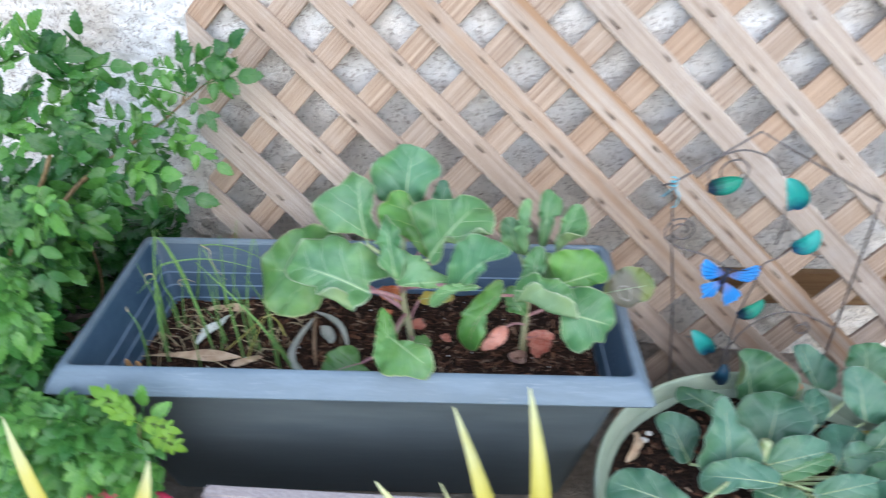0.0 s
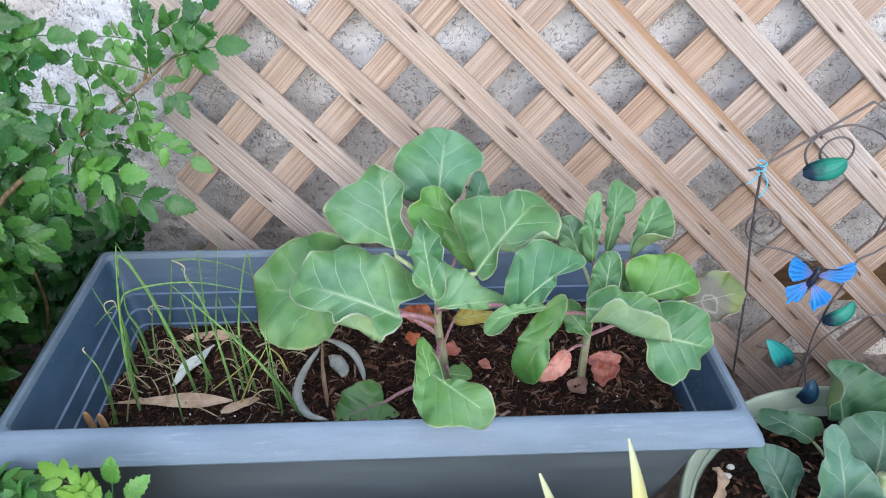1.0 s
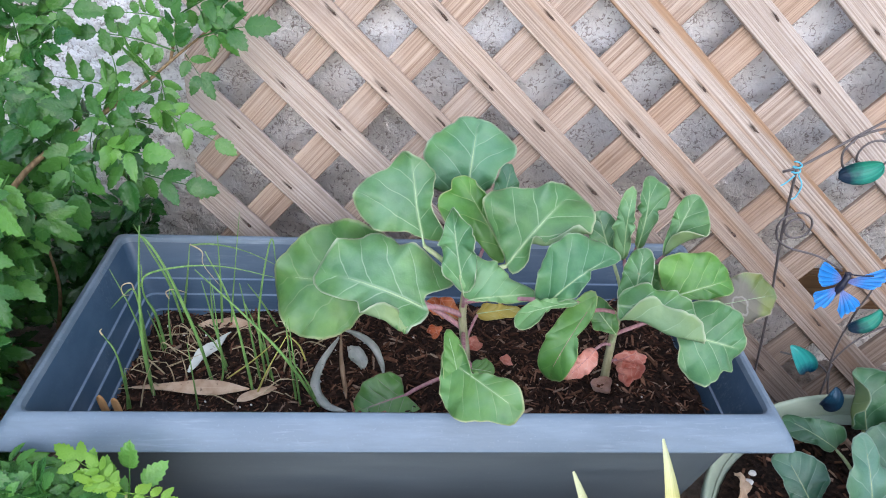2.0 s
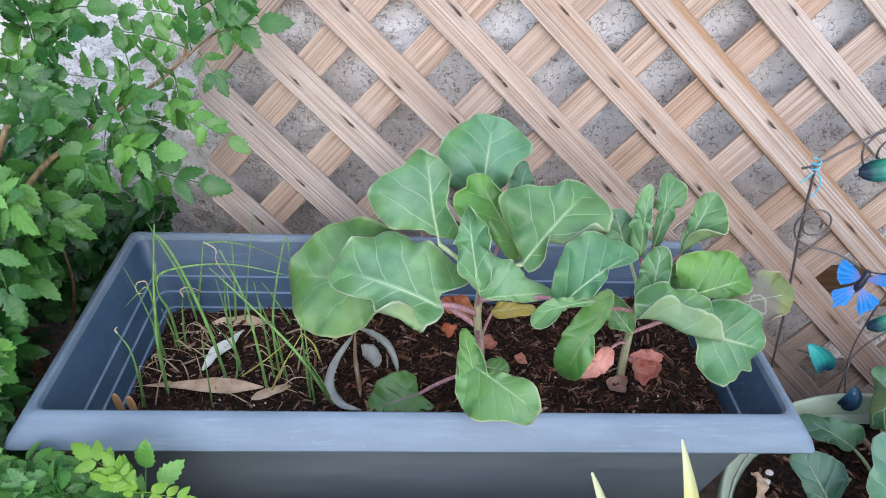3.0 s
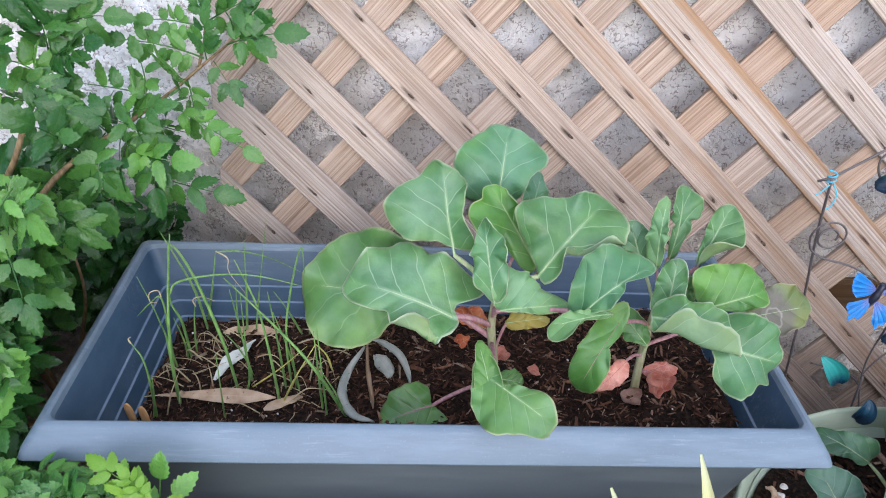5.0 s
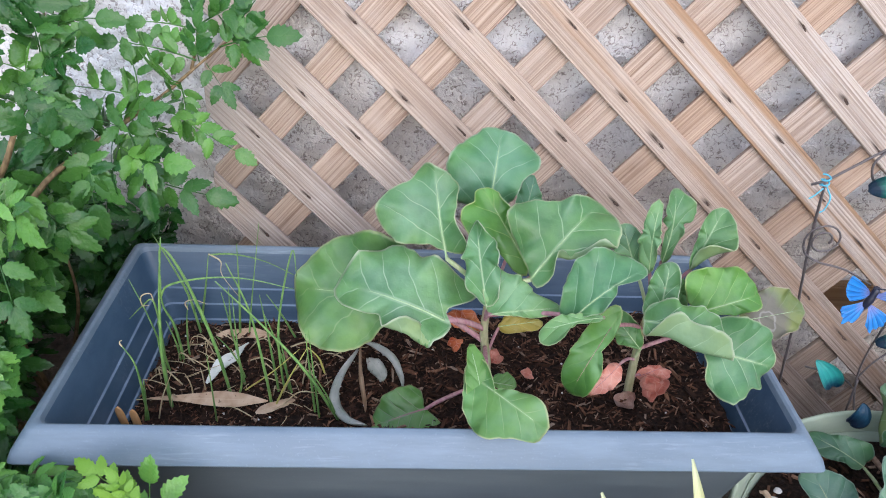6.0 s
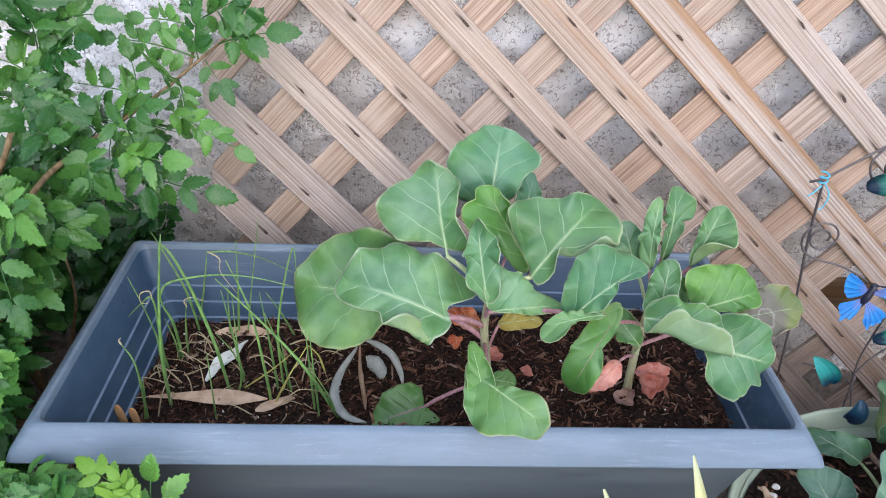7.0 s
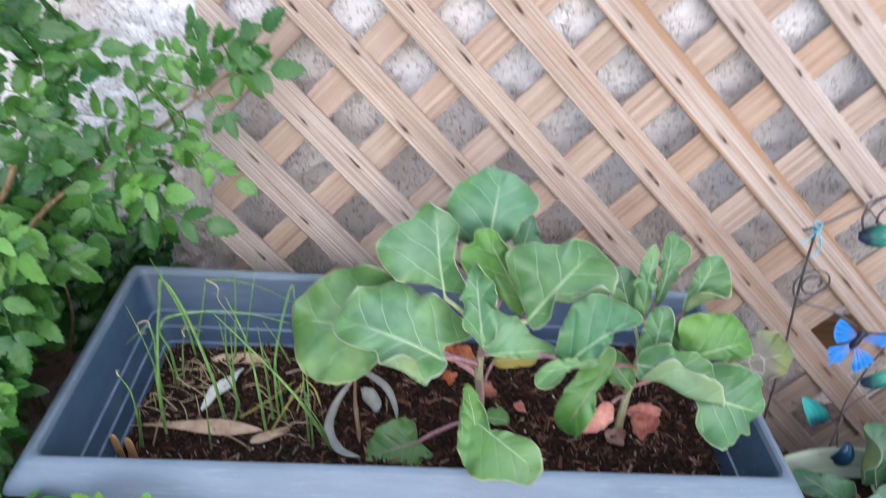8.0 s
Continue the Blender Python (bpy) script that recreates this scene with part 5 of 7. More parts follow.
    broad_leaf(plant, stem, (0.490, -0.200, 0.130), (0.468, -0.172, 0.155), (-0.3, -0.7, 0.5), (21, 0), (22, 13, 9, 8, 8, 9, 17, 23, 11, 7, 6, 6, 7, 11), leaf_orange, 68, cup=0.3, arch=0.08, ruffle=0.1, rib=0.4, stalk=stalk_green)
    broad_leaf(plant, stem, (0.528, -0.270, 0.116), (0.572, -0.265, 0.114), (0.1, -0.6, 0.7), (22, 0), (29, 18, 11, 9, 9, 11, 14, 25, 21, 14, 13, 14, 16, 23), leaf_yellow, 69, cup=0.15, arch=0.08, ruffle=0.045, rib=0.6, stalk=stalk_green)
    # low outer leaves that lean over the pot's near and far side
    rng = random.Random(66)
    for k in range(7):
        a = radians(-95 + 24 * k + rng.uniform(-6, 6))
        way = Vector((math.cos(a), math.sin(a), 0))
        b = Vector((0.47, -0.36, 0.115)) + way * 0.03
        t = b + way * rng.uniform(0.085, 0.11) + Vector((0, 0, rng.uniform(0.0, 0.03)))
        size = rng.uniform(29, 38)
        reach = [size * (1.12 + 0.22 * math.cos(2 * math.pi * n / 14) + rng.uniform(-0.06, 0.06)) for n in range(14)]
        broad_leaf(plant, stem, b, t, (-0.5 * way.x, -0.35 - 0.4 * way.y, 0.85), (45, 0), reach, (leaf_cab, leaf_cab_deep, leaf_cab_pale)[k % 3], 200 + k, cup=0.12, arch=0.12, ruffle=0.045, rib=0.8, stalk=stalk_green)


build_pot()
build_pot_plant()


# ---- shrub by the wall ----
def leaflet(bm, uv, root, way, up, length, width, rng, n=12):
    """An ovate leaflet drawn out to a point, its margin coarsely toothed, arched along its midrib and folded along it."""
    side = way.cross(up).normalized()
    up = side.cross(way).normalized()
    droop, fold = rng.uniform(0.05, 0.40), rng.uniform(-0.12, 0.38)
    skew, curl = rng.uniform(-0.14, 0.14), rng.uniform(-0.35, 0.1)
    vs = []
    for i in range(n + 1):
        s = i / n
        p = root + way * length * (s - 0.12 * droop * s * s) - up * droop * length * s * s + side * skew * length * s * s
        half = 0.5 * width * 2.5 * s ** 0.56 * (1 - s) ** 0.92 if 0 < i < n else 0.0003
        tooth = i % 2 == 0 and 0 < i < n
        edge = way * (length * 0.035 if tooth else -length * 0.012) + up * curl * half * s
        row = [p]
        for sgn in (-1, 1):
            k = (1.11 if tooth else 0.88) * rng.uniform(0.95, 1.05)
            outer = p + side * sgn * half * k + up * fold * half * 0.8 + edge
            inner = p + side * sgn * half * 0.5 + up * (fold * 0.62 + 0.10) * half
            row = [outer, inner] + row if sgn < 0 else row + [inner, outer]
        vs.append([bm.verts.new(q) for q in row])
    for i in range(n):
        for j in range(4):
            face = bm.faces.new((vs[i][j], vs[i][j + 1], vs[i + 1][j + 1], vs[i + 1][j]))
            for loop, (a, b) in zip(face.loops, ((i, j), (i, j + 1), (i + 1, j + 1), (i + 1, j))):
                loop[uv].uv = (a / n, b / 4)


def compound_leaf(seed, pairs, length, size):
    """A feathered leaf along +x, its face to +z."""
    rng = random.Random(seed)
    bm = bmesh.new()
    uv = bm.loops.layers.uv.new("UVMap")
    line = bend((0, 0, 0), (length * 0.5, 0, length * 0.14), (length, 0, -length * 0.05), 8)
    tube(bm, line, [0.0009 - 0.0005 * k / 8 for k in range(9)], 4)
    for k in range(pairs):
        p = line[int(2 + 5.4 * k / max(1, pairs - 1))]
        for sgn in (-1, 1):
            way = Vector((0.62 + 0.12 * k / pairs + rng.uniform(-0.1, 0.1), sgn * rng.uniform(0.8, 1.0), rng.uniform(-0.15, 0.2))).normalized()
            up = Vector((rng.uniform(-0.2, 0.2), rng.uniform(-0.3, 0.3), 1))
            leaflet(bm, uv, p + way * 0.002, way, up, size * rng.uniform(1.0, 1.4), size * rng.uniform(0.58, 0.80), rng)
    leaflet(bm, uv, line[-1], Vector((1, rng.uniform(-0.15, 0.15), -0.1)).normalized(), Vector((0, 0, 1)), size * 1.65, size * 0.86, rng)
    mesh = bpy.data.meshes.new("leaf")
    bm.to_mesh(mesh)
    bm.free()
    mesh.polygons.foreach_set("use_smooth", [True] * len(mesh.polygons))
    return mesh


def leaf_set(material, seeds, sizes):
    out = []
    for k, s in enumerate(seeds):
        mesh = compound_leaf(s, 2 + k % 3, sizes[0] * (0.8 + 0.15 * (k % 4)), sizes[1] * (0.85 + 0.1 * (k % 3)))
        mesh.materials.append(material)
        out.append(mesh)
    return out


SHRUB_LEAVES = leaf_set(shrub_leaf, range(8), (0.047, 0.0255))
LOW_LEAVES = leaf_set(shrub_leaf_low, range(40, 47), (0.042, 0.0235))
YOUNG_LEAVES = leaf_set(shrub_leaf_young, range(20, 23), (0.060, 0.022))


def hang_leaf(parent, meshes, at, way, up, rng, scale=1.0):
    ob = new("leaf", rng.choice(meshes))
    ob.parent = parent
    x = Vector(way).normalized()
    y = Vector(up).cross(x).normalized()
    z = x.cross(y)
    m = Matrix((x, y, z)).transposed().to_4x4()
    m.translation = at
    ob.matrix_basis = placed(parent).inverted() @ m @ pose(0, 0, 0, rng.uniform(-35, 35), rng.uniform(-20, 20), 0) @ Matrix.Scale(scale * rng.uniform(0.85, 1.15), 4)
    return ob


def blocked(p):
    """Inside the planter, the wall or the lattice."""
    q = PLANTER.inverted() @ p
    if abs(q.x) < HALF[0] + 0.07 and -HALF[1] - 0.018 < q.y < HALF[1] + 0.03 and q.z < 0.06:
        return True
    if p.x > -0.445 and p.y > -0.19 and 0.24 < p.z < 0.34:
        return True
    return p.y > 0.050 or p.z < 0.012


def branch(plant, rng, line, thick, gap, start, meshes, scale=1.0, bark=None):
    points = smooth_line(line, 8)
    bm = bmesh.new()
    n = len(points)
    tube(bm, points, [max(0.0011, thick * (1 - 0.8 * k / n)) for k in range(n)], 6)
    part("branch", bm, bark or shrub_bark, plant, "brown woody branch")
    run, side = 0.0, 1
    for k in range(1, n):
        run += (points[k] - points[k - 1]).length
        if k / n < start or run < gap:
            continue
        run, side = 0.0, -side
        ahead = (points[k] - points[k - 1]).normalized()
        out = ahead.cross(Vector((0, -0.6, 0.8))).normalized() * side
        way = ahead * rng.uniform(0.2, 0.7) + out * rng.uniform(0.6, 1.1) + Vector((0, -0.35, -0.1)) + Vector([rng.uniform(-0.3, 0.3) for _ in range(3)])
        up = Vector((rng.uniform(-0.3, 0.3), -0.7 + rng.uniform(-0.3, 0.3), 0.8))
        tip = points[k] + way.normalized() * 0.06
        if not blocked(tip):
            hang_leaf(plant, meshes, points[k], way, up, rng, scale)


def sprig(plant, rng, a, b, c, pairs, size):
    """One long feathered leaf drawn along a bent line, its leaflets crowding and turning to the light."""
    line = bend(a, b, c, 12)
    bm = bmesh.new()
    uv = bm.loops.layers.uv.new("UVMap")
    tube(bm, line, [0.0010 - 0.0005 * k / 12 for k in range(13)], 5)
    for k in range(pairs):
        for sgn in (-1, 1):
            i = min(11, max(1, int(2.5 + 8.0 * k / pairs + rng.uniform(-0.9, 0.9))))
            ahead = (line[i + 1] - line[i]).normalized()
            face = Vector((rng.uniform(-0.45, 0.45), -0.8, 0.55 + rng.uniform(-0.3, 0.3)))
            across = ahead.cross(face).normalized()
            way = (ahead * rng.uniform(0.25, 1.0) + across * sgn + Vector((0, -0.15, -0.3)) + 0.25 * Vector([rng.uniform(-1, 1) for _ in range(3)])).normalized()
            up = face + Vector([rng.uniform(-0.75, 0.75) for _ in range(3)])
            leaflet(bm, uv, line[i] + way * 0.002, way, up, size * rng.uniform(1.1, 1.75), size * rng.uniform(0.70, 1.02), rng)
    ahead = (line[-1] - line[-3]).normalized()
    leaflet(bm, uv, line[-1], ahead, Vector((0, -0.8, 0.55)), size * 1.8, size * 1.2, rng)
    part("leaf", bm, shrub_leaf, plant)


def joined_leaves(plant, places, material):
    """The many leaves of the inner foliage as one mesh."""
    verts, faces, uvs = [], [], []
    for mesh, m in places:
        k = len(verts)
        verts += [m @ v.co for v in mesh.vertices]
        faces += [[k + i for i in p.vertices] for p in mesh.polygons]
        uvs += [tuple(d.uv) for d in mesh.uv_layers[0].data]
    out = bpy.data.meshes.new("foliage")
    out.from_pydata(verts, [], faces)
    layer = out.uv_layers.new(name="UVMap")
    layer.data.foreach_set("uv", [c for pair in uvs for c in pair])
    out.polygons.foreach_set("use_smooth", [True] * len(out.polygons))
    out.materials.append(material)
    ob = new("foliage", out)
    ob.parent = plant
    ob.matrix_basis = placed(plant).inverted()
    tagged(ob, kind="stuff")


def leaf_place(at, way, up, rng, scale):
    x = Vector(way).normalized()
    y = Vector(up).cross(x).normalized()
    m = Matrix((x, y, x.cross(y))).transposed().to_4x4()
    m.translation = at
    return m @ pose(0, 0, 0, rng.uniform(-35, 35), rng.uniform(-20, 20), 0) @ Matrix.Scale(scale * rng.uniform(0.85, 1.15), 4)


def shrub_edge(y, z):
    """How far the leafy mass reaches out from the corner, at a depth and height."""
    return -0.353 - 0.62 * (y + 0.25) + 0.66 * min(0.0, z - (0.45 - 0.55 * (y + 0.25))) + 0.02 * noise.noise((y * 9, z * 11, 4.2))


def build_shrub():
    plant = thing("shrub", (-0.62, -0.12, 0.02), "leafy green shrub with toothed feathered leaves against the wall", "shrub")
    rng = random.Random(31)
    foot = (-0.62, -0.12, -0.02)
    branch(plant, rng, [foot, (-0.55, -0.22, 0.30), (-0.476, -0.20, 0.422), (-0.408, -0.13, 0.465), (-0.373, -0.11, 0.485), (-0.333, -0.09, 0.513), (-0.300, -0.07, 0.535)], 0.0042, 0.05, 0.45, SHRUB_LEAVES, 0.6)
    branch(plant, rng, [(-0.343, -0.09, 0.507), (-0.34, -0.07, 0.529), (-0.333, -0.06, 0.561)], 0.0020, 0.05, 0.5, SHRUB_LEAVES, 0.6)
    branch(plant, rng, [foot, (-0.60, -0.16, 0.3), (-0.488, -0.20, 0.464), (-0.495, -0.15, 0.485), (-0.479, -0.12, 0.522), (-0.468, -0.10, 0.58)], 0.0045, 0.05, 0.6, SHRUB_LEAVES, 0.8)
    branch(plant, rng, [foot, (-0.56, -0.13, 0.15), (-0.52, -0.14, 0.25), (-0.50, -0.16, 0.36)], 0.004, 0.03, 0.4, SHRUB_LEAVES, 0.9)
    branch(plant, rng, [foot, (-0.58, -0.28, 0.2), (-0.51, -0.32, 0.36), (-0.465, -0.33, 0.43)], 0.005, 0.018, 0.25, SHRUB_LEAVES, 0.85)
    for a, b, c, pairs, size in (
        ((-0.373, -0.11, 0.475), (-0.339, -0.118, 0.454), (-0.3, -0.125, 0.433), 4, 0.017),
        ((-0.336, -0.09, 0.516), (-0.367, -0.095, 0.533), (-0.407, -0.1, 0.538), 5, 0.017),
        ((-0.337, -0.07, 0.541), (-0.365, -0.075, 0.551), (-0.383, -0.08, 0.552), 3, 0.015),
        ((-0.417, -0.14, 0.416), (-0.368, -0.145, 0.4), (-0.331, -0.15, 0.395), 3, 0.022),
        ((-0.38, -0.11, 0.481), (-0.401, -0.12, 0.494), (-0.446, -0.13, 0.504), 4, 0.02),
        ((-0.408, -0.13, 0.465), (-0.387, -0.15, 0.447), (-0.381, -0.17, 0.41), 4, 0.022),
        ((-0.395, -0.12, 0.476), (-0.387, -0.115, 0.504), (-0.393, -0.11, 0.522), 3, 0.016),
        ((-0.354, -0.1, 0.496), (-0.349, -0.105, 0.477), (-0.352, -0.11, 0.46), 3, 0.014),
        ((-0.313, -0.08, 0.527), (-0.287, -0.085, 0.537), (-0.26, -0.09, 0.541), 3, 0.023),
        ((-0.306, -0.07, 0.535), (-0.287, -0.075, 0.554), (-0.265, -0.08, 0.577), 3, 0.021),
        ((-0.428, -0.14, 0.451), (-0.433, -0.15, 0.477), (-0.45, -0.16, 0.487), 3, 0.021),
        ((-0.404, -0.12, 0.464), (-0.388, -0.105, 0.445), (-0.37, -0.09, 0.433), 3, 0.011),
        ((-0.445, -0.15, 0.437), (-0.453, -0.115, 0.375), (-0.492, -0.08, 0.319), 3, 0.019),
        ((-0.337, -0.06, 0.544), (-0.315, -0.065, 0.556), (-0.294, -0.07, 0.566), 3, 0.018),
        ((-0.488, -0.12, 0.508), (-0.471, -0.125, 0.496), (-0.469, -0.13, 0.477), 3, 0.018),
        ((-0.484, -0.13, 0.509), (-0.492, -0.135, 0.525), (-0.504, -0.14, 0.53), 3, 0.024),
        ((-0.479, -0.12, 0.522), (-0.473, -0.12, 0.55), (-0.475, -0.12, 0.572), 4, 0.022),
        ((-0.468, -0.11, 0.552), (-0.442, -0.11, 0.566), (-0.417, -0.11, 0.564), 3, 0.02),
        ((-0.479, -0.12, 0.522), (-0.457, -0.13, 0.537), (-0.427, -0.14, 0.546), 2, 0.018),
        ((-0.471, -0.1, 0.555), (-0.452, -0.1, 0.582), (-0.451, -0.1, 0.602), 3, 0.02),
        ((-0.421, -0.14, 0.454), (-0.394, -0.155, 0.434), (-0.357, -0.17, 0.442), 3, 0.022),
        ((-0.421, -0.17, 0.456), (-0.429, -0.185, 0.433), (-0.421, -0.2, 0.411), 3, 0.024),
        ((-0.445, -0.17, 0.443), (-0.45, -0.185, 0.472), (-0.462, -0.2, 0.49), 3, 0.026),
    ):
        sprig(plant, rng, a, b, c, pairs + 1, size * 0.86)
    # loose leaves along the two high branches
    for a, b, n in (((-0.452, -0.16, 0.437), (-0.30, -0.07, 0.535), 4), ((-0.495, -0.17, 0.47), (-0.470, -0.10, 0.57), 3), ((-0.50, -0.16, 0.44), (-0.41, -0.13, 0.46), 7), ((-0.545, -0.15, 0.46), (-0.515, -0.12, 0.59), 8), ((-0.60, -0.18, 0.45), (-0.56, -0.10, 0.60), 7)):
        for k in range(n):
            p = Vector(a).lerp(Vector(b), rng.random()) + Vector([rng.uniform(-0.014, 0.014) for _ in range(3)])
            way = Vector((rng.uniform(-1, 1), rng.uniform(-0.7, 0.1), rng.uniform(-0.8, 0.5)))
            hang_leaf(plant, SHRUB_LEAVES, p, way, (rng.uniform(-0.3, 0.3), -0.75, 0.6), rng, rng.uniform(0.7, 0.95))
    # the leafy face of the mass
    done = 0
    while done < 290:
        y, z = rng.uniform(-0.35, -0.04), rng.uniform(0.03, 0.52)
        top = 0.515 - 0.42 * (y + 0.25)
        x = shrub_edge(y, z) - 0.078 - 0.16 * rng.random() ** 1.3
        p = Vector((x, y, z))
        if z > top - 0.03 or blocked(p + Vector((0.03, -0.02, 0))) or blocked(p):
            continue
        way = Vector((rng.uniform(-0.3, 0.9), rng.uniform(-0.9, -0.1), rng.uniform(-0.8, 0.25)))
        hang_leaf(plant, SHRUB_LEAVES, p, way, (rng.uniform(-0.2, 0.7), -0.65, 0.65), rng, 0.78)
        done += 1
    for k in range(46):
        p = Vector((rng.uniform(-0.55, -0.49), rng.uniform(-0.40, -0.30), rng.uniform(0.10, 0.36)))
        hang_leaf(plant, SHRUB_LEAVES, p, (rng.uniform(-0.6, 0.35), -0.6, rng.uniform(-0.5, 0.3)), (0.35, -0.5, 0.75), rng, 0.82)
    for k in range(26):
        z = rng.uniform(0.17, 0.345)
        p = Vector((rng.uniform(-0.50, -0.455) - 0.10 * (z - 0.17), rng.uniform(-0.425, -0.37), z))
        if not blocked(p + Vector((0.03, 0, 0))):
            hang_leaf(plant, SHRUB_LEAVES, p, (rng.uniform(-0.9, 0.6), -0.4, rng.uniform(-0.5, 0.2)), (0.45, -0.45, 0.75), rng, 0.85)
    for k in range(44):
        f, d = rng.random(), rng.uniform(-0.03, 0.03)
        p = Vector((-0.434 - 0.050 * f - 0.88 * d - rng.uniform(0.0, 0.03), -0.34 + d, 0.415 - 0.160 * f - 0.9 * d))
        if p.z > 0.31 or p.x < -0.475:
            hang_leaf(plant, LOW_LEAVES, p, (rng.uniform(-0.9, 0.4), -0.45, rng.uniform(-0.6, 0.2)), (0.40, -0.5, 0.75), rng, 0.80)
    places = []
    while len(places) < 420:
        y, z = rng.uniform(-0.30, 0.03), rng.uniform(0.0, 0.46)
        x = shrub_edge(y, z) - 0.07 - 0.28 * rng.random()
        p = Vector((x, y, z))
        if z > 0.46 - 0.42 * (y + 0.25) or blocked(p) or blocked(p + Vector((0.04, 0, 0))):
            continue
        way = Vector((rng.uniform(-0.8, 0.8), rng.uniform(-1.0, 0.2), rng.uniform(-0.6, 0.3)))
        places.append((rng.choice(SHRUB_LEAVES), leaf_place(p, way, (rng.uniform(-0.3, 0.4), -0.7, 0.7), rng, 1.0)))
    for k in range(60):
        p = Vector((rng.uniform(-0.56, -0.455), rng.uniform(-0.05, 0.025), rng.uniform(0.12, 0.285)))
        places.append((rng.choice(SHRUB_LEAVES), leaf_place(p, (rng.uniform(-0.8, 0.5), rng.uniform(-1.0, -0.3), rng.uniform(-0.5, 0.5)), (0, -0.7, 0.7), rng, 0.8)))
    joined_leaves(plant, places, shrub_leaf)


def build_low_shrub():
    plant = thing("low_shrub", (-0.47, -0.44, 0.02), "leafy green growth beside the planter with a young yellow-green shoot", "shrub")
    rng = random.Random(47)
    foot = (-0.47, -0.44, -0.01)
    for end in ((-0.33, -0.43, 0.27), (-0.36, -0.42, 0.255), (-0.40, -0.43, 0.28), (-0.45, -0.43, 0.28), (-0.50, -0.43, 0.27), (-0.56, -0.44, 0.25), (-0.38, -0.435, 0.2), (-0.60, -0.45, 0.18)):
        mid = Vector(foot).lerp(Vector(end), 0.5) + Vector((0, -0.02, 0.02))
        branch(plant, rng, [foot, mid, end], 0.003, 0.014, 0.25, LOW_LEAVES, 0.6, shrub_twig)
    for k in range(280):
        x = rng.uniform(-0.58, -0.30)
        p = Vector((x, rng.uniform(-0.452, -0.41), 0.09 + 0.205 * rng.random() ** 0.6))
        p.z -= max(0.0, x + 0.40) * 0.35
        if x > -0.44 and p.z < 0.205:
            continue
        if not blocked(p):
            hang_leaf(plant, LOW_LEAVES, p, (rng.uniform(-0.8, 0.8), -0.35, rng.uniform(-0.3, 0.2)), (0.4, -0.45, 0.8), rng, 0.78)
    for k in range(60):
        p = Vector((rng.uniform(-0.47, -0.315), rng.uniform(-0.45, -0.42), rng.uniform(0.20, 0.278)))
        if not blocked(p):
            hang_leaf(plant, LOW_LEAVES, p, (rng.uniform(-0.8, 0.8), -0.35, rng.uniform(-0.3, 0.2)), (0.4, -0.45, 0.8), rng, 0.70)
    for k in range(44):
        p = Vector((rng.uniform(-0.53, -0.38), rng.uniform(-0.435, -0.405), rng.uniform(0.235, 0.280)))
        if not blocked(p):
            hang_leaf(plant, LOW_LEAVES, p, (rng.uniform(-0.8, 0.8), -0.4, rng.uniform(-0.3, 0.2)), (0.4, -0.45, 0.8), rng, 0.66)
    for k in range(70):
        x = rng.uniform(-0.47, -0.375)
        p = Vector((x, rng.uniform(-0.440, -0.415), rng.uniform(0.235, 0.286) - 0.10 * (x + 0.42)))
        if not blocked(p):
            hang_leaf(plant, LOW_LEAVES, p, (rng.uniform(-0.8, 0.8), -0.3, rng.uniform(-0.2, 0.3)), (0.35, -0.5, 0.75), rng, 0.66)
    sprig(plant, rng, (-0.312, -0.434, 0.250), (-0.306, -0.430, 0.276), (-0.304, -0.426, 0.290), 1, 0.0150)
    sprig(plant, rng, (-0.322, -0.436, 0.245), (-0.308, -0.432, 0.262), (-0.298, -0.426, 0.270), 1, 0.0150)
    branch(plant, rng, [(-0.40, -0.46, 0.10), (-0.325, -0.452, 0.2), (-0.300, -0.446, 0.284)], 0.0016, 0.2, 0.9, YOUNG_LEAVES, 0.5, shrub_twig)
    for at, way, k in (((-0.300, -0.447, 0.292), (-0.9, 0, 0.75), 0.58), ((-0.300, -0.447, 0.288), (0.75, 0, -0.25), 0.52), ((-0.304, -0.447, 0.288), (-0.3, 0, 0.75), 0.48), ((-0.292, -0.448, 0.274), (0.6, 0, -0.6), 0.55)):
        hang_leaf(plant, YOUNG_LEAVES[2:], Vector(at), way, (0, -0.7, 0.7), rng, k)


build_shrub()
build_low_shrub()


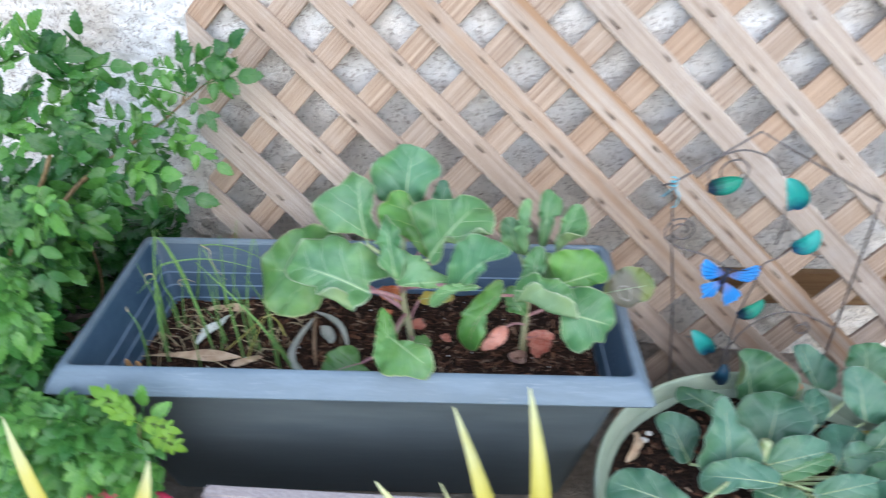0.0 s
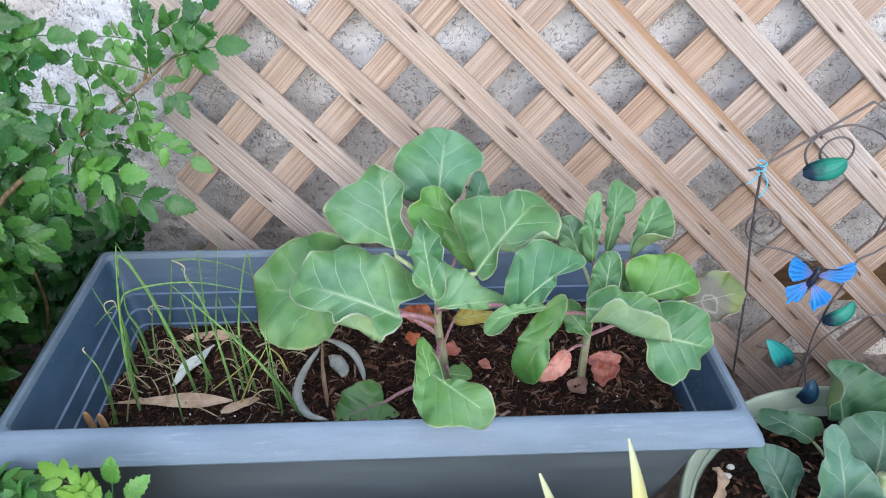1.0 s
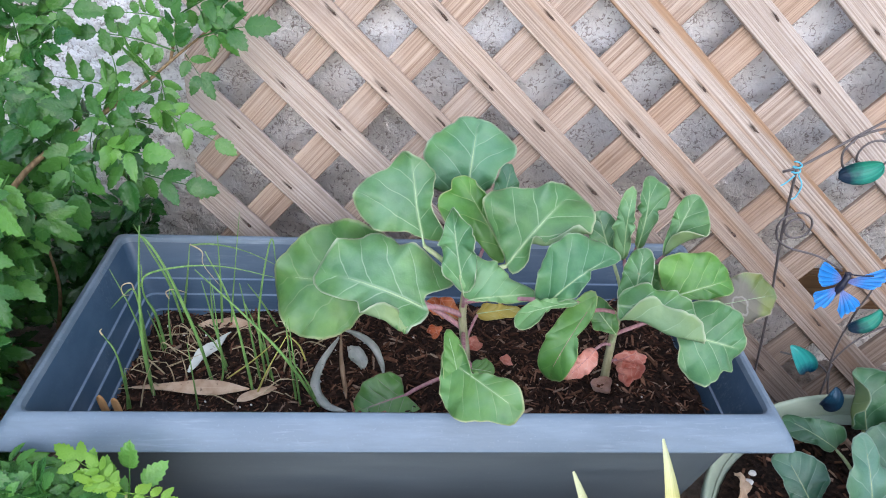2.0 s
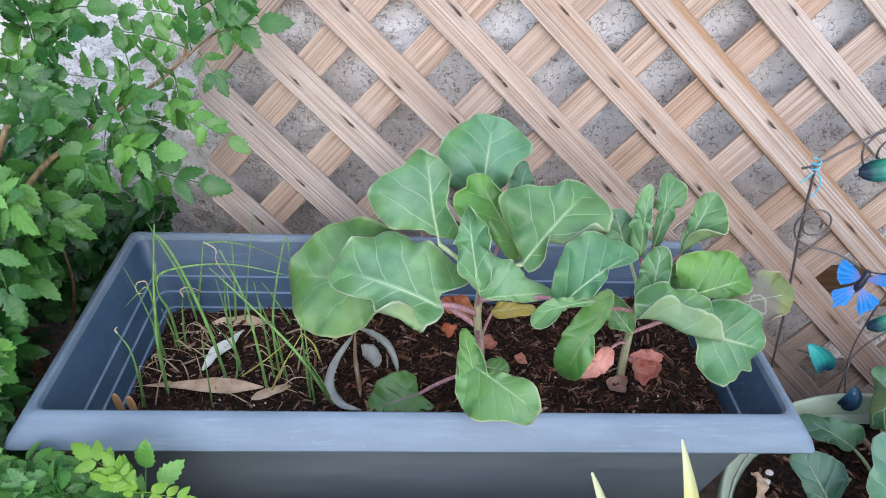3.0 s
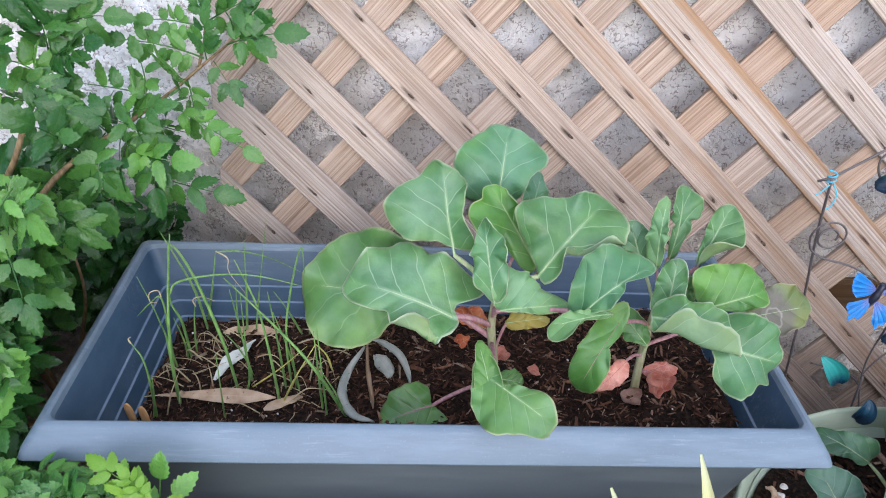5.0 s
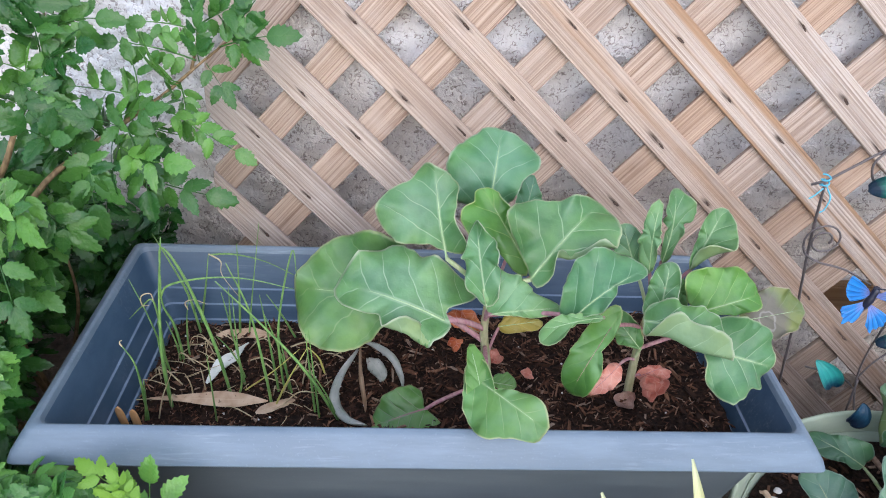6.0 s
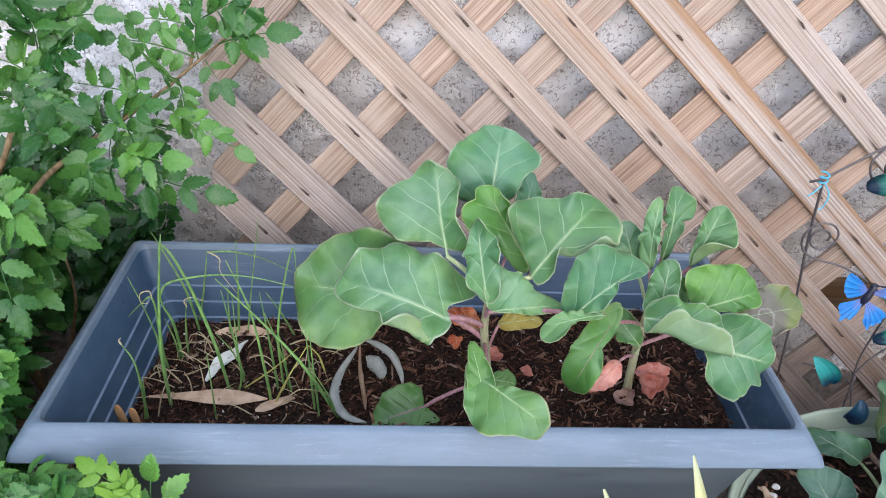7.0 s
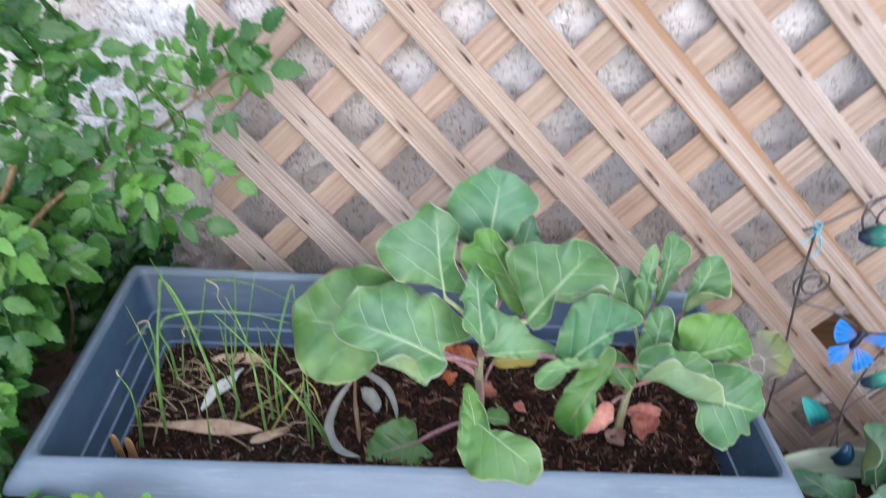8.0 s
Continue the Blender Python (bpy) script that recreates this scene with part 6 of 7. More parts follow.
# ---- chives and litter in the planter ----
def build_chives():
    plant = thing("chive_clump", (-0.33, -0.22, 0.21), "thin green chives with dry yellow tips in the planter", "herb")
    rng = random.Random(3)

    def stalk(points, mm, material):
        """A hollow blade through the points, thinning to its end."""
        line = smooth_line(points, 6)
        n = len(line) - 1
        bm = bmesh.new()
        tube(bm, line, [mm * 0.00118 * (0.9 + 0.1 * math.sin(7 * k / n)) * (1 - 0.72 * (k / n) ** 2.5) for k in range(n + 1)], 6)
        part("stalk", bm, material, plant, {"dry_straw": "dry straw-coloured stalk", "yellowed_chive": "yellowing stalk"}.get(material.name, ""))

    def straw(root, tip, sag, r, material):
        stalk(bend(root, (Vector(root) + Vector(tip)) / 2 + Vector(sag), tip, 3), r * 1000, material)

    stalk(((-0.305, -0.256, 0.203), (-0.308, -0.258, 0.287), (-0.322, -0.255, 0.367), (-0.337, -0.252, 0.398), (-0.347, -0.249, 0.370)), 1.5, chive_green)
    stalk(((-0.363, -0.275, 0.203), (-0.354, -0.278, 0.281), (-0.339, -0.277, 0.358), (-0.322, -0.275, 0.425)), 1.7, chive_green)
    stalk(((-0.375, -0.206, 0.203), (-0.371, -0.211, 0.266), (-0.377, -0.211, 0.297), (-0.370, -0.211, 0.335)), 1.4, chive_green)
    stalk(((-0.371, -0.160, 0.203), (-0.377, -0.155, 0.265), (-0.395, -0.145, 0.310), (-0.410, -0.135, 0.335)), 1.3, chive_green)
    stalk(((-0.383, -0.133, 0.203), (-0.389, -0.129, 0.244), (-0.403, -0.119, 0.267)), 1.1, chive_green)
    stalk(((-0.397, -0.207, 0.203), (-0.385, -0.214, 0.273), (-0.383, -0.217, 0.307), (-0.395, -0.219, 0.300), (-0.411, -0.222, 0.285)), 1.1, chive_green)
    stalk(((-0.380, -0.143, 0.203), (-0.360, -0.143, 0.269), (-0.350, -0.138, 0.311)), 1.3, chive_green)
    stalk(((-0.350, -0.138, 0.310), (-0.324, -0.132, 0.307), (-0.292, -0.125, 0.293), (-0.259, -0.118, 0.267)), 0.9, chive_green)
    stalk(((-0.339, -0.275, 0.357), (-0.328, -0.273, 0.371), (-0.291, -0.270, 0.378), (-0.255, -0.268, 0.376), (-0.214, -0.265, 0.363)), 0.9, chive_green)
    stalk(((-0.325, -0.164, 0.203), (-0.315, -0.162, 0.268), (-0.308, -0.154, 0.337)), 1.4, chive_green)
    stalk(((-0.315, -0.165, 0.203), (-0.303, -0.156, 0.264), (-0.284, -0.141, 0.356)), 1, chive_green)
    stalk(((-0.258, -0.270, 0.203), (-0.257, -0.271, 0.262), (-0.261, -0.267, 0.336), (-0.275, -0.263, 0.390)), 1.4, chive_green)
    stalk(((-0.184, -0.282, 0.203), (-0.212, -0.280, 0.273), (-0.246, -0.273, 0.321), (-0.287, -0.267, 0.372)), 1.5, chive_green)
    stalk(((-0.186, -0.282, 0.203), (-0.193, -0.284, 0.243), (-0.206, -0.282, 0.275)), 1, chive_green)
    stalk(((-0.251, -0.246, 0.203), (-0.247, -0.247, 0.280), (-0.236, -0.244, 0.336), (-0.219, -0.241, 0.390), (-0.220, -0.238, 0.358)), 1.2, chive_green)
    stalk(((-0.250, -0.165, 0.203), (-0.245, -0.165, 0.252), (-0.245, -0.160, 0.293)), 1.1, chive_green)
    stalk(((-0.254, -0.165, 0.203), (-0.269, -0.165, 0.248), (-0.284, -0.160, 0.273)), 1.1, chive_green)
    stalk(((-0.333, -0.168, 0.203), (-0.327, -0.168, 0.253), (-0.324, -0.163, 0.285)), 1, chive_green)
    stalk(((-0.381, -0.293, 0.203), (-0.373, -0.296, 0.259), (-0.373, -0.294, 0.292), (-0.380, -0.293, 0.313)), 1.2, chive_green)
    stalk(((-0.385, -0.293, 0.203), (-0.373, -0.297, 0.245), (-0.368, -0.297, 0.272)), 1.1, chive_green)
    stalk(((-0.311, -0.290, 0.203), (-0.304, -0.295, 0.253), (-0.299, -0.295, 0.306)), 0.9, chive_green)
    stalk(((-0.302, -0.254, 0.203), (-0.291, -0.255, 0.231), (-0.288, -0.251, 0.281), (-0.284, -0.247, 0.337)), 1.1, chive_green)
    stalk(((-0.247, -0.244, 0.203), (-0.243, -0.249, 0.250), (-0.244, -0.249, 0.288)), 1.1, chive_green)
    stalk(((-0.379, -0.206, 0.203), (-0.375, -0.211, 0.242), (-0.379, -0.211, 0.274)), 1.1, chive_green)
    stalk(((-0.389, -0.220, 0.203), (-0.382, -0.225, 0.254), (-0.380, -0.225, 0.286)), 1, chive_green)
    stalk(((-0.259, -0.270, 0.203), (-0.236, -0.275, 0.252), (-0.209, -0.275, 0.300)), 1, chive_yellow)
    stalk(((-0.204, -0.247, 0.240), (-0.208, -0.247, 0.261), (-0.218, -0.247, 0.276)), 1, chive_yellow)
    stalk(((-0.302, -0.246, 0.203), (-0.258, -0.251, 0.243), (-0.225, -0.251, 0.276)), 0.8, chive_yellow)
    stalk(((-0.236, -0.237, 0.203), (-0.226, -0.241, 0.239), (-0.219, -0.241, 0.269)), 0.8, chive_dry)
    stalk(((-0.350, -0.138, 0.311), (-0.338, -0.138, 0.301), (-0.340, -0.138, 0.282), (-0.325, -0.138, 0.249)), 0.7, chive_dry)
    stalk(((-0.379, -0.222, 0.311), (-0.379, -0.224, 0.321), (-0.387, -0.227, 0.320), (-0.388, -0.229, 0.310), (-0.379, -0.232, 0.312)), 0.6, chive_dry)
    stalk(((-0.380, -0.293, 0.312), (-0.381, -0.293, 0.317), (-0.378, -0.293, 0.320)), 0.7, chive_dry)
    stalk(((-0.337, -0.248, 0.203), (-0.333, -0.252, 0.233), (-0.333, -0.252, 0.248)), 0.7, chive_dry)
    stalk(((-0.373, -0.291, 0.203), (-0.356, -0.295, 0.247), (-0.340, -0.295, 0.279)), 0.8, chive_dry)
    stalk(((-0.347, -0.258, 0.203), (-0.342, -0.263, 0.233), (-0.345, -0.263, 0.249)), 0.8, chive_dry)
    stalk(((-0.349, -0.215, 0.294), (-0.350, -0.215, 0.303), (-0.340, -0.215, 0.307), (-0.327, -0.215, 0.302)), 0.6, chive_dry)
    stalk(((-0.403, -0.227, 0.203), (-0.393, -0.231, 0.223), (-0.375, -0.231, 0.209), (-0.344, -0.231, 0.221), (-0.318, -0.231, 0.233)), 0.7, chive_dry)
    stalk(((-0.398, -0.225, 0.203), (-0.373, -0.231, 0.207), (-0.346, -0.233, 0.220)), 0.6, chive_dry)
    stalk(((-0.256, -0.270, 0.203), (-0.230, -0.275, 0.236), (-0.217, -0.275, 0.241), (-0.195, -0.275, 0.237)), 0.7, chive_dry)
    for k in range(10):
        x, y = ((-0.365, -0.262), (-0.375, -0.212), (-0.305, -0.24), (-0.25, -0.25), (-0.21, -0.27))[k % 5]
        x, y, h, lean = x + rng.uniform(-0.010, 0.010), y + rng.uniform(-0.012, 0.012), rng.uniform(0.05, 0.14), rng.uniform(-0.035, 0.025)
        straw((x, y, 0.203), (x + lean, y + 0.01, 0.205 + h), (-0.3 * lean, 0, 0.01), rng.uniform(0.0009, 0.0013), chive_green)
    # dry straw lying about the clumps
    for k in range(30):
        x, y = rng.uniform(-0.40, -0.19), rng.uniform(-0.29, -0.18)
        z = 0.212 + 0.01 * rng.random()
        a, l = rng.uniform(0, 6.28), rng.uniform(0.015, 0.055)
        straw((x, y, z), (x + l * math.cos(a), y + 0.5 * l * math.sin(a), z + rng.uniform(-0.004, 0.018)), (rng.uniform(-0.008, 0.008), 0, rng.uniform(0.0, 0.018)), rng.uniform(0.0004, 0.0009), chive_dry)
    for k in range(16):
        x, y = rng.uniform(-0.40, -0.20), rng.uniform(-0.27, -0.17)
        w, h = rng.uniform(-0.05, 0.05), rng.uniform(0.02, 0.05)
        straw((x, y, 0.213), (x + w, y + rng.uniform(-0.02, 0.01), 0.216), (0.3 * w, 0, h), rng.uniform(0.0004, 0.0008), chive_dry)


def dry_leaf(name, label, base, tip, width, normal, lift, material, seed, cup=0.25, squash=0.9):
    bm, spine = blade_mesh(base, tip, width, normal, lift, cup, 0.0025, seed, 24, 8, squash, 1.0, ragged=0.8)
    tagged(part(name, bm, material), label, "fallen leaf", "fallen leaves")


def ribbon(name, label, points, width, material):
    """A narrow dry leaf that curls along its length and hollows across it."""
    line = smooth_line(points, 8)
    n = len(line) - 1
    bm = bmesh.new()
    uv = bm.loops.layers.uv.new("UVMap")
    rows, where = [], {}
    for i, p in enumerate(line):
        way = (line[min(i + 1, n)] - line[max(i - 1, 0)]).normalized()
        face = Vector((0.15, -0.62, 0.76))
        side = way.cross(face).normalized()
        up = side.cross(way)
        half = width / 2 * max(0.05, math.sin(math.pi * (0.04 + 0.93 * i / n))) ** 0.8 * (1 + 0.16 * noise.noise((i * 0.35, width * 900, 2.0)))
        row = []
        for k in range(5):
            v = k / 2 - 1
            q = bm.verts.new(p + side * v * half + up * (0.22 * half * v * v + 0.0016 * math.sin(8 * i / n + 2.4 * v)))
            where[q] = (i / n, k / 4)
            row.append(q)
        rows.append(row)
    for a, b in zip(rows, rows[1:]):
        for k in range(4):
            f = bm.faces.new((a[k], a[k + 1], b[k + 1], b[k]))
            for loop in f.loops:
                loop[uv].uv = where[loop.vert]
    bmesh.ops.solidify(bm, geom=list(bm.faces), thickness=0.0005)
    tagged(part(name, bm, material), label, "fallen leaf", "fallen leaves")


def build_litter():
    dry_leaf("gum_leaf", "long tan dry gum leaf lying on the soil", (-0.387, -0.270, 0.218), (-0.261, -0.270, 0.220), 0.0145, (0, -0.45, 0.9), 0.004, dry_tan, 1, 0.15, 1.45)
    dry_leaf("gum_leaf", "tan dry gum leaf lying behind the chives", (-0.350, -0.168, 0.216), (-0.280, -0.162, 0.214), 0.014, (0, -0.3, 1), 0.003, dry_tan, 2)
    dry_leaf("pale_leaf", "pale grey-green fallen leaf among the chives", (-0.332, -0.250, 0.222), (-0.305, -0.185, 0.222), 0.016, (-0.2, -0.5, 0.9), 0.004, dry_grey, 3)
    grey, tan = "grey curled strap-shaped dry leaf lying on the soil", "thin tan curled dry leaf hanging to the soil"
    for line, width, material, label in (
        ([(-0.176, -0.205, 0.236), (-0.190, -0.236, 0.228), (-0.192, -0.266, 0.224), (-0.177, -0.289, 0.220), (-0.154, -0.297, 0.219)], 0.0105, dry_grey, grey),
        ([(-0.174, -0.200, 0.240), (-0.171, -0.226, 0.230), (-0.166, -0.248, 0.224), (-0.161, -0.266, 0.219), (-0.159, -0.276, 0.215)], 0.0052, dry_tan, tan),
        ([(-0.178, -0.192, 0.238), (-0.156, -0.198, 0.234), (-0.138, -0.210, 0.228), (-0.128, -0.226, 0.219), (-0.124, -0.240, 0.214)], 0.0080, dry_grey, grey),
        ([(-0.166, -0.208, 0.226), (-0.158, -0.216, 0.224), (-0.150, -0.226, 0.221), (-0.147, -0.236, 0.219)], 0.0170, dry_grey, "broad torn grey-green dry leaf on the soil"),
    ):
        ribbon("curled_leaf", label, line, width, material)
    dry_leaf("bark_strip", "brown strip of dry leaf on the soil", (-0.27, -0.285, 0.218), (-0.235, -0.262, 0.214), 0.010, (0, -0.5, 0.9), 0.003, dry_tan, 7)
    rng = random.Random(8)
    for x, y, lean in ((-0.394, -0.309, -0.002), (-0.379, -0.312, -0.001)):
        stick = bmesh.new()
        rings = []
        for z, w in ((0.19, 1.0), (0.235, 1.0), (0.2400, 0.95), (0.2435, 0.78), (0.2455, 0.5), (0.2465, 0.12)):
            at = Vector((x + lean * (z - 0.20) / 0.05, y, z))
            rings.append([at + Vector((0.0046 * w * math.cos(a), 0.0012 * math.sin(a), 0)) for a in [2 * math.pi * k / 10 for k in range(10)]])
        loft(stick, rings, True, True)
        tagged(part("wooden_stick", stick, stick_wood), "short flat orange wooden stick standing in the soil", "stick", "sticks in the planter")


build_chives()
build_litter()
for start, end, seed in (((0.246, -0.318, 0.106), (0.262, -0.287, 0.116), 31), ((0.262, -0.300, 0.108), (0.258, -0.275, 0.114), 32)):
    dry_leaf("dead_leaf", "curled brown dead leaf on the soil of the round pot", start, end, 0.013, (0.3, -0.5, 0.8), 0.007, dry_tan, seed, 0.5)


# ---- ornament on wire ----
def build_ornament():
    ornament = thing("garden_stake", (0.345, -0.105, -0.02), "dark wire garden stake with a blue butterfly and teal leaves", "garden ornament")

    def rod(points, r=0.0014, name="wire", material=wire, smooth=True):
        bm = bmesh.new()
        tube(bm, smooth_line(points, 6) if smooth else points, r, 6)
        return part(name, bm, material, ornament)

    rod([(0.352, -0.10, -0.03), (0.341, -0.105, 0.045), (0.322, -0.115, 0.22), (0.305, -0.125, 0.33), (0.297, -0.13, 0.411)], 0.0015, "upright")
    rod([(0.556, -0.10, -0.03), (0.553, -0.115, 0.22), (0.548, -0.13, 0.385)], 0.0015, "upright")
    rod([(0.284, -0.13, 0.407), (0.297, -0.13, 0.411), (0.389, -0.13, 0.480), (0.438, -0.13, 0.451), (0.548, -0.13, 0.385)], 0.0014, "roof_wire", smooth=False)
    rod([(0.345, -0.132, 0.447), (0.362, -0.132, 0.455), (0.381, -0.132, 0.456), (0.407, -0.132, 0.445), (0.425, -0.132, 0.423)], 0.0013)
    rod([(0.345, -0.132, 0.447), (0.335, -0.134, 0.432), (0.340, -0.135, 0.415), (0.352, -0.136, 0.412)], 0.0012)

    def spiral(c, r, turns, start, inner=0.25):
        n = int(turns * 18)
        return [Vector((c[0] + r * (1 - (1 - inner) * k / n) * math.cos(start - 2 * math.pi * turns * k / n), c[1], c[2] + r * (1 - (1 - inner) * k / n) * math.sin(start - 2 * math.pi * turns * k / n))) for k in range(n + 1)]

    rod(spiral((0.367, -0.133, 0.428), 0.017, 1.0, 3.6, 0.9), 0.0012, smooth=False)
    rod(spiral((0.315, -0.131, 0.341), 0.0205, 1.65, 3.5, 0.34), 0.0012, smooth=False)
    rod([(0.2958, -0.131, 0.334), (0.301, -0.131, 0.323), (0.317, -0.131, 0.313), (0.340, -0.132, 0.307), (0.357, -0.133, 0.300), (0.378, -0.135, 0.287)], 0.0013)
    rod([(0.437, -0.13, 0.378), (0.442, -0.13, 0.35), (0.437, -0.13, 0.32)], 0.0012)
    rod([(0.462, -0.13, 0.318), (0.445, -0.13, 0.30), (0.428, -0.13, 0.287), (0.421, -0.13, 0.25), (0.413, -0.13, 0.215), (0.406, -0.135, 0.15), (0.405, -0.17, 0.09)], 0.0012)
    rod([(0.500, -0.13, 0.30), (0.462, -0.13, 0.318), (0.475, -0.13, 0.335)], 0.0012)
    rod([(0.408, -0.132, 0.145), (0.423, -0.13, 0.173), (0.445, -0.13, 0.197), (0.469, -0.13, 0.208), (0.498, -0.13, 0.205), (0.552, -0.115, 0.17)], 0.0012)
    rod(spiral((0.500, -0.13, 0.180), 0.011, 1.2, 1.5, 0.6), 0.0012, smooth=False)
    rod([(0.408, -0.135, 0.13), (0.395, -0.138, 0.145), (0.375, -0.14, 0.158), (0.345, -0.13, 0.160)], 0.0012)
    rod([(0.390, -0.165, 0.09), (0.392, -0.16, 0.13), (0.398, -0.15, 0.16)], 0.0013)

    def metal_leaf(base, tip, width, normal, material, label, seed):
        base, tip = Vector(base), Vector(tip)
        bm, spine = blade_mesh(base, tip, width * 1.05, normal, 0.006, 0.45, 0.0, seed, 16, 12, 0.80, 0.72, ragged=0.15, sway=0.003)
        bmesh.ops.solidify(bm, geom=list(bm.faces), thickness=0.0012)
        part("metal_leaf", bm, material, ornament, label)

    metal_leaf((0.336, -0.138, 0.408), (0.376, -0.138, 0.421), 0.024, (0.0, -0.8, 0.5), green_enamel, "dark blue and green enamelled metal leaf", 1)
    metal_leaf((0.444, -0.138, 0.378), (0.428, -0.138, 0.422), 0.031, (0.1, -0.9, 0.3), teal, "teal enamelled metal leaf with a dark base", 2)
    metal_leaf((0.455, -0.138, 0.320), (0.480, -0.138, 0.349), 0.027, (0.1, -0.9, 0.4), teal, "teal enamelled metal leaf with a dark base", 3)
    metal_leaf((0.406, -0.140, 0.209), (0.437, -0.136, 0.234), 0.0195, (0.0, -0.8, 0.5), green_enamel, "dark blue and green enamelled metal leaf", 4)
    metal_leaf((0.378, -0.142, 0.139), (0.350, -0.138, 0.178), 0.027, (-0.1, -0.9, 0.4), teal, "teal enamelled metal leaf with a dark base", 5)
    metal_leaf((0.376, -0.196, 0.137), (0.385, -0.192, 0.165), 0.021, (-0.2, -0.8, 0.5), navy_enamel, "dark navy enamelled metal leaf", 6)

    body = bmesh.new()
    tube(body, bend((0.3815, -0.143, 0.291), (0.377, -0.147, 0.274), (0.3705, -0.143, 0.256), 8), [0.002, 0.0040, 0.0034, 0.0040, 0.0046, 0.0042, 0.0036, 0.0028, 0.0012], 8)
    insect = part("butterfly", body, black_enamel, ornament, "blue enamelled metal butterfly with a black body")

    def wing(root, tip, spread, ribs, tail, skew, tail_at=0.82):
        """A fan of pressed sheet metal, ribbed from the root and scalloped at its edge."""
        root, tip = Vector(root), Vector(tip)
        length = (tip - root).length
        ahead = (tip - root) / length
        out = Vector((0, -0.93, 0.36))
        side = ahead.cross(out).normalized()
        out = side.cross(ahead)
        bm = bmesh.new()
        uv = bm.loops.layers.uv.new("UVMap")
        na, nr, where, rows = ribs * 6, 8, {}, []
        for i in range(na + 1):
            v = i / na
            ang = radians(spread) * (2 * v - 1)
            wave = 0.5 + 0.5 * math.cos(2 * math.pi * ribs * v + math.pi)
            reach = length * (0.86 + 0.16 * math.sin(math.pi * v) ** 0.6 + 0.05 * wave + tail * max(0.0, 1 - abs(v - tail_at) / 0.12)) * (1 + skew * (v - 0.5))
            row = []
            for k in range(nr + 1):
                r = 0.06 + 0.94 * k / nr
                p = root + (ahead * math.cos(ang) + side * math.sin(ang) * (1.15 - 0.15 * r)) * reach * r
                p += out * (0.0011 * (wave - 0.5) * r + 0.004 * math.sin(math.pi * r * 0.8))
                q = bm.verts.new(p)
                where[q] = (r, v)
                row.append(q)
            rows.append(row)
        for a, b in zip(rows, rows[1:]):
            for k in range(nr):
                face = bm.faces.new((a[k], a[k + 1], b[k + 1], b[k]))
                for loop in face.loops:
                    loop[uv].uv = where[loop.vert]
        bmesh.ops.solidify(bm, geom=list(bm.faces), thickness=0.0008)
        part("wing", bm, blue_enamel, insect, "bright blue ribbed metal wing")

    wing((0.3775, -0.142, 0.281), (0.3430, -0.152, 0.293), 25, 5, 0.0, 0.36)
    wing((0.3755, -0.142, 0.271), (0.3520, -0.152, 0.255), 26, 4, 0.22, 0.10, 0.40)
    wing((0.3790, -0.142, 0.278), (0.4150, -0.150, 0.285), 21, 5, 0.0, -0.42)
    wing((0.3785, -0.142, 0.268), (0.3920, -0.152, 0.244), 30, 4, 0.20, 0.0)
    for sgn, end in ((-1, (0.369, -0.155, 0.299)), (1, (0.402, -0.152, 0.293))):
        bm = bmesh.new()
        tube(bm, bend((0.381, -0.144, 0.289), (0.384, -0.158, 0.297), end, 6), 0.0009, 5)
        part("antenna", bm, black_enamel, insect, "thin black antenna")
    knot = bmesh.new()
    tube(knot, [Vector((0.297 + 0.004 * math.cos(a), -0.13 + 0.004 * math.sin(a), 0.404 + 0.0009 * a)) for a in [0.6 * k for k in range(26)]], 0.0009, 5)
    tube(knot, smooth_line([(0.299, -0.134, 0.405), (0.304, -0.136, 0.395), (0.302, -0.136, 0.382), (0.298, -0.136, 0.378)], 5), 0.0008, 5)
    tube(knot, smooth_line([(0.295, -0.134, 0.405), (0.288, -0.136, 0.398), (0.283, -0.136, 0.394)], 5), 0.0008, 5)
    part("twine", knot, twine, ornament, "light blue twine tied round the corner")


build_ornament()


# ---- things in front of the planter ----
def strap(plant, root, tip, width, normal, lift, seed):
    bm, spine = blade_mesh(root, tip, width * 1.12, normal, lift, 0.45, 0.001, seed, 24, 6, 0.62, 0.85, sway=0.010)
    part("leaf", bm, yellow_leaf, plant)


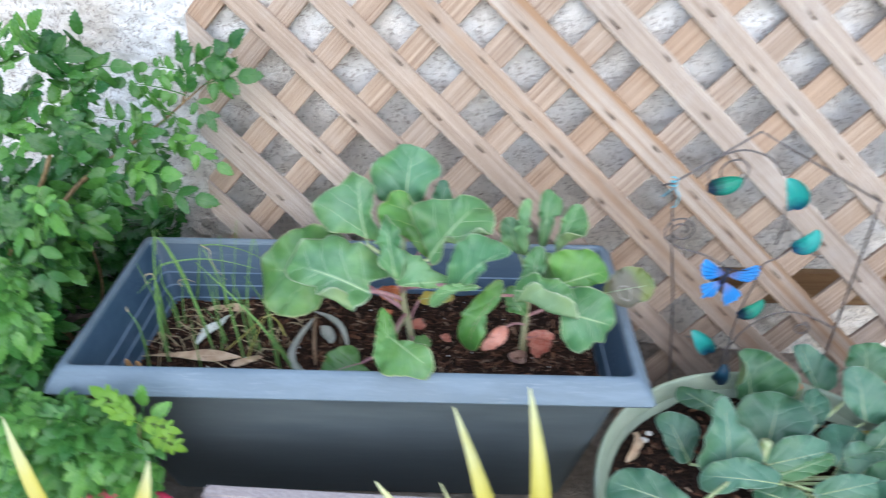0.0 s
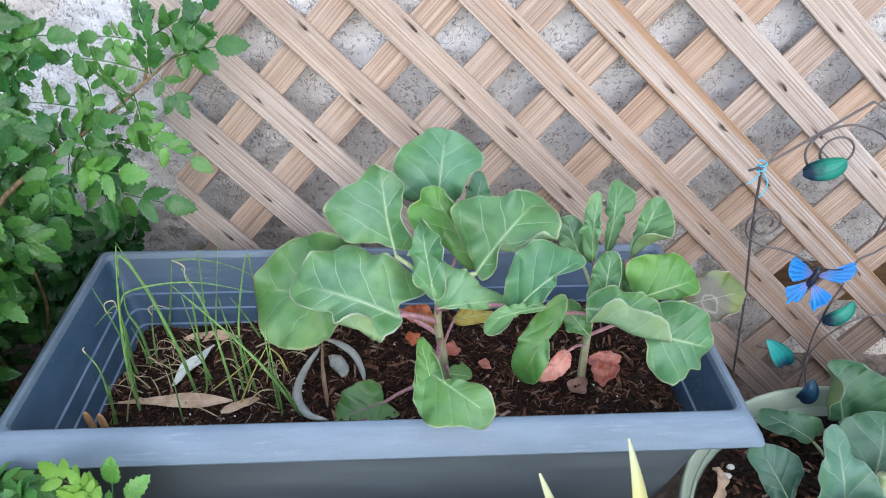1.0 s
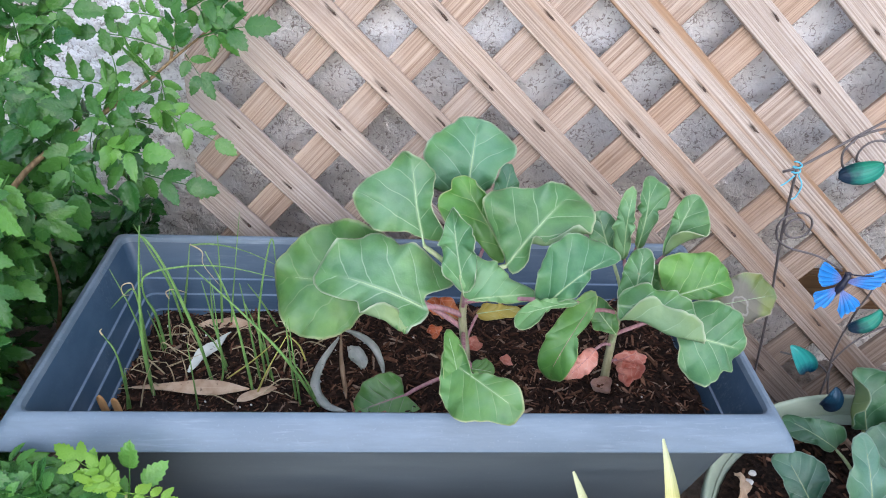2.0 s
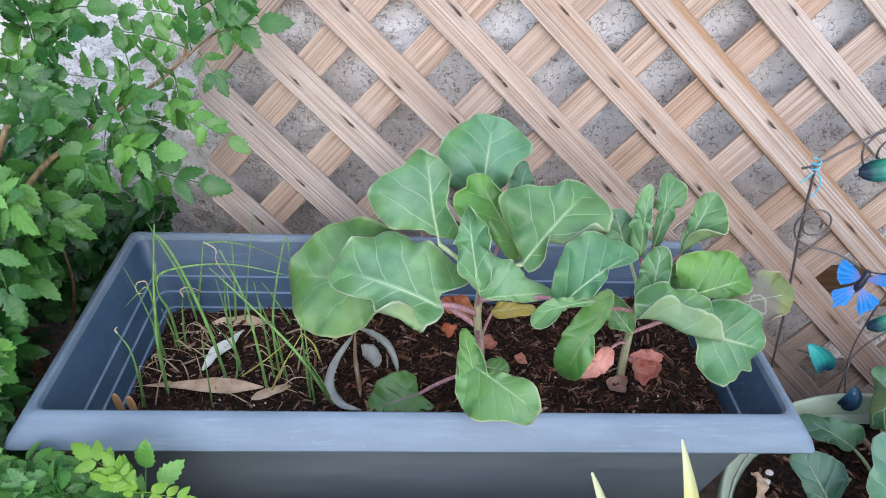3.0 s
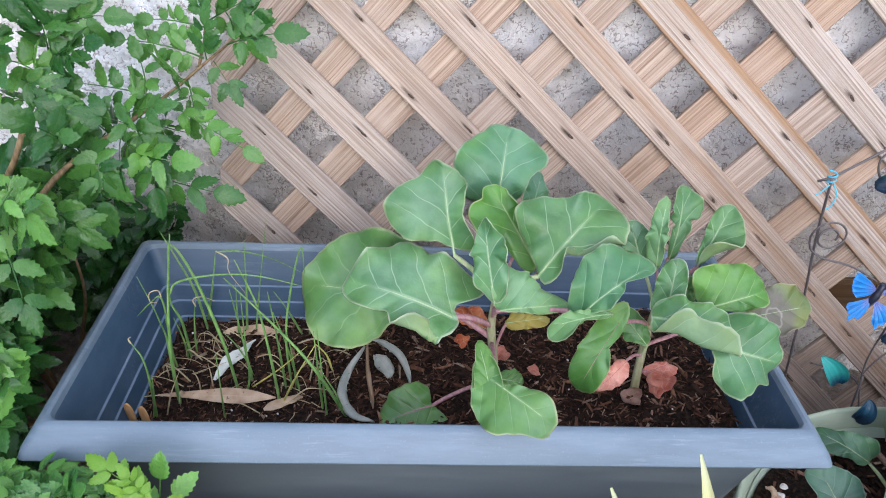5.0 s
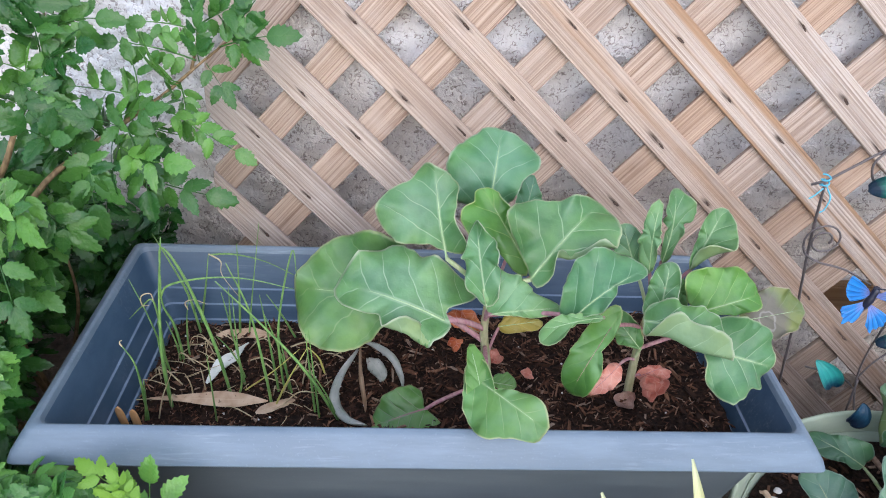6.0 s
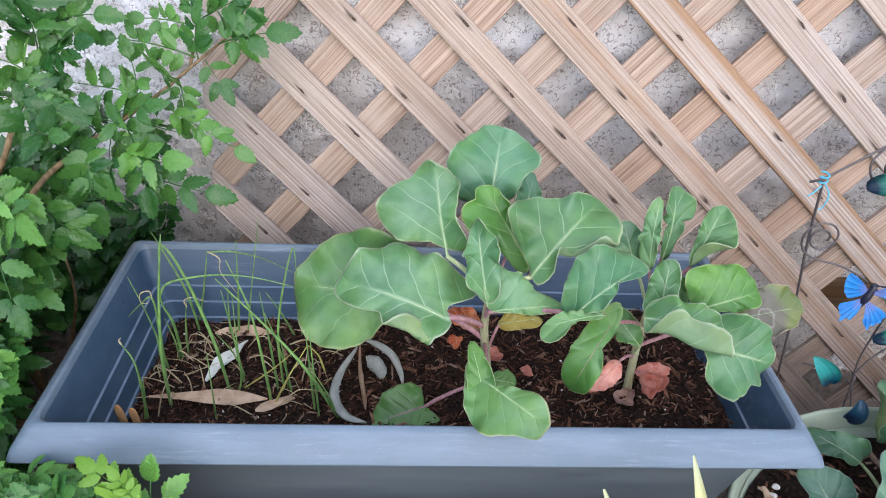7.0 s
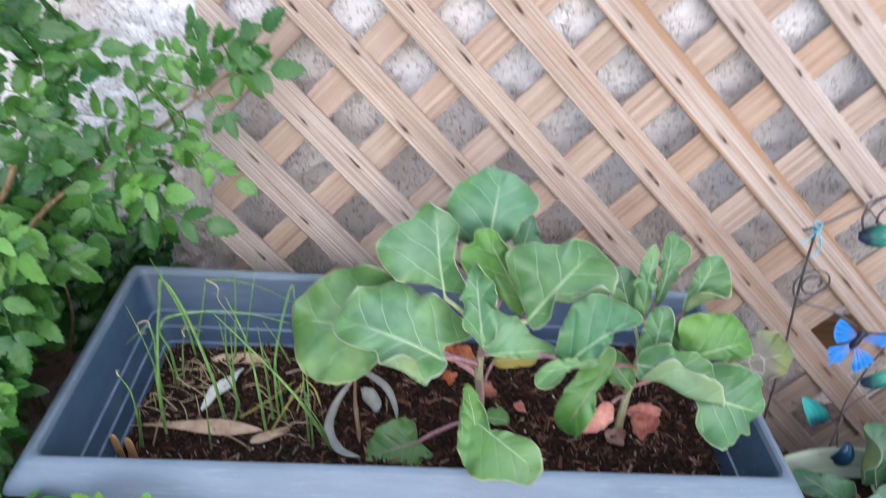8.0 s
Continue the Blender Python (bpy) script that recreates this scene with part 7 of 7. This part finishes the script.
def build_front():
    pot = thing("flower_pot", (-0.335, -0.545, 0.0), "bright pink plastic flower pot", "plant pot")
    c = Vector((-0.335, -0.545, 0))
    bm = bmesh.new()
    loft(bm, [round_ring(r, z, 36, c) for r, z in ((0.066, 0.012), (0.07, 0.010), (0.073, 0.016), (0.091, 0.15), (0.0915, 0.158), (0.089, 0.158), (0.08, 0.10))], True, True)
    part("bowl", bm, pink_plastic, pot)
    bm = bmesh.new()
    loft(bm, [round_ring(r, z, 36, c) for r, z in ((0.0905, 0.148), (0.098, 0.152), (0.101, 0.158), (0.101, 0.172), (0.098, 0.177), (0.093, 0.176), (0.0895, 0.156))])
    part("rim", bm, pink_plastic, pot, "rolled rim of the pot")
    bm = bmesh.new()
    loft(bm, [round_ring(r, 0.150 + 0.004 * math.sin(r * 90), 36, c) for r in (0.0885, 0.06, 0.03, 0.004)], False, True)
    tagged(part("flower_pot_soil", bm, soil_dark), "dark soil in the pink pot", "soil", kind="stuff")
    plant = thing("strap_leaf_plant", (-0.335, -0.545, 0.15), "yellow strap-leaved plant in the pink pot", "plant", "yellow strap-leaved plants")
    strap(plant, (-0.345, -0.545, 0.145), (-0.432, -0.470, 0.312), 0.026, (-0.3, -0.7, 0.6), 0.012, 1)
    strap(plant, (-0.330, -0.545, 0.145), (-0.266, -0.494, 0.284), 0.026, (0.3, -0.7, 0.6), 0.008, 2)
    strap(plant, (-0.335, -0.555, 0.145), (-0.350, -0.60, 0.27), 0.024, (0.0, 0.7, 0.6), 0.01, 3)
    crate = thing("wooden_crate", (-0.03, -0.54, 0.0), "low box of weathered grey-brown boards", "crate")
    for size, at in (((0.44, 0.018, 0.182), (-0.03, -0.452, 0.093)), ((0.44, 0.018, 0.182), (-0.03, -0.648, 0.093)), ((0.018, 0.177, 0.182), (-0.241, -0.55, 0.093)), ((0.018, 0.177, 0.182), (0.181, -0.55, 0.093))):
        bm = bmesh.new()
        box(bm, size, Matrix.Translation(at))
        bmesh.ops.bevel(bm, geom=list(bm.edges), offset=0.003, segments=2, affect="EDGES")
        part("board", bm, old_board, crate, smooth=False)
    bm = bmesh.new()
    xs, ys = [-0.232 + 0.0202 * k for k in range(21)], [-0.639 + 0.0178 * k for k in range(11)]
    grid = [[bm.verts.new((x, y, 0.118 + 0.008 * noise.noise((x * 25, y * 25, 9)))) for x in xs] for y in ys]
    for a, b in zip(grid, grid[1:]):
        for j in range(len(xs) - 1):
            bm.faces.new((a[j], a[j + 1], b[j + 1], b[j]))
    tagged(part("crate_soil", bm, soil_dark), "dark soil filling the wooden crate", "soil", kind="stuff")
    plant = thing("strap_leaf_plant", (0.09, -0.52, 0.115), "yellow-green strap-leaved plant in the wooden crate", "plant", "yellow strap-leaved plants")
    strap(plant, (0.104, -0.520, 0.11), (0.045, -0.448, 0.331), 0.024, (-0.2, -0.8, 0.4), 0.006, 4)
    strap(plant, (0.122, -0.515, 0.11), (0.119, -0.408, 0.322), 0.024, (0.1, -0.8, 0.4), 0.010, 5)
    strap(plant, (0.075, -0.525, 0.11), (0.030, -0.475, 0.25), 0.012, (-0.3, -0.8, 0.4), 0.004, 6)
    strap(plant, (0.080, -0.53, 0.11), (-0.037, -0.478, 0.250), 0.020, (-0.3, -0.8, 0.5), 0.012, 7)
    strap(plant, (0.095, -0.53, 0.11), (0.16, -0.56, 0.27), 0.022, (0.3, 0.6, 0.5), 0.012, 8)


build_front()


def build_debris():
    """Twigs and dead leaves on the dirt between the planter and the lattice."""
    rng = random.Random(77)
    for k in range(26):
        x, y = rng.uniform(0.27, 0.62), rng.uniform(-0.17, -0.12)
        z = ground_height(x, y)
        a, l = rng.uniform(0, 6.28), rng.uniform(0.02, 0.05)
        bm = bmesh.new()
        tube(bm, bend((x, y, z + 0.003), (x + 0.5 * l * math.cos(a), y + 0.2 * l * math.sin(a), z + 0.006 + 0.006 * rng.random()), (x + l * math.cos(a), y + 0.4 * l * math.sin(a), z + 0.003), 4), rng.uniform(0.0006, 0.0016), 5)
        tagged(part("twig", bm, shrub_bark), "thin brown dry twig on the dirt", "twig", "twigs on the dirt")
    for k in range(8):
        x, y = rng.uniform(0.28, 0.55), rng.uniform(-0.18, -0.11)
        z = ground_height(x, y) + 0.006
        a = rng.uniform(0, 6.28)
        dry_leaf("dead_leaf", "curled brown dead leaf on the dirt", (x, y, z), (x + 0.04 * math.cos(a), y + 0.03 * math.sin(a), z + 0.004), 0.016, (0, -0.3, 1), 0.004, dry_tan, 90 + k)


build_debris()
